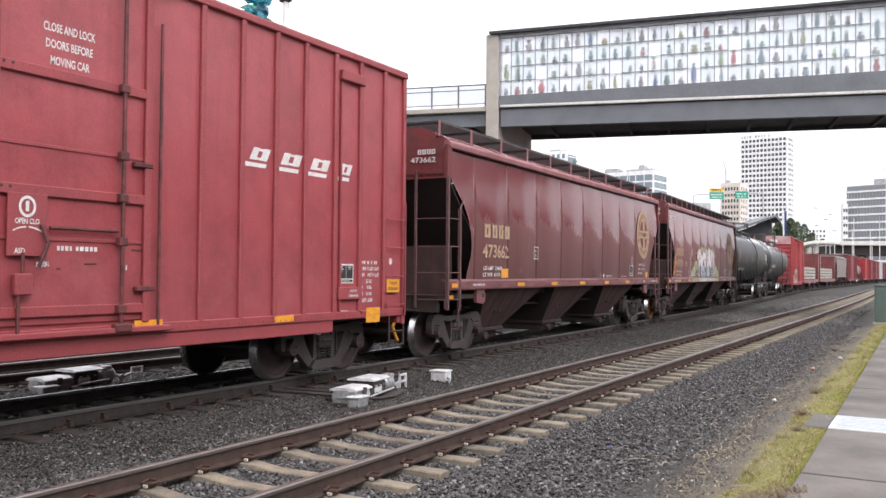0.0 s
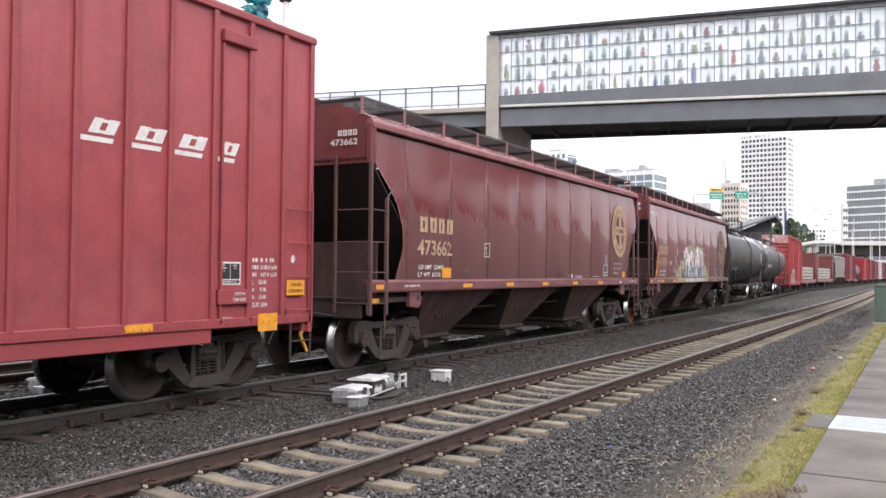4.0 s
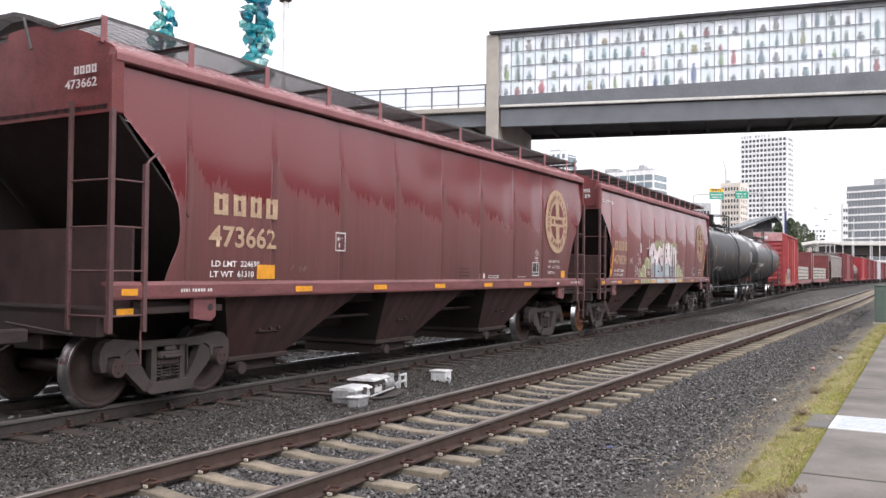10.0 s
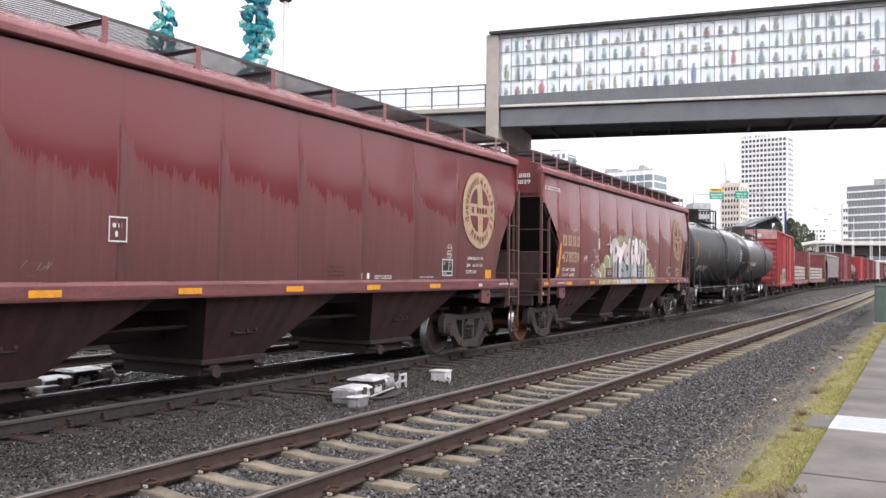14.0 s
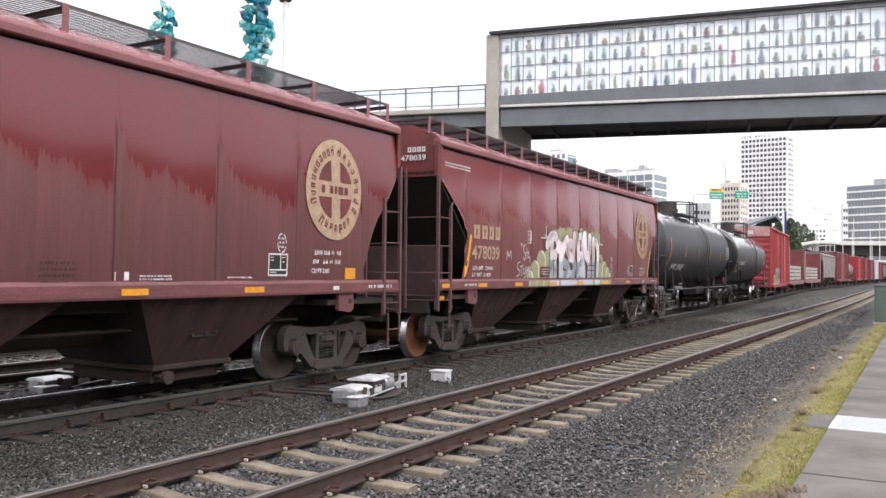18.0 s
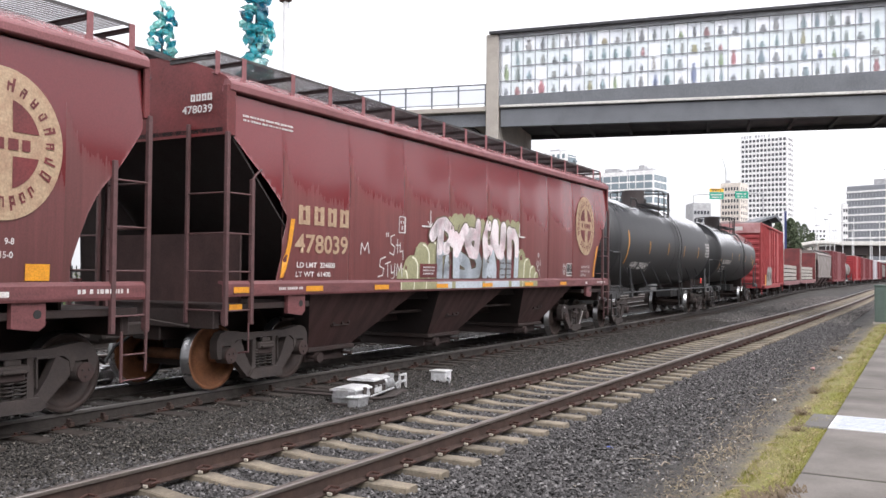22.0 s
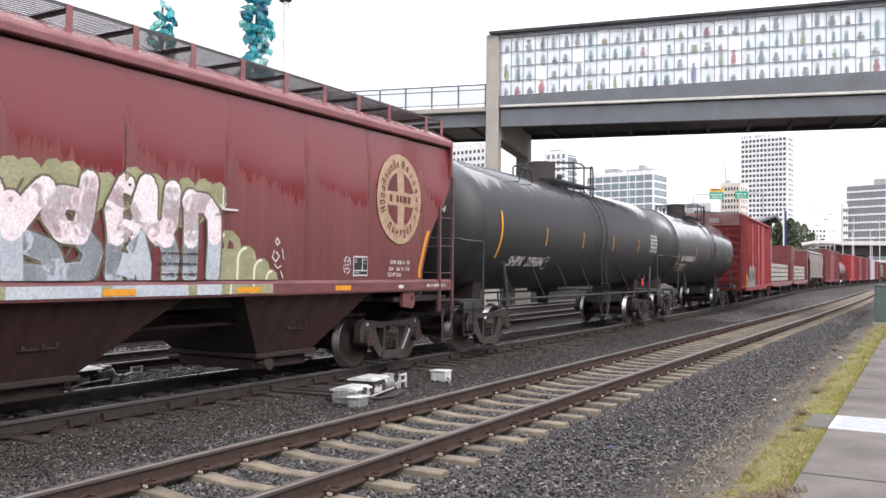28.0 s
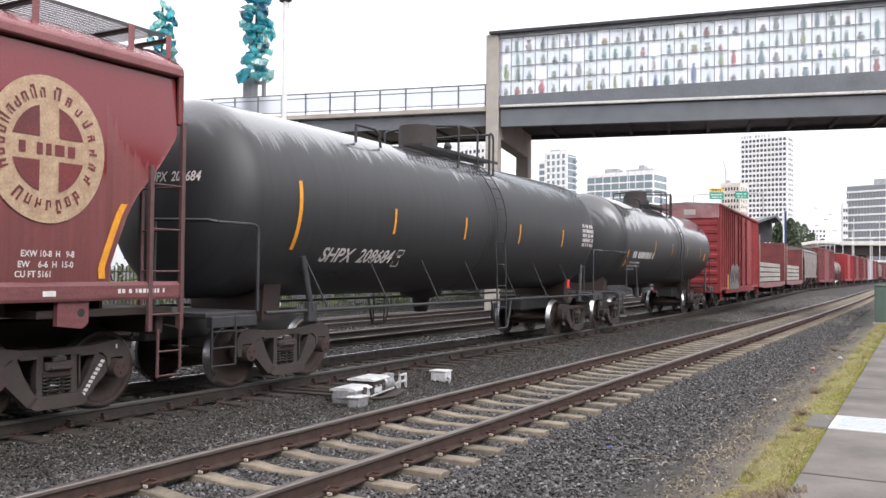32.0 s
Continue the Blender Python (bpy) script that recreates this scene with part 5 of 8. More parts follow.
    part("mast", Shape().tube((55.0, 0, -0.5), (55.0, 0, 18.9), 0.1, 8), WALL_GREY, sg)
    part("arm", Shape().tube((55.0, 0, 19.0), (70.2, 0, 19.6), 0.1, 8), WALL_GREY, sg)
    gm, ym = node_mat("sign_green", (0.01, 0.3, 0.2), 0.4)[0], node_mat("sign_yellow", (0.8, 0.45, 0.02), 0.4)[0]
    for x, z, w, h, mt in ((58.4, 18.1, 3.1, 1.55, gm), (58.4, 19.7, 3.1, 0.75, ym), (64.0, 18.3, 2.9, 1.6, gm)):
        p = part("sign_panel", Shape().box(x, x + w, -0.25, -0.18, z, z + h, 0, 0.02), mt, sg)
        s = Shape()
        bars(s, x + 0.3, z + h * 0.55, w - 0.6, 0.28, lambda a, q: (a, -0.256, q), 0, int(x * 10 + z))
        bars(s, x + 0.5, z + h * 0.18, w - 1.0, 0.28, lambda a, q: (a, -0.256, q), 0, int(x * 7 + z))
        part("sign_lettering", s, WHITE if mt is gm else BLACK, p)
    fl = thing("banner_pole", "white pole with a dark blue banner", "banner", TOWN @ pose(47.2, 120, -0.3))
    part("pole", Shape().tube((0, 0, 0), (0, 0, 11.0), 0.1, 8), WHITE_METAL, fl)
    part("banner", Shape().box(0.1, 0.42, -0.02, 0.02, 3.5, 10.8), node_mat("banner_blue", (0.02, 0.03, 0.12), 0.7)[0], fl, "dark blue banner")
    for x, d, top in ((95, 220, 14.8), (64.5, 300, 51), (83.5, 300, 40), (99.5, 220, 13.5), (104.0, 220, 13.5), (109.0, 220, 12.2), (128, 250, 33), (113.5, 230, 14), (99.0, 230, 20.0), (101.7, 230, 17.0), (103.7, 232, 18.5), (105.3, 228, 16.0), (109.1, 230, 17.5), (111.0, 234, 15.5), (116.0, 230, 16.5)):
        p = thing("light_mast", "slim pale street light mast", "street lamp", TOWN @ pose(x, d, -0.5), "street lights")
        part("mast", Shape().tube((0, 0, 0), (0, 0, top), 0.12 if d < 260 else 0.11, 6, 0, 0.07), WHITE_METAL, p)
        part("lamp_arm", Shape().box(-0.5, 0.5, -0.06, 0.06, top - 0.12, top, 0, 0.03), RAIL_GREY, p)
    cr = thing("tower_crane", "thin distant crane jib above the roofs", "crane", TOWN @ pose(171, 526, 56))
    part("mast", Shape().box(0.6, 1.2, 0, 0.6, 0, 9), WALL_GREY, cr)
    part("jib", Shape().tube((0.9, 0.3, 9), (-1.2, 0.3, 16), 0.25, 6), WALL_GREY, cr)


def build_behind():
    """Plain long building behind the camera that closes the place on that side."""
    s = Shape().box(17, 40, -60, 90, -0.3, 8.5, 0, 0.1)
    solid("wall_behind", s, worn("dark_plain_facade", (0.07, 0.068, 0.066), (0.1, 0.095, 0.09), 0.8, 0, 0.3), "plain grey building wall behind the pavement", "wall", kind="structure")


def build_tree(x, d, h, w, seed):
    rnd = random.Random(seed)
    t = thing("tree", "dense rounded dark green tree beyond the line", "tree", TOWN @ pose(x, d, -0.4), "trees beyond the line")
    tr = Shape().tube((0, 0, 0), (0, 0, h * 0.85), 0.22, 7, 0, 0.05)
    for k in range(9):
        a, z = rnd.uniform(0, math.tau), h * rnd.uniform(0.2, 0.75)
        tr.tube((0, 0, z), (w * 0.35 * math.cos(a), w * 0.35 * math.sin(a), z + 0.5), 0.06, 5, 0, 0.02)
    part("trunk", tr, BARK, t)
    s = Shape()
    for _ in range(1900):
        u = rnd.random() ** 0.8
        z = h * (0.1 + 0.9 * u)
        a = rnd.uniform(0, math.tau)
        r = w * 0.55 * math.sqrt(max(0.0, 1 - (2 * max(u, 0.35) - 1) ** 2)) * (0.55 + 0.45 * rnd.random()) * (0.9 + 0.35 * noise.noise((a * 1.3, u * 5.0, seed * 3.0)))
        c = Vector((r * math.cos(a), r * math.sin(a), z))
        q = 0.24
        p1 = Vector((rnd.uniform(-q, q), rnd.uniform(-q, q), rnd.uniform(-q, q)))
        p2 = Vector((rnd.uniform(-q, q), rnd.uniform(-q, q), rnd.uniform(-q, q)))
        s.add([c - p1, c + p2, c + p1, c - p2], [(0, 1, 2), (0, 2, 3)])
    tagged(part("crown", s, LEAF, t), kind="stuff")


def build_trees():
    for i, (x, d, h, w) in enumerate(((65.8, 170, 12.2, 3.2), (67.4, 168, 13.0, 3.4), (69.2, 172, 11.4, 2.6), (110.5, 270, 18.5, 4.2), (113.5, 272, 18.0, 4.0), (117.0, 274, 15.5, 4.4), (121.0, 276, 13.5, 4.8), (107.5, 270, 16.0, 4.0), (64.0, 176, 10.5, 3.4), (68.3, 171, 12.6, 2.4), (66.6, 172, 12.9, 2.2), (70.6, 174, 10.6, 2.6), (71.8, 176, 9.8, 2.4))):
        build_tree(x, d, h, w, i)
    # hedge along the fence
    s = Shape()
    rnd = random.Random(77)
    for _ in range(9000):
        y = rnd.uniform(-18, 60)
        x = -22.2 - main_bend(y) + rnd.uniform(-0.8, 0.8)
        z = -0.1 + rnd.random() ** 0.7 * (1.9 + 0.5 * math.sin(y * 0.7))
        c = Vector((x, y, z))
        q = 0.12
        p1 = Vector((rnd.uniform(-q, q), rnd.uniform(-q, q), rnd.uniform(-q, q)))
        p2 = Vector((rnd.uniform(-q, q), rnd.uniform(-q, q), rnd.uniform(-q, q)))
        s.add([c - p1, c + p2, c + p1, c - p2], [(0, 1, 2), (0, 2, 3)])
    solid("hedge", s, worn("pale_hedge_leaf", (0.1, 0.15, 0.05), (0.18, 0.2, 0.09), 0.85, 0, 1, 0.8), "loose green hedge behind the picket fence", "hedge", kind="stuff")


# ---- rolling stock: local x across (near side +x), y along, origin at mid car on the rails ----
def wheel_mesh(plate):
    s = Shape()
    for sg in (-1, 1):
        prof = [(0.655, 0.13), (0.655, 0.17), (0.70, 0.2), (0.71, 0.36), (0.70, 0.39), (0.685, 0.395), (0.685, 0.445), (0.695, 0.485), (0.715, 0.486), (0.728, 0.462),
                (0.82, 0.452), (0.825, 0.447), (0.825, 0.40), (0.80, 0.39), (0.765, 0.37), (0.755, 0.2), (0.80, 0.16), (0.80, 0.12), (0.80, 0.0)]
        prof = [(a, r * 1.057) for a, r in prof]
        slots = [0, 0, 0, 0, 0, 0, 1, 1, 1, 1, 1, 0, 0, 0, 0, 0, 0, 0]
        s.lathe([(sg * a, r) for a, r in prof], 'x', 36, slots)
    s.tube((-0.66, 0, 0), (0.66, 0, 0), 0.085, 14)
    s.tube((-1.02, 0, 0), (-0.8, 0, 0), 0.08, 12)
    s.tube((0.8, 0, 0), (1.02, 0, 0), 0.08, 12)
    return s.mesh("wheelset", [plate, TREAD])


WHEELSET, WHEELSET_RUST = wheel_mesh(WHEEL), wheel_mesh(WHEEL_RUST)


def side_frame_mesh():
    """Cast frame: arched chord, bearing jaws, diagonals round two open windows, columns and spring seat."""
    s = Shape()
    a, b = 0.95, 1.09
    for q in (-1, 1):
        s.prism([(q * p, z) for p, z in ((0, 0.7), (0.52, 0.7), (0.66, 0.685), (0.73, 0.63), (0.75, 0.5), (0.8, 0.5), (0.8, 0.62), (0.99, 0.62), (0.99, 0.44), (1.08, 0.44), (1.11, 0.56),
                                         (1.1, 0.7), (1.03, 0.8), (0.9, 0.835), (0.74, 0.82), (0.5, 0.785), (0, 0.775))], 'x', a, b)
        s.prism([(q * p, z) for p, z in ((0.57, 0.71), (0.76, 0.6), (0.75, 0.45), (0.41, 0.14), (0.25, 0.13), (0.25, 0.22), (0.34, 0.3), (0.46, 0.48))], 'x', a + 0.01, b - 0.012)
        s.prism([(q * p, z) for p, z in ((0.2, 0.71), (0.28, 0.71), (0.29, 0.24), (0.2, 0.21))], 'x', a + 0.015, b - 0.02)
        # raised rim round each window
        s.prism([(q * p, z) for p, z in ((0.29, 0.7), (0.55, 0.7), (0.53, 0.675), (0.31, 0.675))], 'x', b - 0.02, b + 0.012)
        s.prism([(q * p, z) for p, z in ((0.29, 0.68), (0.31, 0.68), (0.32, 0.36), (0.3, 0.34))], 'x', b - 0.02, b + 0.012)
        s.tube((a, q * 0.889, 0.483), (b + 0.06, q * 0.889, 0.483), 0.12, 16)
        s.tube((b + 0.06, q * 0.889, 0.483), (b + 0.085, q * 0.889, 0.483), 0.09, 14)
        for k in range(3):
            w = math.tau * k / 3 + 0.5
            s.tube((b + 0.08, q * 0.889 + 0.055 * math.cos(w), 0.483 + 0.055 * math.sin(w)), (b + 0.105, q * 0.889 + 0.055 * math.cos(w), 0.483 + 0.055 * math.sin(w)), 0.017, 6)
    s.prism([(-0.41, 0.14), (-0.34, 0.1), (0.34, 0.1), (0.41, 0.14), (0.31, 0.25), (-0.31, 0.25)], 'x', a - 0.05, b + 0.05)
    s.box(a - 0.03, b + 0.04, -0.2, 0.2, 0.53, 0.63, 0, 0.02)
    s.box(a - 0.02, b + 0.07, -0.14, 0.14, 0.54, 0.58, 0, 0.01)
    s.box(b - 0.01, b + 0.03, -0.1, 0.1, 0.63, 0.69, 0, 0.01)
    return s.mesh("side_frame", CAST)


def spring_mesh():
    s = Shape()
    for k in range(6):
        z = 0.262 + 0.042 * k
        pts = [(1.02 + 0.062 * math.cos(math.tau * i / 12), 0.062 * math.sin(math.tau * i / 12), z + 0.042 * i / 12) for i in range(13)]
        for p, q in zip(pts, pts[1:]):
            s.tube(p, q, 0.0125, 5, cap=False)
    return s.mesh("spring", SPRING)


SIDE_FRAME, SPRINGS = side_frame_mesh(), spring_mesh()
BOLSTER = Shape().box(-1.1, 1.1, -0.18, 0.18, 0.46, 0.66, 0, 0.03).box(-0.3, 0.3, -0.3, 0.3, 0.62, 0.8, 0, 0.03).box(-0.62, 0.62, -0.75, -0.66, 0.3, 0.42).box(-0.62, 0.62, 0.66, 0.75, 0.3, 0.42).mesh("truck", UNDER)
CAPS = Shape().tube((1.15, 0, 0.483), (1.178, 0, 0.483), 0.115, 14).mesh("bearing_cap", worn("reddish_bearing_cap", (0.074, 0.045, 0.041), (0.055, 0.04, 0.037), 0.6, 0.2, 8))
SPIN = []


def add_trucks(car, spots, near=True, rusty=(), half=0.889, lettered=False):
    for k, y in enumerate(spots):
        t = part("truck", BOLSTER, None, car)
        t.location = (0, y, 0)
        for turn in (1, -1):
            f = part("side_frame", SIDE_FRAME, None, t)
            f.scale = (turn, half / 0.889, 1)
            f.location = (0, 0, 0.03)
            for dy in (-0.15, 0.0, 0.15):
                g = part("spring", SPRINGS, None, t)
                g.location, g.scale = (0, dy, 0.03), (turn, 1, 1)
        if near:
            for dy in (-half, half):
                part("bearing_cap", CAPS, None, t).location = (0, dy, 0.03)
        for j, dy in enumerate((-half, half)):
            w = part("wheelset", WHEELSET_RUST if (k, j) in rusty else WHEELSET, None, t)
            w.location = (0, dy, 0.483)
            SPIN.append((w, dy))
        if lettered and k:
            s = Shape()
            for i in range(9):
                u = 0.3 + 0.033 * i
                z = 0.24 + 0.046 * i
                s.add([(1.098, u, z), (1.098, u + 0.055, z - 0.02), (1.098, u + 0.075, z + 0.015), (1.098, u + 0.02, z + 0.03)], [(0, 1, 2, 3)])
            for y0 in (-0.86, -0.82, 0.78):
                s.add([(1.114, y0, 0.76), (1.114, y0 + 0.025, 0.76), (1.114, y0 + 0.025, 0.81), (1.114, y0, 0.81)], [(0, 1, 2, 3)])
            tagged(part("frame_stencil", s, WHITE, t, "white stencilled lettering on the cast frame"), kind="stuff")


def coupler(car, y, sign):
    s = Shape()
    s.box(-0.09, 0.09, min(y, y + sign * 0.45), max(y, y + sign * 0.45), 0.8, 0.98, 0, 0.02)
    e = y + sign * 0.55
    s.box(-0.2, 0.16, min(e, e + sign * 0.18), max(e, e + sign * 0.18), 0.72, 1.02, 0, 0.04)
    s.box(0.02, 0.2, min(e, e + sign * 0.3), max(e, e + sign * 0.3), 0.76, 0.98, 0, 0.04)
    part("coupler", s, CAST, car)
    h = Shape().bent([(-0.3, y, 0.75), (-0.3, y + sign * 0.25, 0.62), (-0.2, y + sign * 0.5, 0.42), (-0.1, y + sign * 0.68, 0.5)], 0.022, 7)
    part("brake_hose", h, BLACK, car)
    c = Shape().tube((0.9, y, 0.95), (0.9, y + sign * 0.05, 0.95), 0.02, 6).bent([(0.9, y + sign * 0.04, 0.95), (0.6, y + sign * 0.12, 0.99), (0.15, y + sign * 0.35, 1.08)], 0.015, 6)
    part("cut_lever", c, CAST, car)


def ladder(car, pts, rungs, r=0.012, mat=None, w=0.022, name="ladder", label=""):
    """Two upright stiles and rungs between; pts: two (x, y, z0, z1); rungs: heights."""
    s = Shape()
    (xa, ya, za, zb), (xb, yb, zc, zd) = pts
    s.box(xa - w, xa + w, ya - w, ya + w, za, zb, 0, 0.005)
    s.box(xb - w, xb + w, yb - w, yb + w, zc, zd, 0, 0.005)
    for z in rungs:
        s.tube((xa, ya, z), (xb, yb, z), r, 6)
    return part(name, s, mat, car, label)


# ---- covered hopper ----
def hopper_side(z):
    return 1.585 - (0.02 * ((3.0 - z) / 1.4) ** 2 if z < 3.0 else 0.065 * ((z - 3.0) / 1.14) ** 1.7)


# how far each end of a side sheet is cut back, by height: rounded, kneed and far ends
CUTS = {"round": ((1.56, 1.62, 1.8, 2.02, 2.22, 2.53, 2.9, 3.14, 3.3, 3.58), (0.86, 0.88, 0.96, 1.08, 1.12, 1.08, 0.89, 0.655, 0.47, 0.17)),
        "knee": ((1.56, 1.61, 1.84, 2.14, 2.54, 2.73, 3.0, 3.3, 3.58), (1.09, 1.1, 1.17, 1.25, 1.32, 1.17, 0.86, 0.45, 0.12)),
        "far": ((1.56, 1.74, 2.04, 2.365, 2.62, 2.97, 3.38, 3.58), (1.05, 1.07, 0.97, 0.85, 0.71, 0.41, 0.12, 0.05))}


def hopper_cut(z, kind):
    return float(np.interp(z, *CUTS[kind]))


def build_hopper(name, label, L, y_mid, number, paint, trim, endpaint, detail=True, graffiti=False, rusty=(), near_cut="round", posts=None, bays=((-5.85, -2.5, -5.1, -3.85), (-1.8, 1.25, -1.25, 0.0), (2.1, 5.3, 2.9, 4.25)), marks=()):
    car = thing(name, label, "freight car", group="train")
    h = L / 2
    seams = [(-h + 1.25) + (L - 2.4) * i / 8 for i in range(9)]

    def skin(y, z):
        x = hopper_side(z)
        for a in seams[:-1]:
            x -= 0.04 * math.exp(-((y - a) / 0.028) ** 2) * max(0.15, min(1, (4.0 - z) / 1.2))
        k = (y - seams[0]) / (seams[1] - seams[0])
        x += 0.015 * math.cos(math.tau * (k - math.floor(k)) - math.pi) * (0.35 + 0.65 * max(0, min(1, (3.9 - z) / 1.5)))
        x += 0.006 * noise.noise((y * 0.9, z * 1.1, number * 0.01))
        return x
    def surf(y, z, lift=0.01):
        return Vector((skin(y, z) + lift, y, z))
    zs = span(1.56, 4.14, 27)
    nu = 560 if detail else 40
    for sg in (1, -1):
        def at(u, z):
            y0, y1 = -h + hopper_cut(z, near_cut), h - hopper_cut(z, "far")
            y = min(max(-h + 0.1 + (L - 0.2) * u, y0), y1)
            return (sg * (skin(y, z) if sg > 0 else hopper_side(z)), y, z)
        part("side_sheet", Shape().grid(at, span(0, 1, nu if sg > 0 else 24), zs), paint, car)
    if detail:
        for a in seams[:-1]:
            zz = [z for z in span(1.6, 3.45, 12) if -h + hopper_cut(z, near_cut) + 0.05 < a < h - hopper_cut(z, "far") - 0.05]
            s = Shape()
            for p, q in zip(zz, zz[1:]):
                s.add([(skin(a - 0.009, p) + 0.004, a - 0.009, p), (skin(a + 0.009, p) + 0.004, a + 0.009, p), (skin(a + 0.004, q) + 0.004, a + 0.004, q), (skin(a - 0.004, q) + 0.004, a - 0.004, q)], [(0, 1, 2, 3)])
            part("panel_seam", s, SEAM, car, "dark grimy panel seam")
    # roof, eave rails, end sheets with the slope sheets below them
    rise = lambda x: 4.3 + 0.45 * (1 - (abs(x) / 1.6) ** 2)
    roof = Shape().grid(lambda y, x: (x, y, rise(x) + 0.004 * math.sin(y * 4.1)), span(-h + 0.1, h - 0.1, 60), span(-1.57, 1.57, 21))
    # glossy roof whose base colour also holds the pale sky reflection
    part("roof", roof, WET_ROOF_SKY if detail else trim, car, "wet glossy red roof sheet with sky sheen in its colour")
    for sg in (1, -1):
        e = Shape().prism([(sg * 1.45, 4.17), (sg * 1.6, 4.17), (sg * 1.618, 4.185), (sg * 1.622, 4.262), (sg * 1.605, 4.292), (sg * 1.56, rise(1.56) + 0.008), (sg * 1.5, rise(1.5) - 0.02)], 'y', -h + 0.05, h - 0.05)
        part("eave_rail", e, trim, car)
    for sg in (-1, 1):
        y = sg * (h - 0.06)
        out = [(-1.55, 3.58), (1.55, 3.58), (1.56, 4.2)] + [(x, rise(x) + 0.02) for x in span(1.55, -1.55, 17)] + [(-1.56, 4.2)]
        part("end_sheet", Shape().prism(out, 'y', min(y, y - sg * 0.03), max(y, y - sg * 0.03)), endpaint, car)
        for xa in (1.5, -1.6):
            part("end_flange", Shape().box(xa, xa + 0.1, min(y - sg * (0.12 if sg < 0 else 0.03), y + sg * 0.05), max(y - sg * (0.12 if sg < 0 else 0.03), y + sg * 0.05), 3.56, 4.25, 0, 0.012), endpaint, car)
        # slope sheet in near-black: the shade under the end is in its colour
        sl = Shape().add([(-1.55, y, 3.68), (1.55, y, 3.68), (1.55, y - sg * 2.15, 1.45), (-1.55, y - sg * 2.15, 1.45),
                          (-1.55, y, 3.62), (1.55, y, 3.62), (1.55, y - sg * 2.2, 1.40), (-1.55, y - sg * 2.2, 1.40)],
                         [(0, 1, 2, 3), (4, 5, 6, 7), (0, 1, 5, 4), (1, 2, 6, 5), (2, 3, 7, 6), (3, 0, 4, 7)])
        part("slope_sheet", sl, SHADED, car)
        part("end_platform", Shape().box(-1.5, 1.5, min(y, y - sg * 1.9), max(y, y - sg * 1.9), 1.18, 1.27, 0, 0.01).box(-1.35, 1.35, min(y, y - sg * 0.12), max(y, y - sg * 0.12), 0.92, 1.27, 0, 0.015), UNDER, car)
        ys = 1.0 if sg > 0 else 0.42
        part("shear_plate", Shape().box(-1.42, 1.42, min(y - sg * ys, y - sg * (ys + 0.04)), max(y - sg * ys, y - sg * (ys + 0.04)), 1.26, 2.25), UNDER if sg > 0 else BAY, car, "upright plate above the end platform")
        # air reservoir and brake gear on the far platform
        yr = y - sg * 0.55
        if sg > 0:
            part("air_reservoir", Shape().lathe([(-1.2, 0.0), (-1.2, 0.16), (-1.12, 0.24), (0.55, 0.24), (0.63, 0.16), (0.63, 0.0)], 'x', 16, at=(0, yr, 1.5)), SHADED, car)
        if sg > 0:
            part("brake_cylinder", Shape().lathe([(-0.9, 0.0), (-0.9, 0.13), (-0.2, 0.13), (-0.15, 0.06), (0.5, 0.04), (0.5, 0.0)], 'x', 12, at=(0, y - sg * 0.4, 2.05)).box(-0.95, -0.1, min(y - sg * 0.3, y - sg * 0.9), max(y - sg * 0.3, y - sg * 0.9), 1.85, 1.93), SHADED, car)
        # added dark sheet, closes the shaded end against the sky behind
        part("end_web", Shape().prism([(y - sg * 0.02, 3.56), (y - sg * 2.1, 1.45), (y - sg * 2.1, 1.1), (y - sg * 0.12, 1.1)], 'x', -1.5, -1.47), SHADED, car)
        # corner ladders
        rungs = [1.18, 1.71, 2.23, 2.78]
        yy = sg * (h - 0.02)
        ladder(car, [(1.6, yy, 0.98, 3.6), (1.6, yy - sg * 0.5, 0.98, 3.0)], rungs, 0.013, LADDER_PAINT, 0.03)
        if sg > 0:
            ladder(car, [(1.6, yy, 0.5, 1.0), (1.6, yy - sg * 0.36, 0.4, 1.0)], [0.42, 0.72], 0.012, LADDER_PAINT, 0.016, "step")
        else:
            part("step", Shape().bent([(1.6, yy + 0.46, 1.0), (1.6, yy + 0.46, 0.6), (1.45, yy + 0.42, 0.58)], 0.014, 6), LADDER_PAINT, car)
        ladder(car, [(0.87, yy, 1.0, 3.75), (1.56, yy, 1.0, 1.2)], rungs, 0.013, LADDER_PAINT, 0.025, "end_ladder")
        ladder(car, [(-1.6, yy, 0.98, 3.6), (-1.6, yy - sg * 0.5, 0.98, 3.0)], rungs, 0.013, LADDER_PAINT, 0.03)
        ladder(car, [(-0.95, yy, 1.0, 3.6), (-1.56, yy, 1.0, 1.2)], rungs, 0.013, LADDER_PAINT, 0.025, "end_ladder")
        if sg < 0:
            part("brace", Shape().bent([(1.6, yy - sg * 0.5, 2.98), (1.6, yy - sg * 0.56, 3.06), (1.58, yy - sg * 0.7, 3.16)], 0.018, 6), LADDER_PAINT, car)
        # jacking gusset with its hole
        ga = sg * (h - 1.56)
        part("gusset", Shape().prism([(ga - 0.2, 1.42), (ga + 0.2, 1.42), (ga + 0.2, 1.12), (ga + 0.12, 1.06), (ga - 0.2, 1.1)], 'x', 1.5, 1.57), HOP_SILL if detail else trim, car)
        part("gusset_hole", Shape().tube((1.5705, ga + 0.1, 1.24), (1.573, ga + 0.1, 1.24), 0.05, 10), BLACK, car)
        coupler(car, y, sg)
    for sg in (1, -1):
        x = sg * 1.555
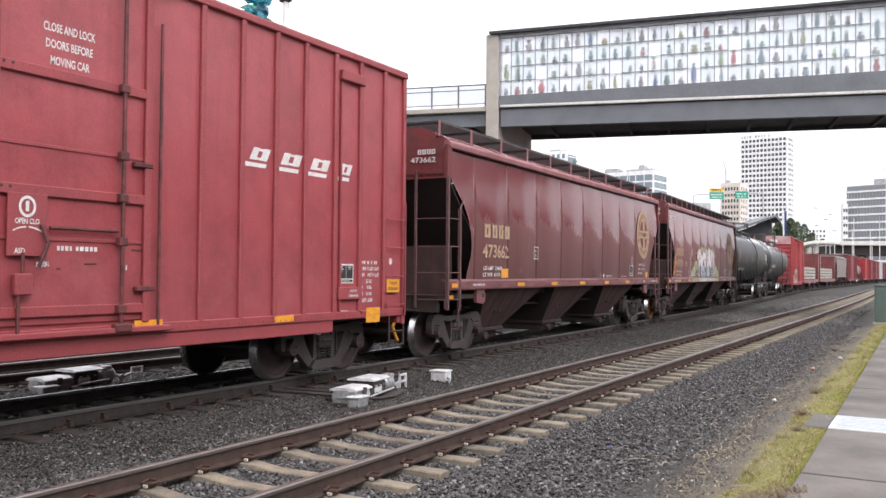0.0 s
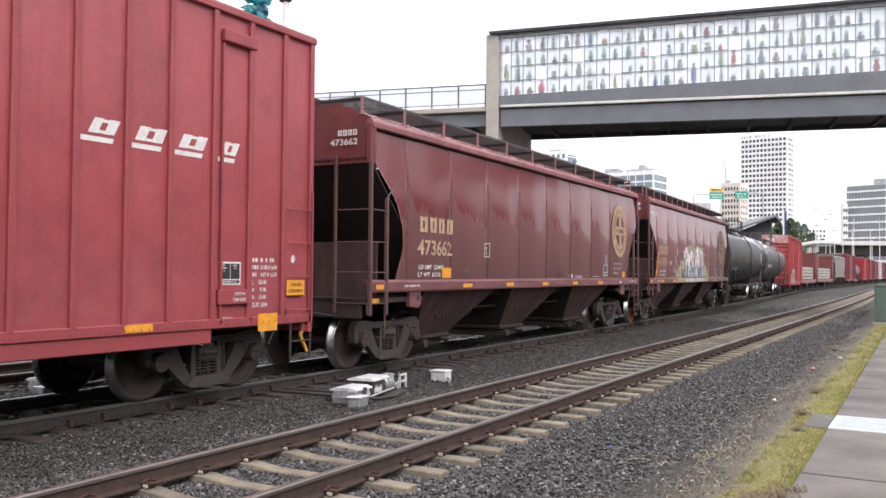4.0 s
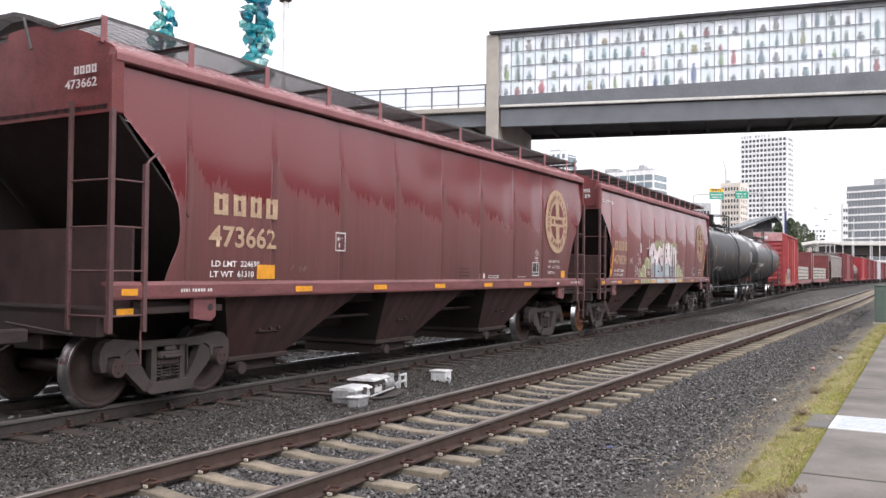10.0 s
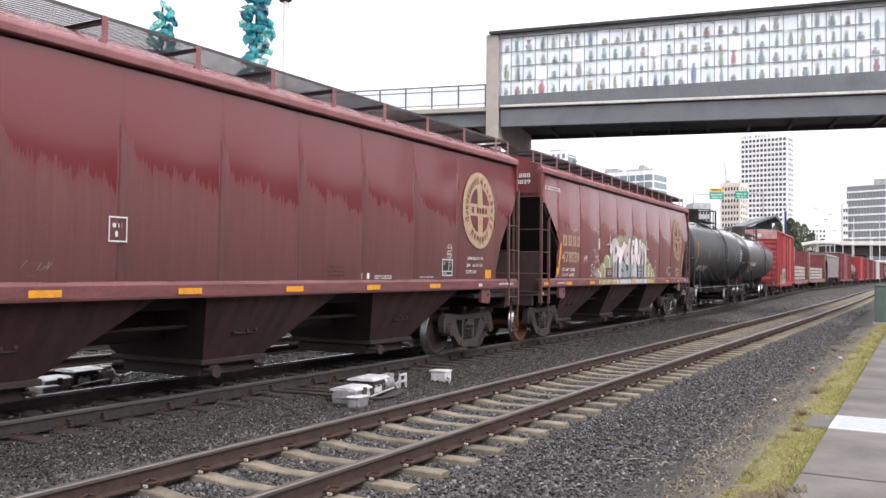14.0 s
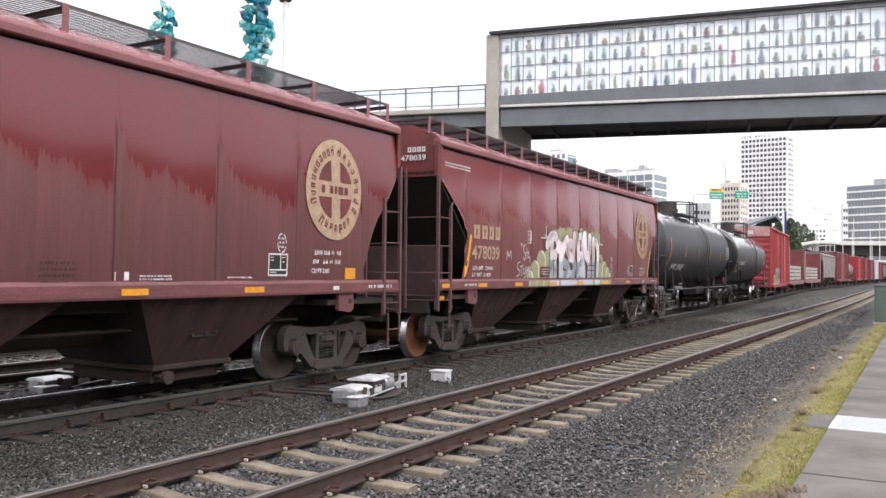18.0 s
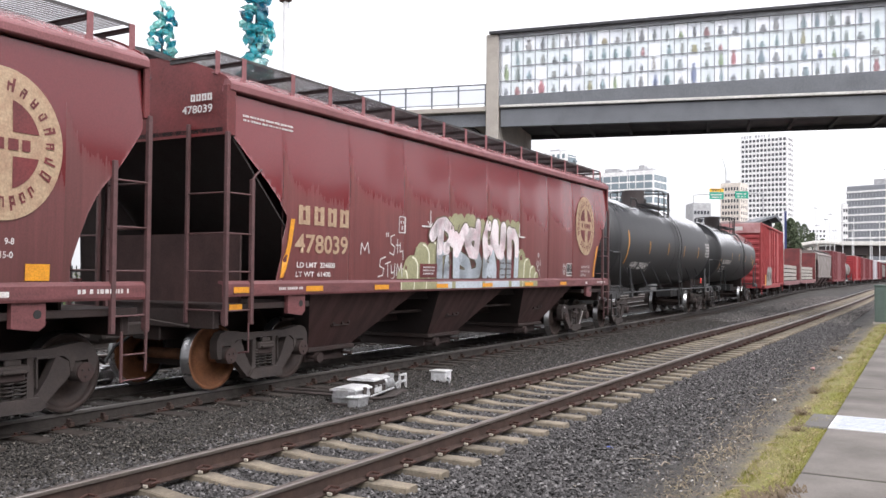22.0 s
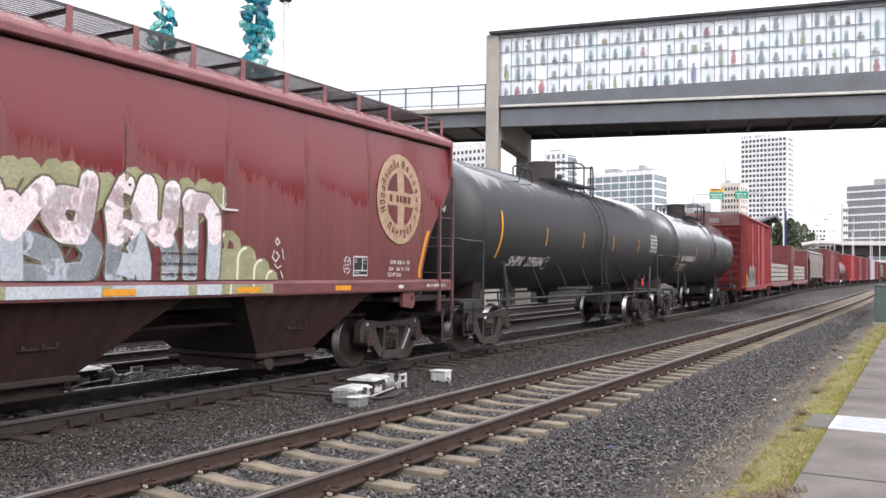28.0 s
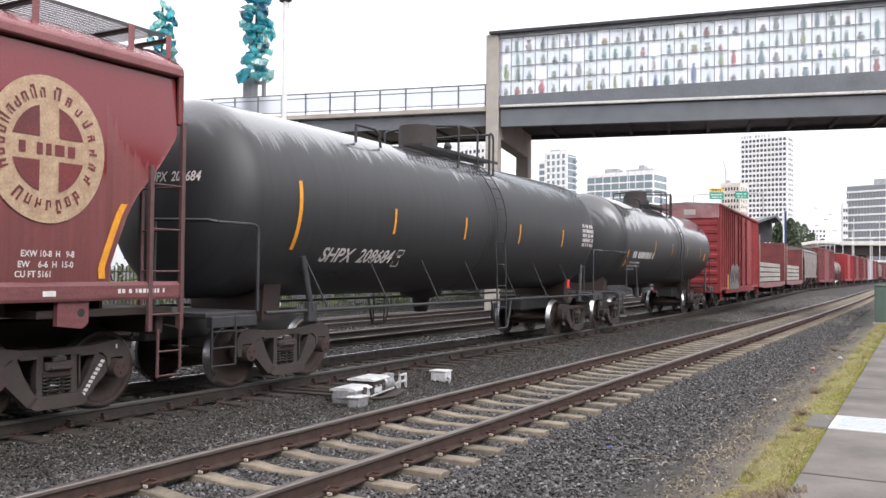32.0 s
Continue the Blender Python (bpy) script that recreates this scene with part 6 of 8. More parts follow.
        part("side_sill", Shape().prism([(x, 1.37), (x + sg * 0.05, 1.37), (x + sg * 0.06, 1.40), (x + sg * 0.06, 1.54), (x + sg * 0.02, 1.585), (x - sg * 0.08, 1.585), (x - sg * 0.08, 1.55), (x, 1.53)], 'y', -h, h), HOP_SILL if detail else trim, car)
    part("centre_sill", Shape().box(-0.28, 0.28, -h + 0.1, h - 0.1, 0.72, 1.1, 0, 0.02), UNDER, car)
    # three discharge bays with their gates; near slopes and ridges between coloured as shade
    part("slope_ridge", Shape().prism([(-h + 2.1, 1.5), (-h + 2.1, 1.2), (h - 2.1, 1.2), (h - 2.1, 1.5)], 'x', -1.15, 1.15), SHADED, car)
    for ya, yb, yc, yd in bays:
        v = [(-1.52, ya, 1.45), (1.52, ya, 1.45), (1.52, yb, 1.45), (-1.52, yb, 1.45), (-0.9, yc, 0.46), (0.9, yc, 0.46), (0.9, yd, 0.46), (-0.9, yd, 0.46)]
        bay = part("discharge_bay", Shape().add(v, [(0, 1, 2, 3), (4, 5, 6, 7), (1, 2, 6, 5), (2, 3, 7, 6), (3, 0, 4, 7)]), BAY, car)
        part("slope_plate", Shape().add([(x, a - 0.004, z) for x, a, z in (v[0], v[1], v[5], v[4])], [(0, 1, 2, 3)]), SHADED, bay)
        ym = (yc + yd) / 2
        g = Shape().box(-0.95, 0.95, yc - 0.05, yd + 0.05, 0.38, 0.46, 0, 0.015).box(-0.8, 0.8, yc + 0.05, yd - 0.05, 0.2, 0.38, 0, 0.02)
        g.tube((-1.05, yc + 0.1, 0.3), (1.05, yc + 0.1, 0.3), 0.035, 8).tube((1.0, yc + 0.1, 0.3), (1.08, yc + 0.1, 0.3), 0.09, 10)
        g.tube((-1.0, yd - 0.1, 0.3), (1.0, yd - 0.1, 0.3), 0.03, 8)
        for q in (-0.25, 0.0, 0.18):
            g.tube((1.1, ym + q, 0.86 + 0.05 * q), (1.17, ym + q, 0.86 + 0.05 * q), 0.03, 7)
        g.box(1.1, 1.14, ym - 0.3, ym + 0.22, 0.81, 0.835)
        part("gate", g, UNDER, car)
    part("brake_pipe", Shape().tube((0.9, -h + 2, 0.95), (0.9, h - 2, 0.95), 0.03, 6), UNDER, car)
    # running boards of upright grating bars, on flat posts
    posts = posts or [-h + 0.06] + [-h + 1.45 + (L - 2.2) * i / 9 for i in range(10)] + [h - 0.1]
    for sg in (1, -1):
        g = Shape()
        x0, x1, z = sg * 0.46, sg * 1.36, 4.735
        a, b = min(x0, x1), max(x0, x1)
        for e in (a, b - 0.012):
            g.box(e, e + 0.012, -h + 0.05, h - 0.12, z - 0.04, z)
        n = int((L - 0.2) / (0.046 if detail and sg > 0 else 0.2))
        for i in range(n):
            y = -h + 0.06 + (L - 0.2) * i / n
            g.box(a, b, y, y + 0.025, z - 0.01, z - 0.006)
        part("running_board", g, GRATE, car, "dark steel grating walkway")
        for y in posts:
            part("board_post", Shape().box(min(x1, x1 + sg * 0.012), max(x1, x1 + sg * 0.012), y - 0.045, y + 0.045, rise(1.36) - 0.02, z, 0, 0.003).box(min(x1, x1 - sg * 0.06), max(x1, x1 - sg * 0.06), y - 0.045, y + 0.045, rise(1.36) - 0.005, rise(1.36) + 0.02), trim, car)
            part("board_bracket", Shape().box(a, b, y - 0.006, y + 0.006, z - 0.1, z - 0.04).box(a, b, y - 0.03, y + 0.03, z - 0.046, z - 0.04), GRATE, car)
    # arched end crosswalk over the roof at the leading end
    g = Shape()
    arch = [(0.46, 4.74), (0.2, 4.83), (-0.1, 4.95), (-0.3, 5.0), (-0.6, 5.0), (-0.9, 4.9), (-1.36, 4.74)]
    for (xa, za), (xb, zb) in zip(arch, arch[1:]):
        for ya in (-h + 0.03, -h + 0.42):
            g.add([(xa, ya, za), (xb, ya, zb), (xb, ya, zb - 0.05), (xa, ya, za - 0.05)], [(0, 1, 2, 3)])
        for k in range(5):
            u = k / 5
            x, z = xa + (xb - xa) * u, za + (zb - za) * u
            g.box(x - 0.006, x + 0.006, -h + 0.03, -h + 0.42, z - 0.035, z)
    # added dark plate, stands for the shade under the arch
    part("trough_end", Shape().prism([(x, z - 0.06) for x, z in arch] + [(-1.36, 4.35), (0.46, 4.55)], 'y', -h + 0.2, -h + 0.23), SHADED, car)
    tagged(part("crosswalk", g, GRATE, car, "arched steel grating crosswalk"), kind="stuff")
    for p, q in (((-0.1, -h + 0.03, 4.9), (0.15, -h - 0.03, 4.45)), ((-0.9, -h + 0.03, 4.85), (-0.9, -h + 0.03, 4.5))):
        part("crosswalk_brace", Shape().tube(p, q, 0.018, 6), GRATE, car)
    for i in range(8):
        y = -h + 1.6 + (L - 3.2) * i / 7
        part("hatch_cover", Shape().box(-0.38, 0.38, y - 0.85, y + 0.85, 4.62, 4.8, 0, 0.05), trim, car)
    knee = near_cut == "knee"
    add_trucks(car, (-h + 1.42, h - (1.38 if knee else 1.42)), detail, rusty, 0.815 if knee else 0.889, knee)
    # amber reflectors on the sill
    if detail:
        def sill(y, z, lift=0.004):
            return Vector((1.615 + lift, y, z))
        for y, w in marks:
            part("reflector", flat(Shape(), [(y, 1.42), (y + w, 1.42), (y + w, 1.5), (y, 1.5)], lambda a, b: sill(a, b, 0.014)), YELLOW, car, "amber reflector strip")
        part("reflector", Shape().box(1.5, 1.506, -h + 0.2, -h + 0.45, 1.185, 1.26), YELLOW, car, "amber reflector on the end platform")
        part("white_label", flat(Shape(), [(h - 1.98, 1.43), (h - 1.82, 1.43), (h - 1.82, 1.49), (h - 1.98, 1.49)], sill), WHITE, car)
        s = Shape()
        bars(s, -h + 1.1, 1.45, 0.55, 0.04, sill, 0, 3)
        bars(s, h - 1.0, 1.45, 0.7, 0.05, sill, 0, 5)
        tagged(part("stencil_line", s, WHITE, car), kind="stuff")
    return car, surf


def plain_marks(car, spots, z, high, surface, mat, slant=0.0, underline=False, label=""):
    """The railroad's trade mark as plain blocks: one per spot (start, width), leaning by slant, with a bar below where it has one."""
    for y, w in spots:
        s = Shape()
        zs = span(z, z + high, max(2, int(high / 0.1)) + 1)
        for lo, hi in ((0.0, 0.36), (0.6, 1.0)):
            for p, q in zip(zs, zs[1:]):
                a, b = slant * (p - z), slant * (q - z)
                flat(s, [(y + w * lo + a, p), (y + w * hi + a, p), (y + w * hi + b, q), (y + w * lo + b, q)], surface)
        for p in (z + 0.02 * high, z + 0.74 * high):
            a = slant * (p - z)
            flat(s, [(y + w * 0.36 + a, p), (y + w * 0.6 + a, p), (y + w * 0.6 + a + slant * 0.2 * high, p + 0.2 * high), (y + w * 0.36 + a + slant * 0.2 * high, p + 0.2 * high)], surface)
        if underline:
            flat(s, [(y - 0.12, z - 0.1), (y + w - 0.02, z - 0.1), (y + w, z - 0.04), (y - 0.1, z - 0.04)], surface)
        part("trade_mark", s, mat, car, label)


def emblem(car, yc, zc, R, surf):
    """Round emblem: cream disc, four dark quadrants round a cross, and a ring of marks for its lettering."""
    def up(q, r, lift):
        return surf(yc + q, zc + r, lift)
    d = Shape()
    rings = span(0.0, R, 9)
    n = 48
    d.v = [tuple(up(0, 0, 0.016))]
    for r in rings[1:]:
        d.v += [tuple(up(r * 0.91 * math.cos(math.tau * i / n), r * math.sin(math.tau * i / n), 0.016)) for i in range(n)]
    d.f = [(0, 1 + i, 1 + (i + 1) % n) for i in range(n)]
    for j in range(7):
        d.f += [(1 + j * n + i, 1 + j * n + (i + 1) % n, 1 + (j + 1) * n + (i + 1) % n, 1 + (j + 1) * n + i) for i in range(n)]
    d.s, d.smooth = [0] * len(d.f), [True] * len(d.f)
    part("emblem", d, CREAM, car, "round cream emblem with a cross and illegible ring")
    k = Shape()
    arm, ri = 0.16 * R, 0.6 * R
    for a0 in range(4):
        b0 = a0 * math.pi / 2
        e = math.asin(arm / ri)
        pts = [(ri * math.cos(b0 + w) * 0.93, ri * math.sin(b0 + w)) for w in span(e, math.pi / 2 - e, 9)]
        q = (arm * (math.cos(b0) - math.sin(b0)) * 0.93, arm * (math.sin(b0) + math.cos(b0)) * 1.0)
        k.add([up(*q, 0.024)] + [up(*p, 0.024) for p in pts], [(0, i, i + 1) for i in range(1, 9)])
    rnd = random.Random(int(yc * 10))
    def mark(w, dw, r0, r1):
        def piece(a0, a1, p, q):
            k.add([up(r * math.cos(a) * 0.93, r * math.sin(a), 0.024) for r, a in ((p, a0), (p, a1), (q, a1), (q, a0))], [(0, 1, 2, 3)])
        piece(w - dw, w - dw * 0.35, r0, r1)
        piece(w + dw * 0.4, w + dw * 0.9, r0, r1 if rnd.random() < 0.5 else r0 + 0.7 * (r1 - r0))
        for u in rnd.sample((0.0, 0.42, 0.8), rnd.choice((1, 2))):
            piece(w - dw * 0.4, w + dw * 0.5, r0 + u * (r1 - r0), r0 + (u + 0.2) * (r1 - r0))
    for lo, hi, m in ((200, 98, 10), (80, -28, 8), (232, 308, 7)):
        for i in range(m):
            w = math.radians(lo + (hi - lo) * i / (m - 1))
            first = i == 0
            mark(w, 0.075 if first else 0.06, 0.69 * R, (0.88 if first or rnd.random() < 0.3 else 0.83) * R)
    bars(k, yc - 0.45 * R, zc - 0.08 * R, 0.9 * R, 0.15 * R, lambda a, b: surf(a, b, 0.026), 0, 8)
    part("emblem_pattern", k, PAINT_HOP_END, car)


def dress_hopper(car, surf, L, number, second):
    """Lettering, emblem, plates and stencils of the two mineral-red hoppers."""
    h = L / 2
    base = -h + (1.67 if not second else 1.56)
    z0 = 2.47 if not second else 2.43
    plain_marks(car, [(base, 0.26), (base + 0.36, 0.25), (base + 0.71, 0.24), (base + 1.05, 0.25)], z0, 0.29, surf, CREAM, label="cream block of the trade mark")
    words(str(number), base - 0.07, z0 - 0.42, 0.39, surf, car, CREAM, "car_number", fit=1.36, label="cream car number")
    ends = lambda a, b: Vector((a, -h + 0.02, b))
    plain_marks(car, [(0.9, 0.085), (1.005, 0.085), (1.11, 0.085), (1.215, 0.085)], 4.06, 0.1, ends, WHITE, label="white block of the trade mark on the end sheet")
    words(str(number), 0.74, 3.9, 0.15, ends, car, WHITE, "car_number", fit=0.57, label="white car number on the end sheet")
    words("LD LMT  224690" if not second else "LD LMT  224600", base - 0.02, 1.78, 0.11, surf, car, WHITE, "stencil", fit=0.95)
    words("LT WT  61310" if not second else "LT WT  61400", base - 0.04, 1.64, 0.11, surf, car, WHITE, "stencil", fit=0.85)
    emblem(car, h - 1.93, 3.02, 0.8, surf)
    tx = h - (2.42 if not second else 2.23)
    words("EXW 10-8  H   9-8", tx, 1.98 if not second else 1.86, 0.095, surf, car, WHITE, "stencil", fit=0.66)
    words("EW    6-6  H  15-0", tx - 0.03, 1.84 if not second else 1.745, 0.095, surf, car, WHITE, "stencil", fit=0.68)
    words("CU FT 5161", tx - 0.06, 1.70 if not second else 1.64, 0.095, surf, car, WHITE, "stencil", fit=0.42)

    def rim(y, z, w, g, t=0.018, lift=0.016):
        r = Shape()
        for a, b, c, e in ((y, z, w, t), (y, z + g - t, w, t), (y, z, t, g), (y + w - t, z, t, g)):
            flat(r, [(a, b), (a + c, b), (a + c, b + e), (a, b + e)], lambda p, q: surf(p, q, lift))
        return r
    mz = 2.05 if not second else 2.42
    m = rim(-h + 4.38, mz, 0.27, 0.3)
    bars(m, -h + 4.44, mz + 0.17, 0.15, 0.05, surf, 0, 2)
    bars(m, -h + 4.48, mz + 0.06, 0.07, 0.07, surf, 0, 3)
    part("plate_mark", m, WHITE, car, "small white outlined mark")
    cy = h - (3.5 if not second else 3.32)
    p = part("consolidated_stencil", rim(cy, 1.65, 0.45, 0.33, 0.024), WHITE, car, "white outlined black data panel")
    bk = Shape()
    for a, b, w, g in ((0.03, 0.1, 0.24, 0.2), (0.29, 0.1, 0.13, 0.2), (0.03, 0.03, 0.39, 0.05)):
        flat(bk, [(cy + a, 1.65 + b), (cy + a + w, 1.65 + b), (cy + a + w, 1.65 + b + g), (cy + a, 1.65 + b + g)], lambda q, r: surf(q, r, 0.012))
    part("panel", bk, BLACK, p)
    fr = Shape()
    for a, b, w, g in ((0.27, 0.09, 0.02, 0.22), (0.03, 0.08, 0.39, 0.02)):
        flat(fr, [(cy + a, 1.65 + b), (cy + a + w, 1.65 + b), (cy + a + w, 1.65 + b + g), (cy + a, 1.65 + b + g)], lambda q, r: surf(q, r, 0.016))
    for a, b, w in ((0.05, 0.26, 0.08), (0.05, 0.22, 0.07), (0.31, 0.26, 0.08), (0.33, 0.2, 0.04), (0.05, 0.045, 0.15)):
        bars(fr, cy + a, 1.65 + b, w, 0.02, lambda q, r: surf(q, r, 0.016), 0, int(a * 90 + b * 70))
    part("panel_lettering", fr, WHITE, p)
    c = Shape()
    n = 16
    ry, rz = (h - 3.19, 2.135) if not second else (h - 3.49, 1.828)
    for i in range(n):
        if i % 4 == 3:
            continue
        a0, a1 = math.tau * i / n, math.tau * (i + 1) / n
        flat(c, [(ry + r * 0.85 * math.cos(a), rz + r * 1.15 * math.sin(a)) for r, a in ((0.13, a0), (0.13, a1), (0.11, a1), (0.11, a0))], surf)
    for k in range(3):
        bars(c, ry - 0.06, rz + 0.05 - 0.06 * k, 0.11, 0.03, surf, 0, 1 + k)
    part("round_mark", c, WHITE, car, "white dashed round mark")
    if not second:
        part("reflector", flat(Shape(), [(-h + 2.55, 1.61), (-h + 2.95, 1.61), (-h + 2.95, 1.81), (-h + 2.55, 1.81)], surf), YELLOW, car, "square amber reflector patch")
        part("reflector", flat(Shape(), [(h - 1.62, 1.6), (h - 1.32, 1.6), (h - 1.32, 1.78), (h - 1.62, 1.78)], surf), YELLOW, car, "square amber reflector patch")
        m = Shape()
        for a, b, w, seed in ((2.05, 1.64, 0.5, 4), (2.05, 1.60, 0.5, 6), (3.55, 1.62, 0.45, 7)):
            bars(m, a, b, w, 0.022, surf, 0, seed)
        tagged(part("stencil_line", m, WHITE, car), kind="stuff")
        part("white_label", flat(Shape(), [(1.72, 1.6), (1.9, 1.6), (1.9, 1.7), (1.72, 1.7)], surf), WHITE, car)
        m = Shape()
        for b in (1.64, 1.71, 1.78):
            bars(m, 0.7, b, 0.45, 0.03, surf, 0, int(b * 100))
        part("faded_label", m, CLIP, car)
        scr = Shape()
        rnd = random.Random(4)
        for yc, zc in ((-h + 2.3, 1.68), (-h + 3.45, 1.72)):
            for k in range(9):
                a = (yc + rnd.uniform(-0.18, 0.18), zc + rnd.uniform(-0.1, 0.1))
                w = rnd.uniform(0, 3.1)
                dy, dz = 0.09 * math.cos(w), 0.09 * math.sin(w)
                flat(scr, [a, (a[0] + dy, a[1] + dz), (a[0] + dy + 0.012, a[1] + dz), (a[0] + 0.012, a[1])], surf)
        part("scrawl", scr, SILL_GREY, car, "pale scribbled paint marks")
    else:
        bar_l = Shape()
        zz = span(1.62, 2.5, 8)
        for a, b in zip(zz, zz[1:]):
            ya, yb = -h + hopper_cut(a, "knee") + 0.08, -h + hopper_cut(b, "knee") + 0.08
            flat(bar_l, [(ya, a), (ya + 0.09, a), (yb + 0.09, b), (yb, b)], surf)
        part("reflector", bar_l, YELLOW, car, "yellow safety stripe along the end of the side")
        bar_r = Shape()
        for a, b in zip(zz, zz[1:]):
            ya, yb = h - hopper_cut(a, "far") - 0.17, h - hopper_cut(b, "far") - 0.17
            flat(bar_r, [(ya, a), (ya + 0.09, a), (yb + 0.09, b), (yb, b)], surf)
        part("reflector", bar_r, YELLOW, car, "yellow safety stripe along the end of the side")
        m = Shape()
        bars(m, -h + 0.35, 3.86, 1.1, 0.03, surf, 0, 4)
        bars(m, -h + 0.35, 3.8, 1.1, 0.03, surf, 0, 5)
        tagged(part("stencil_line", m, WHITE, car), kind="stuff")
        graffiti(car, surf, h)


def graffiti(car, surf, h):
    """Sprayed mural: interlocked bubble strokes, pinkish white above and silver-blue below, between olive mounds; no readable word."""
    oliv = worn("olive_spray", (0.3, 0.29, 0.16), (0.42, 0.4, 0.26), 0.6, 0, 2.5, 0.7, 30, 0.02)
    pale = node_mat("pale_yellow_spray", (0.72, 0.7, 0.55), 0.6)[0]
    pink = worn("pink_white_spray", (0.86, 0.79, 0.8), (0.8, 0.5, 0.56), 0.55, 0, 3.4, 0.5, 30, 0.02)
    blue = worn("silver_blue_spray", (0.45, 0.49, 0.54), (0.6, 0.64, 0.68), 0.5, 0, 2, 0.7, 30, 0.02)
    dark = worn("dark_spray", (0.1, 0.075, 0.06), (0.22, 0.2, 0.13), 0.6, 0, 6, 0.9, 30, 0.02)

    def up(l):
        return lambda a, b: surf(a, b, l)

    def blob(s, cy, cz, ry, rz, l, n=14):
        pts = [(cy + ry * math.cos(math.tau * i / n), max(cz + rz * math.sin(math.tau * i / n), 1.6)) for i in range(n)]
        s.add([up(l)(cy, max(cz, 1.6))] + [up(l)(*p) for p in pts], [(0, 1 + i, 1 + (i + 1) % n) for i in range(n)])

    def stroke(s, pts, w, l):
        for (a, b), (c, d) in zip(pts, pts[1:]):
            dy, dz = c - a, d - b
            q = math.hypot(dy, dz)
            ny, nz = -dz / q * w, dy / q * w
            s.add([up(l)(p, max(r, 1.6)) for p, r in ((a + ny, b + nz), (c + ny, d + nz), (c - ny, d - nz), (a - ny, b - nz))], [(0, 1, 2, 3)])
        for a, b in pts:
            blob(s, a, b, w, w, l, 10)

    def fine(pts, step=0.07):
        out = []
        for (a, b), (c, d) in zip(pts, pts[1:]):
            k = max(1, int(math.hypot(c - a, d - b) / step))
            out += [(a + (c - a) * i / k, b + (d - b) * i / k) for i in range(k)]
        return out + [pts[-1]]
    o, st, dk, bl, pk, ln = Shape(), Shape(), Shape(), Shape(), Shape(), Shape()
    # olive mounds that step down to both sides, each with a pale edge, and ragged olive behind the strokes
    for cy, top, w in ((-3.4, 1.72, 0.2), (-3.1, 1.92, 0.24), (-2.75, 2.15, 0.28), (-2.35, 2.2, 0.28), (-2.0, 2.1, 0.25), (1.75, 2.15, 0.26), (2.1, 1.98, 0.2), (2.4, 1.82, 0.18), (2.62, 1.68, 0.14)):
        stroke(o, [(cy, 1.6), (cy, top - w * 0.5)], w, 0.015)
        side = -1 if cy > 0 else 1
        edge = [(cy + side * w * 0.8 * math.cos(a), top - w * 0.5 + w * 0.8 * math.sin(a)) for a in span(0.0, 1.5, 5)]
        stroke(st, [(cy + side * w * 0.8, 1.6)] + edge, 0.02, 0.019)
    rnd = random.Random(5)
    for k in range(34):
        y = -1.75 + 0.1 * k
        blob(o, y, 2.5 + 0.3 * rnd.random() - 0.05 * abs(y), 0.17, 0.2, 0.015, 9)
    runs = [[(-2.42, 2.42), (-2.2, 2.62), (-1.9, 2.68), (-1.66, 2.56), (-1.6, 2.36), (-1.78, 2.2), (-2.0, 2.17)], [(-2.08, 2.58), (-2.12, 2.1), (-2.1, 1.62)], [(-1.45, 2.42), (-1.42, 2.0), (-1.4, 1.62)],
            [(-1.38, 2.2), (-1.2, 2.45), (-1.06, 2.6)], [(-1.4, 1.66), (-0.98, 1.64)], [(-1.3, 2.02), (-1.0, 1.92), (-0.9, 1.72)], [(-0.5, 2.72), (-0.56, 2.3), (-0.62, 2.12)],
            [(-0.62, 2.5), (-0.86, 2.52), (-0.98, 2.32), (-0.84, 2.14), (-0.6, 2.12), (-0.42, 1.92), (-0.5, 1.7), (-0.8, 1.66)], [(0.02, 2.74), (-0.16, 2.42), (-0.1, 2.12), (0.08, 2.2), (0.22, 2.45), (0.33, 2.76)],
            [(-0.1, 2.2), (-0.12, 1.64)], [(0.36, 2.7), (0.36, 2.3), (0.52, 2.14), (0.68, 2.3), (0.72, 2.72)], [(0.2, 2.1), (0.34, 1.64)], [(0.6, 2.2), (0.72, 1.9), (0.7, 1.64)], [(1.02, 2.64), (1.04, 2.2), (1.04, 1.64)],
            [(1.0, 2.6), (1.3, 2.6), (1.46, 2.44), (1.48, 2.1), (1.46, 1.64)], [(-1.8, 1.64), (-1.76, 1.95)], [(0.05, 1.64), (0.12, 1.9)]]
    for r in runs:
        low = fine(r)
        stroke(dk, low, 0.158, 0.0235)
        for a, b in zip(low, low[1:]):
            stroke(pk if a[1] > 2.16 + 0.06 * math.sin(a[0] * 9) else bl, [a, b], 0.128, 0.026 if a[1] < 2.2 else 0.0275)
    for k in range(30):
        a, b = -2.0 + k * 0.118, 1.65 + 0.85 * rnd.random()
        stroke(ln, [(a, b), (a + 0.1, b + 0.2)], 0.016, 0.022)
    # the paint runs on over the sill
    on_sill = lambda a, b: Vector((1.622, a, b))
    for k in range(42):
        y = -3.55 + 0.147 * k
        mat = o if y < -2.3 or y > 1.55 or k % 9 == 4 else bl
        flat(mat, [(y, 1.405), (y + 0.147, 1.405), (y + 0.147, 1.54), (y, 1.54)], on_sill)
        if (y < -2.3 or y > 1.5) and k % 3 == 0:
            flat(st, [(y, 1.405), (y + 0.03, 1.405), (y + 0.05, 1.54), (y + 0.02, 1.54)], lambda a, b: Vector((1.6245, a, b)))
    tagged(part("spray_background", o, oliv, car, "olive spray-painted mounds"), kind="stuff")
    tagged(part("spray_edging", st, pale, car), kind="stuff")
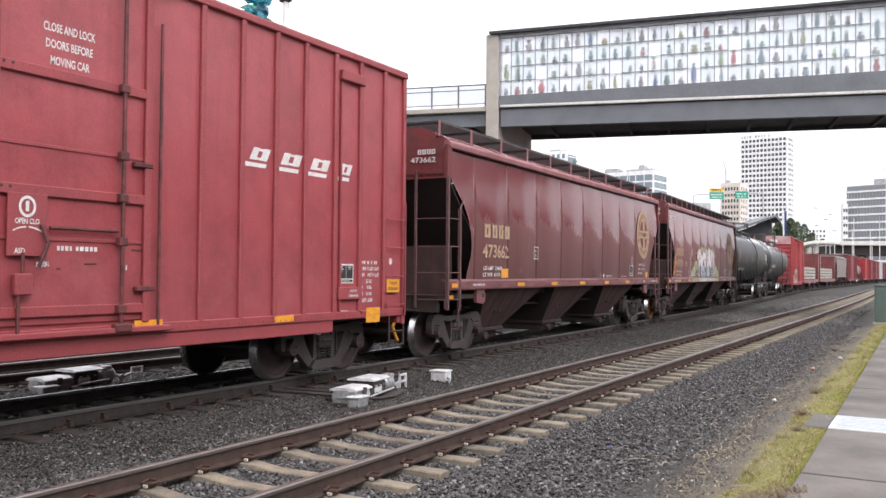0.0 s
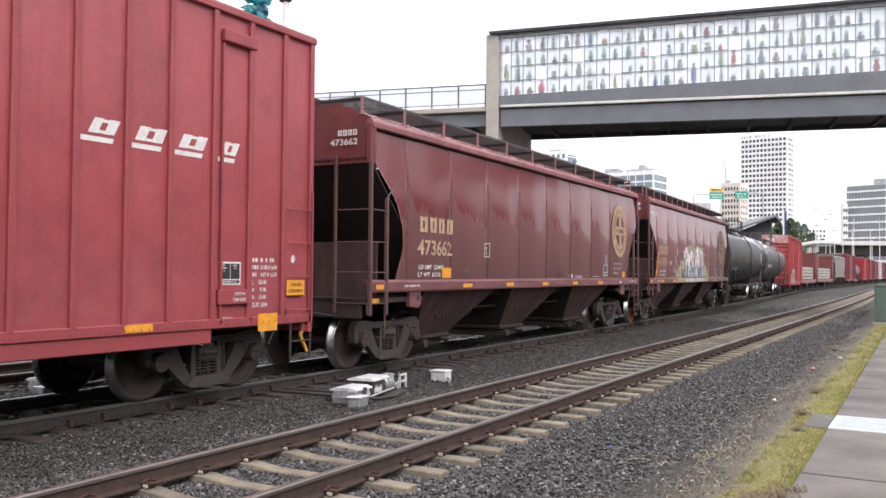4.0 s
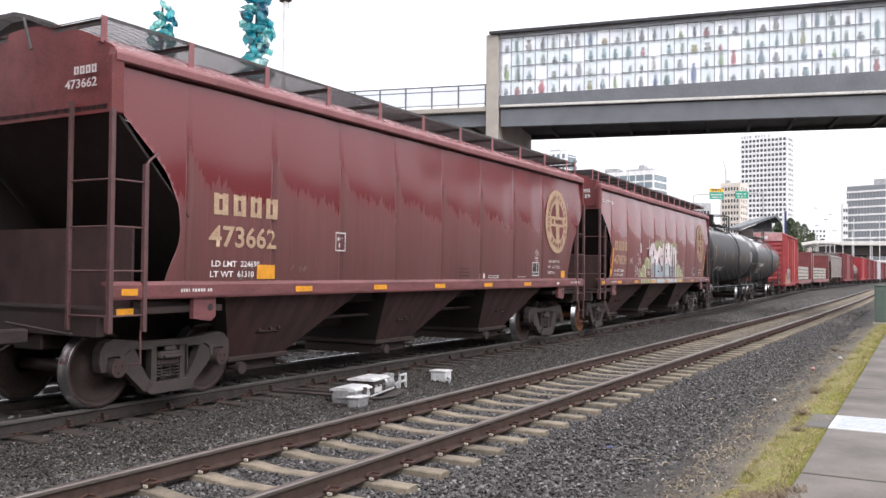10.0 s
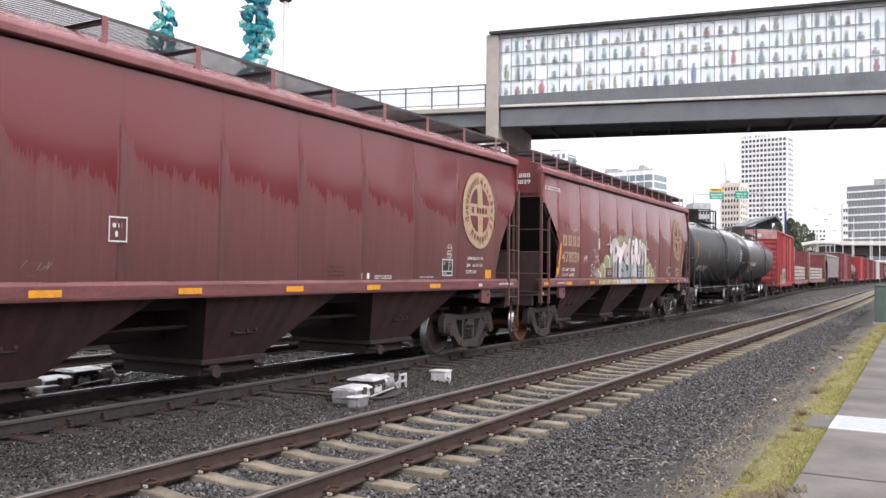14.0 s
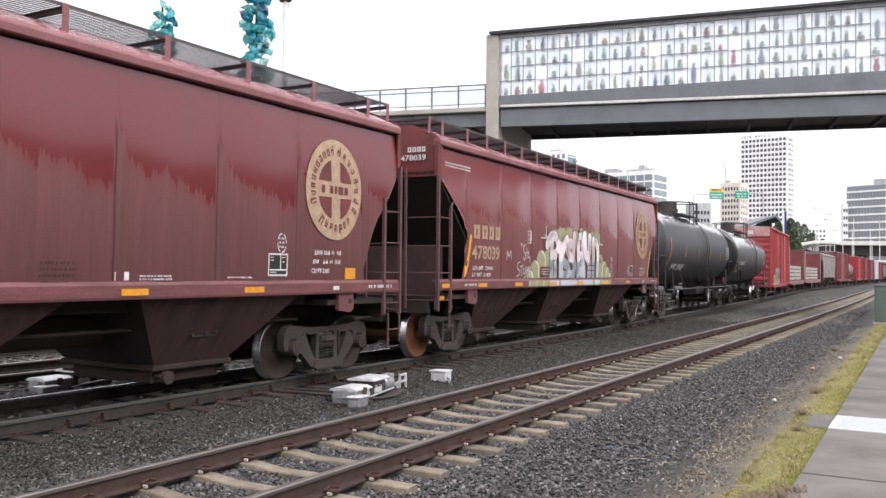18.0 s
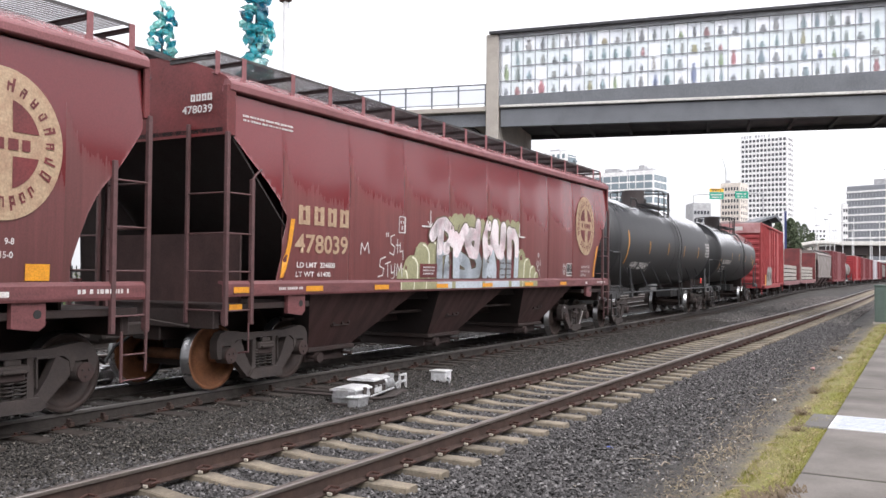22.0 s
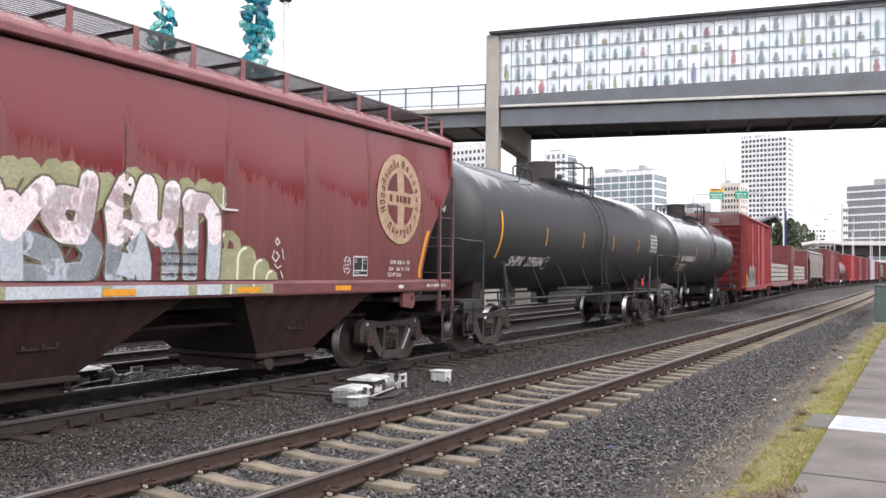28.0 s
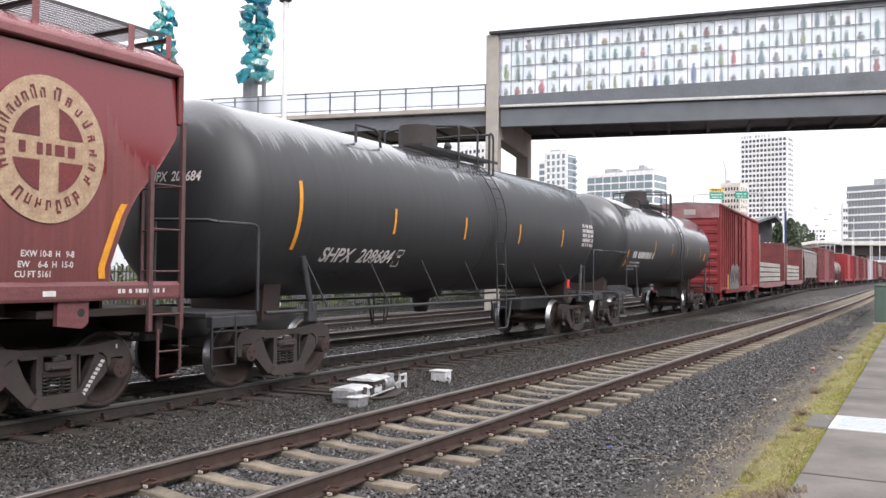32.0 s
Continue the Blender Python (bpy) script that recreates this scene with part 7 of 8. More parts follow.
    tagged(part("spray_shading", dk, dark, car), kind="stuff")
    tagged(part("spray_hatching", ln, dark, car), kind="stuff")
    tagged(part("spray_letters", bl, blue, car, "silver-blue sprayed strokes"), kind="stuff")
    tagged(part("spray_highlights", pk, pink, car, "pinkish white sprayed strokes"), kind="stuff")
    for a, b, w, g in ((-2.85, 1.62, 0.62, 0.26), (0.42, 1.6, 0.86, 0.4)):
        p = part("bare_patch", flat(Shape(), [(a, b), (a + w, b), (a + w, b + g), (a, b + g)], up(0.031)), PAINT_HOP_END, car, "unpainted label patch")
        m = Shape()
        for z in span(b + 0.06, b + g - 0.08, 3):
            bars(m, a + 0.1, z, w - 0.2, 0.028, up(0.034), 0, int(z * 50))
        part("faded_label", m, CLIP if a > 0 else WHITE, p)
    # star flashes at both ends, and thin tags beside the mural
    m = Shape()
    for cy, cz, arm in ((-2.5, 2.58, 0.3), (1.62, 2.55, 0.28)):
        for dy, dz in ((-1, 0), (0, 1), (-0.3, 0.3), (0.2, 0.2)):
            stroke(m, [(cy, cz), (cy + dy * arm * (1 if cy < 0 else -1), cz + dz * arm)], 0.014, 0.03)
    for pts in ([(-3.72, 2.38), (-3.86, 2.34), (-3.84, 2.22), (-3.7, 2.16), (-3.74, 2.02), (-3.88, 2.06)], [(-3.62, 2.3), (-3.6, 2.06)], [(-3.66, 2.2), (-3.52, 2.2)], [(-3.5, 2.24), (-3.52, 2.08), (-3.42, 2.1), (-3.4, 1.95)],
                [(-3.95, 2.4), (-3.95, 2.34)], [(-4.0, 2.4), (-4.0, 2.34)], [(-4.02, 1.98), (-4.18, 1.94), (-4.2, 1.82), (-4.06, 1.78), (-4.1, 1.66), (-4.24, 1.64)], [(-4.02, 1.86), (-3.84, 1.9)], [(-3.94, 1.88), (-3.92, 1.64)],
                [(-3.82, 1.84), (-3.8, 1.7), (-3.7, 1.72), (-3.68, 1.86), (-3.7, 1.62), (-3.8, 1.6)], [(-3.62, 1.66), (-3.6, 1.86), (-3.52, 1.74), (-3.46, 1.88), (-3.42, 1.64)], [(-4.75, 2.02), (-4.73, 2.2), (-4.64, 2.08), (-4.56, 2.22), (-4.52, 2.04)],
                [(2.72, 2.2), (2.78, 2.14), (2.72, 2.1), (2.68, 2.16), (2.72, 2.2)], [(2.66, 2.02), (2.62, 1.92), (2.7, 1.86), (2.78, 1.94), (2.7, 2.0)], [(2.84, 2.04), (2.88, 1.9)], [(2.68, 1.82), (2.74, 1.76), (2.82, 1.8)], [(2.82, 1.72), (2.88, 1.62)]):
        stroke(m, pts, 0.011, 0.018)
    part("scrawl", m, WHITE, car, "thin white scribbled tags")


# ---- boxcars ----
def build_boxcar(name, label, L, paint, trim, top=5.2, posts=None, detail=False, stub=False):
    car = thing(name, label, "freight car", group="train")
    h, hw = L / 2, 1.56
    body = Shape().box(-hw, hw, -h + 0.05, h - 0.05, 1.0, top - 0.12, 0, 0.02)
    part("body", body, paint, car)
    part("roof", Shape().prism([(-hw - 0.04, top - 0.14), (hw + 0.04, top - 0.14), (hw + 0.04, top - 0.08), (0, top + 0.02), (-hw - 0.04, top - 0.08)], 'y', -h, h), worn(name + "_roof", (0.42, 0.36, 0.35), (0.28, 0.12, 0.11), 0.5, 0.2, 1.5) if not detail else trim, car)
    for sg in (1, -1):
        part("top_chord", Shape().box(min(sg * (hw - 0.02), sg * (hw + 0.07)), max(sg * (hw - 0.02), sg * (hw + 0.07)), -h, h, top - 0.2, top - 0.1, 0, 0.012), trim, car)
        sl = Shape().box(min(sg * (hw - 0.04), sg * (hw + 0.05)), max(sg * (hw - 0.04), sg * (hw + 0.05)), -h, h, 0.95, 1.08, 0, 0.012)
        sl.box(min(sg * (hw - 0.06), sg * (hw + 0.02)), max(sg * (hw - 0.06), sg * (hw + 0.02)), -h + 2.1, h - 2.1, 0.76, 0.96, 0, 0.012)
        part("side_sill", sl, trim, car)
    if posts is None:
        posts = [-h + 0.06 + (h - 2.1) * i / 8 for i in range(8)] + [2.05 + (h - 2.1) * i / 8 for i in range(1, 9)]
    for y in posts:
        for sg in (1, -1):
            part("side_post", Shape().box(min(sg * (hw - 0.01), sg * (hw + 0.055)), max(sg * (hw - 0.01), sg * (hw + 0.055)), y - 0.045, y + 0.045, 1.05, top - 0.18, 0, 0.015), trim, car)
    for sg in (1, -1):
        y = sg * (h - 0.05)
        e = Shape()
        for k in range(9):
            z = 1.25 + k * (top - 1.6) / 9
            e.prism([(y, z), (y + sg * 0.06, z + 0.06), (y + sg * 0.06, z + 0.2), (y, z + 0.26)], 'x', -hw + 0.12, hw - 0.12)
        part("end_ribs", e, trim, car)
        for xa in (hw - 0.06, -hw - 0.05):
            part("corner_post", Shape().box(xa, xa + 0.11, min(y - sg * 0.06, y + sg * 0.03), max(y - sg * 0.06, y + sg * 0.03), 0.8, top - 0.14, 0, 0.01), trim, car)
        part("end_sill", Shape().box(-hw, hw, min(y, y - sg * 0.15), max(y, y - sg * 0.15), 0.82, 1.1, 0, 0.01), trim, car)
        ladder(car, [(hw + 0.08, y - sg * 0.03, 0.95, 2.95), (hw + 0.08, y - sg * 0.62, 1.1, 1.18)], [1.15, 1.645, 2.145, 2.64], 0.012, trim, 0.014, "side_ladder")
        ladder(car, [(hw + 0.03, y, 0.42, 0.95), (hw + 0.03, y - sg * 0.46, 0.42, 0.95)], [0.44, 0.68], 0.014, UNDER if detail else trim, 0.016, "step")
        coupler(car, y, sg)
    part("centre_sill", Shape().box(-0.3, 0.3, -h + 0.1, h - 0.1, 0.7, 1.0), UNDER, car)
    part("floor_frame", Shape().box(-hw + 0.08, hw - 0.08, -h + 0.3, h - 0.3, 0.92, 1.01), UNDER, car)
    add_trucks(car, (-h + 1.85, h - (1.67 if detail else 1.85)), detail)
    return car


def dress_boxcar(car, L):
    """The near red car: plug door with its rods and gear, plates, reflectors and lettering."""
    h, hw, top = L / 2, 1.56, 5.42

    def surf(y, z, lift=0.004):
        return Vector((hw + lift, y, z))
    d0, d1 = -2.0, 2.0
    door = part("plug_door", Shape().box(hw - 0.02, hw + 0.03, d0, d1, 1.12, top - 0.3, 0, 0.015), PAINT_BOX, car, "wide red plug door")
    for z in (1.27, 2.56, 3.84):
        part("door_beam", Shape().box(hw + 0.03, hw + 0.075, d0 + 0.02, d1 - 0.02, z - 0.06, z + 0.06, 0, 0.012), PAINT_BOX_TRIM, door)
    for z in (2.05, 3.05):
        part("door_bead", Shape().box(hw + 0.03, hw + 0.045, d0 + 0.1, d1 - 0.1, z - 0.02, z + 0.02, 0, 0.006), PAINT_BOX_TRIM, door)
    for y in (d0 + 0.05, -0.02, d1 - 0.05):
        part("door_post", Shape().box(hw + 0.03, hw + 0.085, y - 0.05, y + 0.05, 1.1, top - 0.25, 0, 0.012), PAINT_BOX_TRIM, door)
    for y in (-1.5, 1.55):
        r = Shape().tube((hw + 0.12, y, 1.05), (hw + 0.12, y, top - 0.25), 0.025, 8)
        for z in (1.27, 2.56, 3.05, 3.84, 2.05):
            r.box(hw + 0.07, hw + 0.15, y - 0.06, y + 0.06, z - 0.05, z + 0.05, 0, 0.01)
        r.box(hw + 0.06, hw + 0.16, y - 0.1, y + 0.14, 1.0, 1.1, 0, 0.015)
        part("lock_rod", r, GEAR_RED, door)
    part("gear_plate", Shape().box(hw + 0.086, hw + 0.1, 0.12, 0.58, 1.86, 2.52, 0, 0.006), PAINT_BOX_TRIM, door, "door gear cover plate")
    part("handle", Shape().bent([(hw + 0.12, 0.5, 2.2), (hw + 0.16, 0.55, 2.0), (hw + 0.14, 0.46, 1.75)], 0.022, 7), GEAR_RED, door)
    part("lock_box", Shape().box(hw + 0.06, hw + 0.14, 0.2, 0.4, 1.45, 1.68, 0, 0.015), PAINT_BOX_TRIM, door)
    for z in (1.02, 5.22):
        part("door_track", Shape().box(hw + 0.02, hw + 0.14, -4.1, 2.3, z - 0.035, z + 0.035, 0, 0.012), PAINT_BOX_TRIM, car)
    part("end_rod", Shape().tube((hw + 0.06, 2.15, 1.03), (hw + 0.06, 2.15, 4.76), 0.02, 6), GEAR_RED, car)
    for z in (2.56, 3.84):
        for y in (0.06, 0.16):
            part("bolt_hole", Shape().tube((hw + 0.0755, y, z + 0.02), (hw + 0.078, y, z + 0.02), 0.017, 8), BLACK, door)
    for y, z, w in ((1.1, 1.78, 0.16), (1.75, 1.95, 0.2), (0.75, 1.72, 0.05)):
        part("weld_scar", Shape().box(hw + 0.03, hw + 0.04, y, y + w, z, z + 0.022, 0, 0.004), GEAR_RED, door)
    for y, z in ((1.9, 1.5), (1.85, 2.98)):
        part("rod_guide", Shape().box(hw + 0.03, hw + 0.1, y - 0.12, y + 0.16, z - 0.03, z + 0.03, 0, 0.01), GEAR_RED, door)
    part("rod_shaft", Shape().tube((hw + 0.11, 0.25, 1.45), (hw + 0.11, 0.25, 1.02), 0.02, 8).tube((hw + 0.1, 0.3, 1.68), (hw + 0.1, 0.3, 1.9), 0.02, 8), GEAR_RED, door)
    part("rod_shaft", Shape().tube((hw + 0.09, 0.62, 2.17), (hw + 0.09, 1.5, 2.17), 0.02, 8), GEAR_RED, door)
    on = lambda a, b: surf(a, b, 0.034)
    words("CLOSE AND LOCK", 0.53, 4.31, 0.13, on, car, WHITE, "stencil", fit=0.66)
    words("DOORS BEFORE", 0.56, 4.13, 0.13, on, car, WHITE, "stencil", fit=0.6)
    words("MOVING CAR", 0.62, 3.95, 0.13, on, car, WHITE, "stencil", fit=0.5)
    pl = lambda a, b: surf(a, b, 0.103)
    s = Shape()
    n = 20
    for i in range(n):
        a0, a1 = math.tau * i / n, math.tau * (i + 1) / n
        flat(s, [(0.34 + r * math.cos(a), 2.38 + r * 1.15 * math.sin(a)) for r, a in ((0.1, a0), (0.1, a1), (0.072, a1), (0.072, a0))], pl)
    flat(s, [(0.32, 2.33), (0.36, 2.33), (0.36, 2.44), (0.32, 2.44)], pl)
    part("dial_mark", s, WHITE, car)
    words("OPEN CLO", 0.2, 2.2, 0.08, pl, car, WHITE, "stencil", fit=0.28)
    words("ASD", 0.2, 1.89, 0.08, pl, car, WHITE, "stencil", fit=0.12)
    s = Shape()
    for a0, a1 in ((0.18, 0.33), (0.36, 0.51)):
        for k in range(5):
            u, v = a0 + (a1 - a0) * k / 5, a0 + (a1 - a0) * (k + 1) / 5
            zu, zv = (2.16 - 1.6 * (q - 0.345) ** 2 for q in (u, v))
            flat(s, [(u, zu), (v, zv), (v, zv + 0.016), (u, zu + 0.016)], pl)
    part("arc_mark", s, WHITE, car)
    s = Shape()
    bars(s, 0.75, 1.93, 0.55, 0.05, on, 0, 3)
    bars(s, 0.5, 1.75, 0.12, 0.05, on, 0, 4)
    bars(s, 1.6, 1.72, 0.09, 0.06, on, 0, 5)
    tagged(part("stencil_line", s, WHITE, car), kind="stuff")
    plain_marks(car, [(3.79, 0.36), (4.45, 0.42), (5.14, 0.42), (5.88, 0.28)], 3.29, 0.18, surf, WHITE, 0.5, True, "white leaning block of the trade mark")
    # reflectors and data
    for y, z, w, g in ((4.31, 0.98, 0.42, 0.09), (1.8, 1.03, 0.43, 0.09)):
        part("reflector", Shape().box(hw + 0.05, hw + 0.056, y, y + w, z, z + g), YELLOW, car, "amber reflector strip")
    part("reflector", flat(Shape(), [(6.61, 0.87), (7.02, 0.87), (7.02, 1.12), (6.61, 1.12)], lambda a, b: surf(a, b, 0.054)), YELLOW, car, "square amber reflector")
    ex = part("notice_plate", flat(Shape(), [(7.21, 1.367), (7.62, 1.367), (7.62, 1.595), (7.21, 1.595)], lambda a, b: surf(a, b, 0.06)), YELLOW, car, "amber notice plate")
    words("THIS CAR", 7.3, 1.5, 0.07, lambda a, b: surf(a, b, 0.064), car, BLACK, "notice", fit=0.24)
    words("EXCESS HEIGHT", 7.24, 1.41, 0.06, lambda a, b: surf(a, b, 0.064), car, BLACK, "notice", fit=0.34)
    lb = part("consolidated_stencil", flat(Shape(), [(5.87, 1.53), (6.3, 1.53), (6.3, 1.845), (5.87, 1.845)], surf), WHITE, car, "white framed black data panel")
    bk = Shape()
    for a, b, c, e in ((5.895, 1.61, 0.195, 0.21), (6.1, 1.61, 0.175, 0.21), (5.895, 1.552, 0.38, 0.04)):
        flat(bk, [(a, b), (a + c, b), (a + c, b + e), (a, b + e)], lambda p, q: surf(p, q, 0.008))
    part("panel", bk, BLACK, lb)
    tx = Shape()
    for a, b, c in ((5.91, 1.785, 0.09), (5.91, 1.75, 0.11), (5.91, 1.71, 0.07), (6.14, 1.785, 0.08), (6.16, 1.75, 0.05), (5.91, 1.562, 0.3)):
        bars(tx, a, b, c, 0.02, lambda p, q: surf(p, q, 0.012), 0, int(a * 70 + b * 90))
    tagged(part("panel_lettering", tx, WHITE, lb), kind="stuff")
    part("shoe_plate", Shape().box(hw, hw + 0.07, 5.82, 6.42, 1.27, 1.47, 0, 0.008), PAINT_BOX_TRIM, car)
    part("roof_pocket", Shape().box(hw, hw + 0.09, 5.86, 6.5, 4.81, 4.98, 0, 0.015), PAINT_BOX_TRIM, car, "small red bracket near the roof")
    for y in (5.89, 6.47):
        part("bracket_post", Shape().box(hw, hw + 0.05, y - 0.02, y + 0.02, 1.0, 4.79, 0, 0.006), PAINT_BOX_TRIM, car)
    part("maker_plate", Shape().box(hw, hw + 0.014, 5.945, 6.155, 1.03, 1.095, 0, 0.004), SILVER, car, "small grey maker plate")
    s = Shape()
    bars(s, 6.52, 1.85, 0.14, 0.055, surf, 0, 20)
    bars(s, 6.7, 1.85, 0.3, 0.055, surf, 0, 24)
    bars(s, 6.52, 1.748, 0.14, 0.055, surf, 0, 21)
    bars(s, 6.52, 1.645, 0.1, 0.055, surf, 0, 22)
    tagged(part("stencil_line", s, WHITE, car), kind="stuff")
    for text, y, z, w in (("10-08 H 6-09", 6.69, 1.745, 0.36), ("9-07 H 16-09", 6.71, 1.64, 0.34), ("L", 6.525, 1.535, 0.035), ("52-08", 6.66, 1.535, 0.17), ("W", 6.525, 1.43, 0.05), ("9-06", 6.69, 1.43, 0.14),
                          ("H", 6.53, 1.325, 0.045), ("13-00", 6.66, 1.325, 0.17), ("CU.FT. 6504", 6.515, 1.215, 0.34)):
        words(text, y, z, 0.085, surf, car, WHITE, "stencil", fit=w)
    shoe = lambda a, b: surf(a, b, 0.074)
    words("2 INCH HF", 6.11, 1.39, 0.06, shoe, car, WHITE, "stencil", fit=0.21)
    words("COMP SHOES", 6.08, 1.31, 0.06, shoe, car, WHITE, "stencil", fit=0.26)
    dot = [(7.41 + 0.045 * math.cos(math.tau * i / 14), 1.905 + 0.06 * math.sin(math.tau * i / 14)) for i in range(14)]
    part("round_mark", flat(Shape(), dot, surf), WHITE, car, "small white dot")
    words("SEAL", 0.56, 1.76, 0.07, on, car, WHITE, "stencil", fit=0.1)
    # dents, rivets along the lower edge and rust below the rods
    rv = Shape()
    for k in range(46):
        rv.tube((hw + 0.05, 2.4 + 0.12 * k, 1.0), (hw + 0.058, 2.4 + 0.12 * k, 1.0), 0.012, 6)
    tagged(part("rivets", rv, PAINT_BOX_TRIM, car), kind="stuff")
    hs = Shape().bent([(1.3, h + 0.05, 0.97), (1.25, h + 0.3, 0.9), (1.2, h + 0.2, 0.72), (1.22, h + 0.34, 0.46)], 0.028, 7)
    part("hose_strap", hs, YELLOW, car, "yellow strap hanging at the coupler")


# ---- tank cars ----
def build_tank(name, label, L, paint, trim, R=1.52, zc=2.81, detail=True, spots=None, railed=True):
    car = thing(name, label, "freight car", group="train")
    h = L / 2
    spots = spots or (-h + 2.05, h - 2.05)
    bl = h - 0.35
    prof = [(-bl, 0.0)] + [(-bl + 0.72 * (1 - math.cos(a)), R * math.sin(a)) for a in span(0.12, math.pi / 2, 12)]
    prof += [(y, R) for y in span(-bl + 0.9, bl - 0.9, 14)]
    prof += [(bl - 0.72 * (1 - math.cos(a)), R * math.sin(a)) for a in span(math.pi / 2, 0.12, 12)] + [(bl, 0.0)]
    part("shell", Shape().lathe(prof, 'y', 64 if detail else 32, at=(0, 0, zc)), paint, car)
    # weld bands round the shell at mid car and by the ends
    for y in (0.35,):
        part("weld_band", Shape().lathe([(y, R - 0.02), (y, R + 0.006), (y + 0.04, R + 0.006), (y + 0.04, R - 0.02)], 'y', 48, at=(0, 0, zc)), paint, car)
    for sg in (1, -1):
        y = spots[(sg + 1) // 2]
        part("saddle", Shape().prism([(-0.75, 0.95), (0.75, 0.95), (0.8, 1.62), (0.5, 1.46), (0, 1.4), (-0.5, 1.46), (-0.8, 1.62)], 'y', y - 0.2, y + 0.2), UNDER, car)
        part("stub_sill", Shape().box(-0.32, 0.32, min(sg * (h - 3.3), sg * h), max(sg * (h - 3.3), sg * h), 0.72, 1.1, 0, 0.02), trim, car)
        part("end_platform", Shape().box(-1.45, 1.45, min(sg * (h - 1.0), sg * h), max(sg * (h - 1.0), sg * h), 1.08, 1.16, 0, 0.015), RAIL_GREY, car)
        y = sg * (h - 0.06)
        yi = sg * (h - 0.95)
        part("safety_rail", Shape().bent([(1.5, y - sg * 0.08, 2.38), (1.42, y, 2.4), (0.4, y, 2.43), (0.4, y, 1.15)], 0.024, 8), RAIL_GREY, car)
        part("safety_rail", Shape().bent([(1.5, y - sg * 0.08, 2.38), (1.5, yi + sg * 0.1, 2.38), (1.5, yi + sg * 0.03, 2.35), (1.5, yi, 2.28), (1.5, yi, 1.15)], 0.024, 8), RAIL_GREY, car)
        part("sill_step", Shape().box(1.4, 1.5, min(yi, y), max(yi, y), 0.95, 1.1, 0, 0.01), RAIL_GREY, car)
        ladder(car, [(1.5, y, 0.42, 1.1), (1.5, y - sg * 0.45, 0.42, 1.1)], [0.44, 0.68, 0.9], 0.013, trim, 0.016, "step")
        part("bolster_strut", Shape().bent([(1.5, sg * (h - 1.95), 1.95), (1.53, sg * (h - 2.15), 1.12)], 0.05, 6).box(1.46, 1.56, sg * (h - 2.15) - 0.1, sg * (h - 2.15) + 0.1, 0.95, 1.25, 0, 0.01), RAIL_GREY, car)
        coupler(car, y, sg)
    for x in (1.52, -1.52) if railed else ():
        part("side_rail", Shape().tube((x, -h + 1.1, 1.12), (x, h - 1.1, 1.12), 0.03, 8), RAIL_GREY, car, "long grey grab rail along the underside")
    st = 7
    for k in range(st if railed else 0):
        y = -h + 2.6 + (L - 5.2) * k / (st - 1)
        part("rail_strut", Shape().tube((1.52, y, 1.12), (1.27, y - 0.32, 1.95), 0.016, 6), RAIL_GREY, car)
    # manway dome, fittings and the fenced top platform
    y0 = -0.2
    part("manway", Shape().lathe([(4.25, 0.0), (4.25, 0.46), (4.34, 0.46), (4.36, 0.42), (4.9, 0.42), (4.93, 0.4), (4.94, 0.36), (4.95, 0.0)], 'z', 20, at=(0, y0, 0)), SHADED, car, "black bolted manway")
    v = Shape()
    for k, (x, y) in enumerate(((0.1, 0.35), (-0.2, 0.6), (0.15, 0.9))):
        v.tube((x, y, 4.3), (x, y, 4.62), 0.08, 10).ball((x, y, 4.62), 0.1, 0, 8, 5)
    v.tube((0.1, 0.3, 4.5), (0.1, 1.2, 4.5), 0.06, 8)
    part("valves", v, trim, car)
    for xa in (0.5, -0.95):
        pf = Shape().box(xa, xa + 0.03, -1.6, 1.9, 4.27, 4.33).box(xa + 0.42, xa + 0.45, -1.6, 1.9, 4.27, 4.33)
        for k in range(22):
            y = -1.6 + 0.16 * k
            pf.box(xa, xa + 0.45, y, y + 0.05, 4.3, 4.328)
        part("top_platform", pf, trim, car)
    for sg in (1, -1):
        x = sg * 0.95
        f, f2, f3 = Shape(), Shape(), Shape()
        f.bent([(x, -0.05, 3.95), (x, -0.05, 4.86), (x * 0.95, 0.0, 4.92), (x * 0.95, 0.7, 4.95), (x, 0.85, 4.88), (x, 0.85, 3.95)], 0.026, 6)
        f2.bent([(x, 1.5, 4.95), (x, 1.62, 4.92), (x, 1.66, 4.8), (x, 1.66, 3.95)], 0.026, 6)
        f3.tube((x, 1.45, 3.95), (x, 1.45, 4.9), 0.03, 6)
        part("platform_rail", f, trim, car)
        part("platform_rail", f2, trim, car)
        part("rail_post", f3, trim, car)
        part("grab_loop", Shape().bent([(x, -3.9, 4.02), (x, -3.9, 4.34), (x, -3.3, 4.34), (x, -3.14, 4.26), (x, -3.1, 4.02)], 0.026, 6), trim, car)
    part("platform_rail", Shape().bent([(-0.95, 0.0, 4.9), (0.0, -0.1, 4.96), (0.95, 0.0, 4.9)], 0.026, 6), trim, car)
    part("platform_rail", Shape().bent([(-0.95, 1.5, 4.92), (0.0, 1.6, 4.96), (0.95, 1.5, 4.92)], 0.026, 6), trim, car)
    part("fitting_box", Shape().box(-0.25, 0.3, 0.35, 1.3, 4.3, 4.5, 0, 0.03).tube((0.2, 0.3, 4.42), (0.2, 1.5, 4.42), 0.07, 8), trim, car)
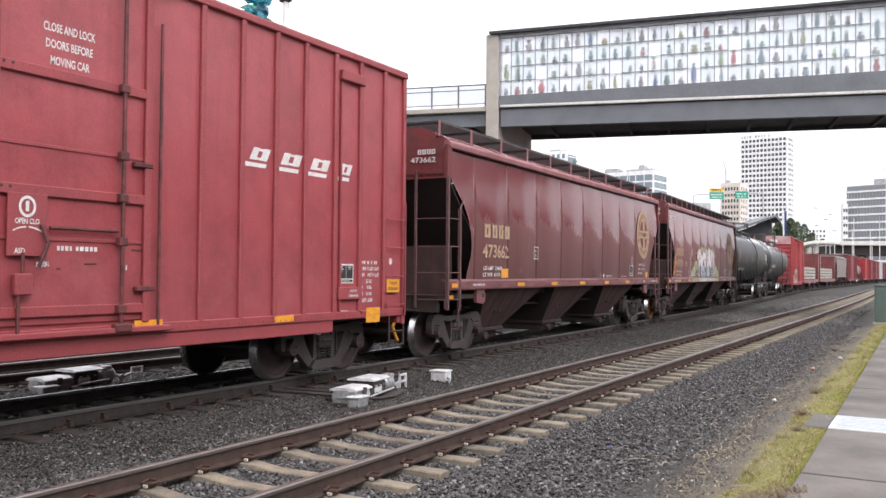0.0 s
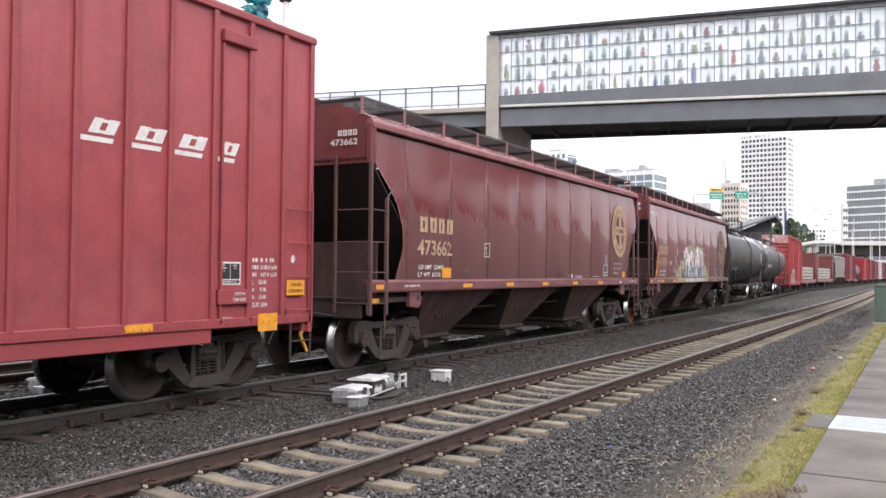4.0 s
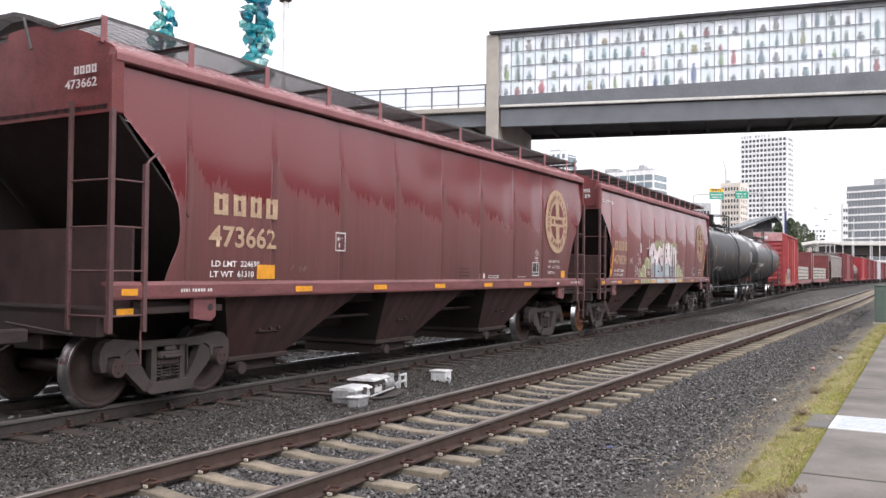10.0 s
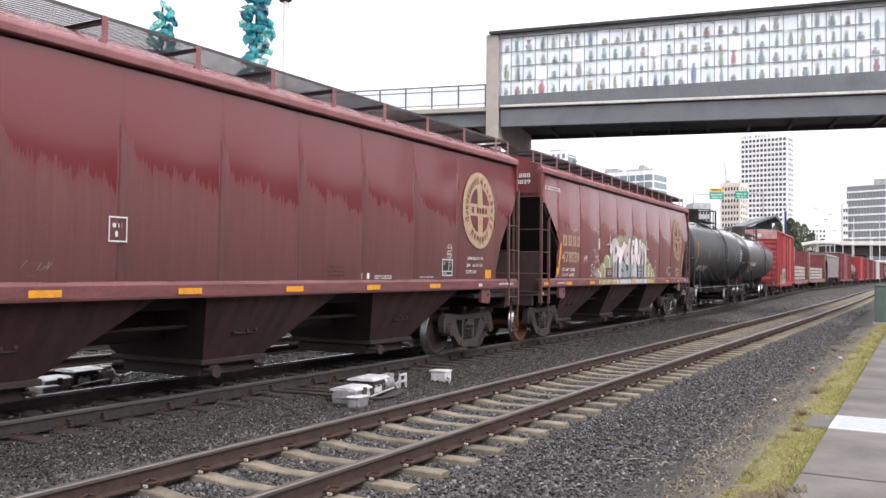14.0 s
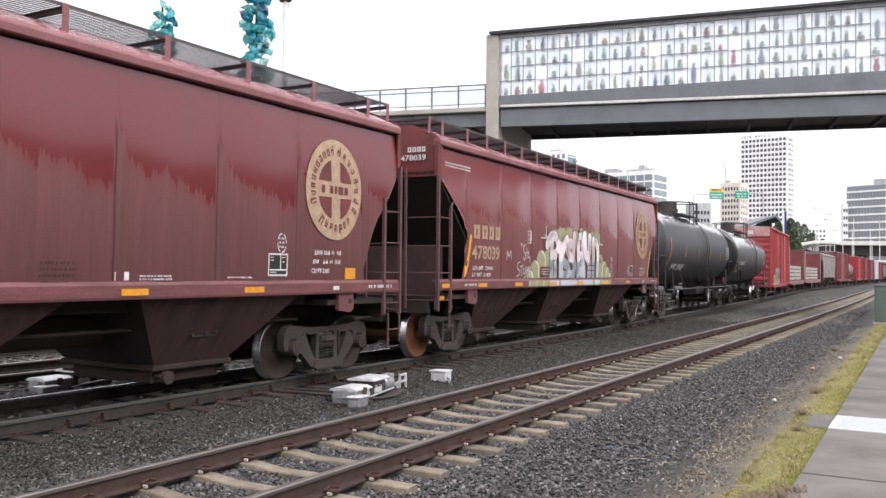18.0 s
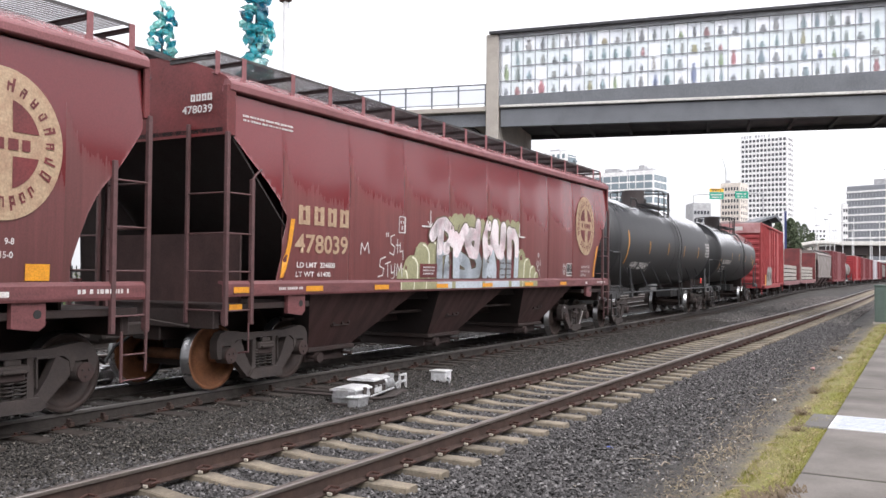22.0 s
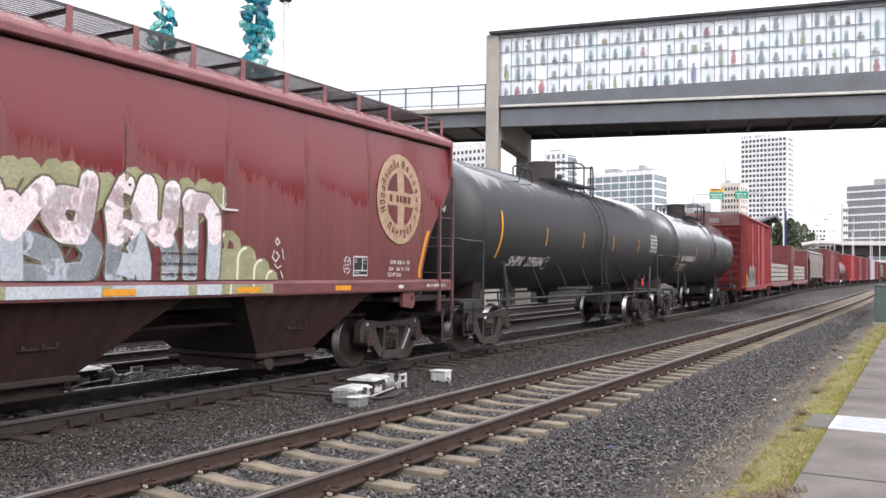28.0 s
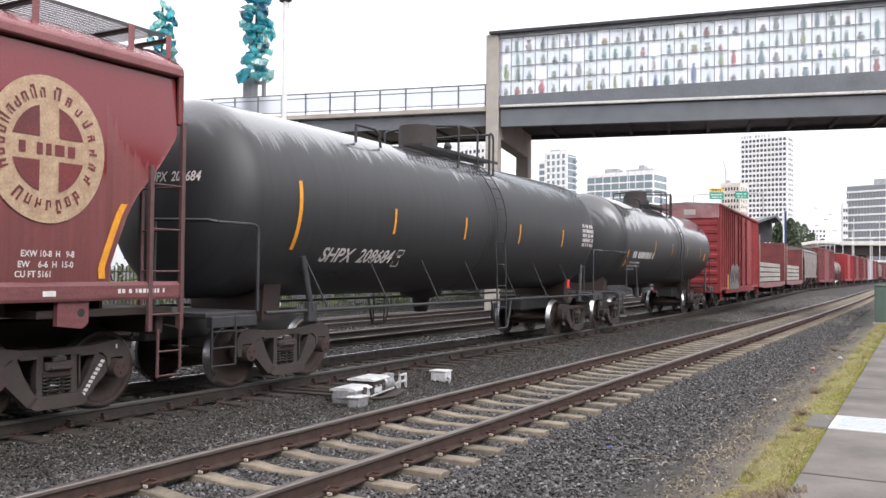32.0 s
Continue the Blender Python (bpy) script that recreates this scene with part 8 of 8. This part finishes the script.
    # curved side ladder
    for sg in (1, -1):
        pts = [(sg * (R + 0.1) * math.cos(a), zc + (R + 0.1) * math.sin(a)) for a in span(0.95, -0.25, 9)] + [(sg * 1.6, 1.9), (sg * 1.62, 0.5)]
        s = Shape()
        for y in (0.55, 1.0):
            s.bent([(x, y, z) for x, z in pts], 0.017, 6)
        for (xa, za), (xb, zb) in zip(pts, pts[1:]):
            k = max(1, int(math.hypot(xa - xb, za - zb) / 0.36))
            for i in range(k):
                u = i / k
                s.tube((xa + (xb - xa) * u, 0.55, za + (zb - za) * u), (xa + (xb - xa) * u, 1.0, za + (zb - za) * u), 0.014, 5)
        s.bent([(sg * 1.6, 0.3, 1.1), (sg * 1.62, 0.5, 0.5), (sg * 1.62, 1.05, 0.5), (sg * 1.6, 1.3, 1.1)], 0.024, 6)
        part("side_ladder", s, TANK_TRIM, car)
    part("bottom_outlet", Shape().lathe([(1.4, 0.5), (1.2, 0.45), (1.15, 0.2), (0.85, 0.15), (0.85, 0.0)], 'z', 16, at=(0, 0.0, 0)), trim, car)
    add_trucks(car, spots, detail)
    return car


def dress_tank(car, L, big):
    h, R, zc = L / 2, 1.52, 2.81

    def surf(y, z, lift=0.006):
        return Vector((math.sqrt(max((R + lift) ** 2 - (z - zc) ** 2, 0.01)) + lift * 0.3, y, z))

    def strip(y, z0, z1, w=0.07):
        s = Shape()
        zz = span(z0, z1, 8)
        for a, b in zip(zz, zz[1:]):
            flat(s, [(y, a), (y + w, a), (y + w, b), (y, b)], surf)
        part("reflector", s, YELLOW, car, "yellow upright reflector strip")
    if big:
        strip(-h + 1.84, 2.05, 3.1, 0.085)
    else:
        strip(-6.5, 1.95, 2.48, 0.12)
    for k in range(4):
        strip(-3.47 + k * 2.7 if big else -h + 4.58 + k * 2.62, 2.4, 2.85)
    if big:
        words("SHPX  208684", -5.32, 1.885, 0.32, surf, car, WHITE, "car_number", slant=0.14, fit=2.14, label="white reporting mark and number")
        s = Shape()
        bars(s, -5.6, 1.68, 1.9, 0.06, surf, 0, 3)
        bars(s, -5.65, 1.57, 1.75, 0.06, surf, 0, 9)
        tagged(part("stencil_line", s, RAIL_GREY, car), kind="stuff")
        r = Shape()
        for a, b, c, e in ((0, 0, 0.22, 0.015), (0, 0.29, 0.22, 0.015), (0, 0, 0.015, 0.3), (0.205, 0, 0.015, 0.3)):
            flat(r, [(-3.08 + a, 1.82 + b), (-3.08 + a + c, 1.82 + b), (-3.08 + a + c, 1.82 + b + e), (-3.08 + a, 1.82 + b + e)], surf)
        bars(r, -3.03, 1.98, 0.12, 0.05, surf, 0, 5)
        part("plate_mark", r, WHITE, car)
        s = Shape()
        for k in range(5):
            bars(s, 6.13, 2.98 - 0.13 * k, 0.85, 0.09, surf, 0, k + 60)
        tagged(part("data_panel", s, WHITE, car, "white stencilled data panel"), kind="stuff")
        words("SHPX  208684", 0, 0, 0.2, lambda a, b: Vector((a - 0.1, -h + 0.33 + 0.72 * (1 - math.cos(math.asin(min(1, math.hypot(a - 0.1, 3.0 + b - zc) / R)))), 3.0 + b)), car, WHITE, "car_number", slant=0.2, fit=0.95)
    else:
        s = Shape()
        bars(s, -5.8, 2.24, 2.6, 0.21, surf, 0, 13)
        for k in range(3):
            bars(s, -5.9, 2.06 - 0.11 * k, 1.3, 0.06, surf, 0, 14 + k)
        part("car_number", s, WHITE, car)
        part("reflector", flat(Shape(), [(h - 2.2, 2.3), (h - 1.95, 2.3), (h - 1.95, 2.6), (h - 2.2, 2.6)], surf), YELLOW, car)
    red = node_mat("red_marker_lens", (0.75, 0.05, 0.04), 0.2)[0]
    if big:
        part("marker", Shape().box(1.53, 1.58, h - 3.12, h - 3.0, 1.32, 1.55, 0, 0.015), red, car, "red marker beside the truck")


def dress_far_boxcar(car, hw):
    """The faded car behind the tanks: sliding door, lock rods, a painted-over patch and a worn end header."""
    door = part("side_door", Shape().box(hw + 0.01, hw + 0.07, -1.3, 3.6, 1.12, 4.9, 0, 0.015), PAINT_FAR, car, "ribbed red sliding door")
    for y in (-0.88, 1.08):
        r = Shape().tube((hw + 0.14, y, 1.1), (hw + 0.14, y, 4.85), 0.05, 7)
        for z in (1.5, 2.3, 3.1, 3.85, 4.6):
            r.box(hw + 0.07, hw + 0.17, y - 0.13, y + 0.13, z - 0.06, z + 0.06, 0, 0.015)
        part("lock_rod", r, PAINT_FAR, door)
    for z in (1.9, 2.95, 3.9):
        part("door_beam", Shape().box(hw + 0.07, hw + 0.1, -1.25, 3.55, z - 0.05, z + 0.05, 0, 0.01), PAINT_FAR, door)
    part("door_track", Shape().box(hw + 0.02, hw + 0.15, -4.2, 6.4, 4.95, 5.02, 0, 0.01), PAINT_FAR, car)
    blob = [(-4.7, 0.96), (-1.4, 0.96), (-1.1, 1.3), (-1.35, 1.75), (-1.15, 2.1), (-2.2, 2.28), (-2.9, 2.1), (-3.3, 2.3), (-4.1, 2.1), (-4.45, 1.6)]
    on = lambda y, z, lift=0.0: Vector((hw + 0.062 + lift, y, z))
    part("sprayed_patch", flat(Shape(), blob, on), SPRAY_GREY, car, "grey-white sprayed patch low on the side")
    for pts in ([(-4.2, 1.2), (-3.9, 1.9), (-3.5, 1.3), (-3.1, 1.95)], [(-2.8, 1.25), (-2.5, 1.9), (-2.1, 1.4), (-1.7, 1.95), (-1.5, 1.25)]):
        m = Shape()
        for (a, b), (c, d) in zip(pts, pts[1:]):
            flat(m, [(a - 0.1, b), (a + 0.1, b), (c + 0.1, d), (c - 0.1, d)], lambda y, z: on(y, z, 0.006))
        part("spray_stroke", m, UNDER, car, "dark sprayed zigzag")
    part("reflector", Shape().box(hw + 0.06, hw + 0.075, -5.45, -5.0, 0.96, 1.7), YELLOW, car, "yellow reflector strip")
    y = -7.5
    part("end_header", Shape().box(-hw + 0.02, hw - 0.02, y - 0.06, y + 0.06, 4.42, 5.06, 0, 0.02), FADED_PINK, car, "chalky faded top panel of the end")
    part("end_stencil", Shape().box(-0.1, 0.45, y - 0.066, y - 0.06, 4.6, 4.86), WHITE, car, "small white painted-out panel")


# ---- bulkhead flat cars ----
def build_flat(name, label, L):
    car = thing(name, label, "freight car", group="train")
    h = L / 2
    part("deck", Shape().box(-1.5, 1.5, -h, h, 1.0, 1.18, 0, 0.015), UNDER, car)
    part("side_sill", Shape().prism([(-h, 1.16), (-h, 0.95), (-h + 3, 0.8), (h - 3, 0.8), (h, 0.95), (h, 1.16)], 'x', 1.46, 1.52), PAINT_HOP_TRIM, car)
    part("centre_sill", Shape().box(-0.3, 0.3, -h, h, 0.7, 1.0), UNDER, car)
    for sg in (1, -1):
        y = sg * (h - 0.35)
        part("bulkhead", Shape().box(-1.5, 1.5, y - 0.08, y + 0.08, 1.18, 4.35, 0, 0.02), PAINT_HOP_END, car, "tall red steel bulkhead")
        for x in (-1.45, -0.5, 0.5, 1.42):
            part("bulkhead_post", Shape().box(x - 0.06, x + 0.06, min(y + sg * 0.08, y + sg * 0.3), max(y + sg * 0.08, y + sg * 0.3), 1.18, 4.3, 0, 0.01), PAINT_HOP_END, car)
        part("edge_strip", Shape().box(1.5, 1.53, y - 0.08, y + 0.08, 1.2, 4.3), CONCRETE, car)
        coupler(car, sg * h, sg)
    pk = Shape().box(-0.62, 0.62, -0.9, 0.9, 0, 0.29, 0, 0.02).mesh("lumber_pack", LUMBER)
    for i in range(int((L - 1.6) / 1.95)):
        for j in range(4):
            for x in (-0.68, 0.68):
                o = part("lumber_pack", pk, None, car)
                o.location = (x, -h + 1.75 + 1.95 * i, 1.22 + 0.35 * j)
        for j in range(4):
            for dy in (-0.6, 0.6):
                part("bearer", Shape().box(-1.3, 1.3, -h + 1.7 + 1.95 * i + dy, -h + 1.8 + 1.95 * i + dy, 1.16 + 0.35 * j, 1.215 + 0.35 * j), UNDER, car)
    add_trucks(car, (-h + 2.0, h - 2.0), False)
    return car


# ---- build ----
build_ground()
build_bridge()
build_crystals(-14.4, 2.9, 12.2, 24.0, 1.25, 5)
build_crystals(-20.8, 3.5, 13.2, 17.0, 1.0, 8)
build_trackside()
build_town()
build_trees()
build_behind()
build_pavement()
build_switch(-7.66, 10.72, 8, "silver power switch machine with white lids beside the rail")
build_switch(-12.3, 9.0, 4, "silver power switch machine with white lids beyond the train")
build_junction(-7.85, 13.65)

# the train: car, its middle along the line at the start of the film, its truck spacing
TRAIN = []
bx = build_boxcar("boxcar", "red steel boxcar with wide plug doors and white lettering", 15.7, PAINT_BOX, PAINT_BOX_TRIM,
                  posts=[-7.16, -6.4, -5.74, -5.0, -4.3, -3.6, -2.86, 2.87, 3.62, 4.33, 5.0, 5.75, 6.44, 7.16], detail=True, top=5.4)
dress_boxcar(bx, 15.7)
TRAIN.append((bx, 5.35, 6.0))
h1, s1 = build_hopper("covered_hopper", "weathered mineral-red covered hopper with cream lettering and emblem", 15.65, 22.5, 473662, PAINT_HOP, PAINT_HOP_TRIM, PAINT_HOP_END,
                      posts=[-7.76] + [-6.37 + 1.498 * i for i in range(10)] + [7.72], marks=[(-7.66, 0.24)] + [(-4.48 + 2.075 * i, 0.4) for i in range(5)])
dress_hopper(h1, s1, 15.65, 473662, False)
TRAIN.append((h1, 22.5, 6.4))
h2, s2 = build_hopper("covered_hopper", "mineral-red covered hopper with a pink and silver sprayed mural", 15.9, 39.55, 478039, PAINT_HOP_B, PAINT_HOP_TRIM, PAINT_HOP_END, rusty=((0, 0),), near_cut="knee", posts=[-7.9, -7.375] + [-6.29 + 0.945 * i for i in range(14)] + [7.29, 7.88],
                      bays=((-6.0, -2.6, -5.25, -4.05), (-1.9, 1.2, -1.35, -0.1), (2.1, 5.4, 3.1, 4.45)), marks=[(-7.8, 0.3), (-6.24, 0.42), (-4.38, 0.44), (-2.27, 0.46), (-0.31, 0.48), (1.88, 0.48), (4.1, 0.42)])
dress_hopper(h2, s2, 15.9, 478039, True)
TRAIN.append((h2, 39.55, 6.4))
t1 = build_tank("tank_car", "glossy black tank car with yellow reflectors and white number", 16.0, TANK, TANK_TRIM, spots=(-5.9, 6.85))
dress_tank(t1, 16.0, True)
TRAIN.append((t1, 56.05, 5.95))
t2 = build_tank("tank_car", "black tank car with a small dome and grey rails", 15.5, TANK_B, TANK_TRIM, spots=(-6.75, 5.9), railed=False)
dress_tank(t2, 15.5, False)
TRAIN.append((t2, 73.1, 6.1))
b2 = build_boxcar("boxcar", "faded red boxcar with ribbed sides and end", 15.0, PAINT_FAR, PAINT_FAR)
dress_far_boxcar(b2, 1.56)
TRAIN.append((b2, 89.6, 5.6))
f1 = build_flat("bulkhead_flatcar", "bulkhead flat car loaded with wrapped lumber", 18.4)
TRAIN.append((f1, 107.6, 7.0))
TRAIN.append((copy_thing(f1, pose(0, 0, 0)), 127.3, 7.0))
h3, s3 = build_hopper("covered_hopper", "pale grey covered hopper far down the train", 16.0, 145.6, 1, SILL_GREY, SILL_GREY, SILL_GREY, detail=False)
TRAIN.append((h3, 145.6, 6.4))
b3 = build_boxcar("boxcar", "dull red boxcar with a white roof edge and ribbed end", 19.0, FAR_DULL, FAR_DULL)
TRAIN.append((b3, 164.6, 7.2))
t3 = build_tank("tank_car", "short pale grey tank car", 12.4, SILL_GREY, TANK_TRIM, 1.3, 2.6, False)
TRAIN.append((t3, 181.8, 4.8))
b6 = build_boxcar("boxcar", "brownish red boxcar far down the train", 16.1, FAR_DULL, FAR_DULL)
b4 = build_boxcar("boxcar", "bright red boxcar with plain sides", 16.1, BRIGHT_RED, BRIGHT_RED)
for k in range(3):
    TRAIN.append(((b4, b6)[k] if k < 2 else copy_thing(b6, pose(0, 0, 0)), 197.4 + 17.4 * k, 6.2))
b5 = build_boxcar("boxcar", "white boxcar far down the train", 16.1, PALE_CAR, PALE_CAR)
TRAIN.append((b5, 249.6, 6.2))
TRAIN.append((copy_thing(b3, pose(0, 0, 0)), 267.0, 6.2))
TRAIN.append((copy_thing(h3, pose(0, 0, 0)), 286.0, 6.4))
TRAIN.append((copy_thing(b3, pose(0, 0, 0)), 305.0, 6.2))
TRAIN.append((copy_thing(b5, pose(0, 0, 0)), 322.4, 6.2))
set_words()
build_verge()
build_stones()
build_tracks()


# ---- movement ----
def gone(t):
    """Metres that the train has rolled by t seconds; it gathers speed slowly."""
    u = t / 32.0
    return 0.57935 * t + 32.0 * (0.66475 * u * u + 0.06716 * u ** 3 - 0.07368 * u ** 4)


def on_line(y, half):
    a = Vector((MAIN_X - main_bend(y - half), y - half, 0))
    b = Vector((MAIN_X - main_bend(y + half), y + half, 0))
    m = (a + b) / 2
    return pose(m.x, m.y, 0, 0, 0, math.degrees(math.atan2(a.x - b.x, b.y - a.y)))


def motions():
    for car, y, half in TRAIN:
        walk(car, [(t, on_line(y - gone(t), half)) for t in range(33)])
    for w, dy in SPIN[:24]:
        walk(w, [(k * 0.25, pose(0, dy, 0.483, math.degrees(gone(k * 0.25) / 0.483))) for k in range(129)])


motions()
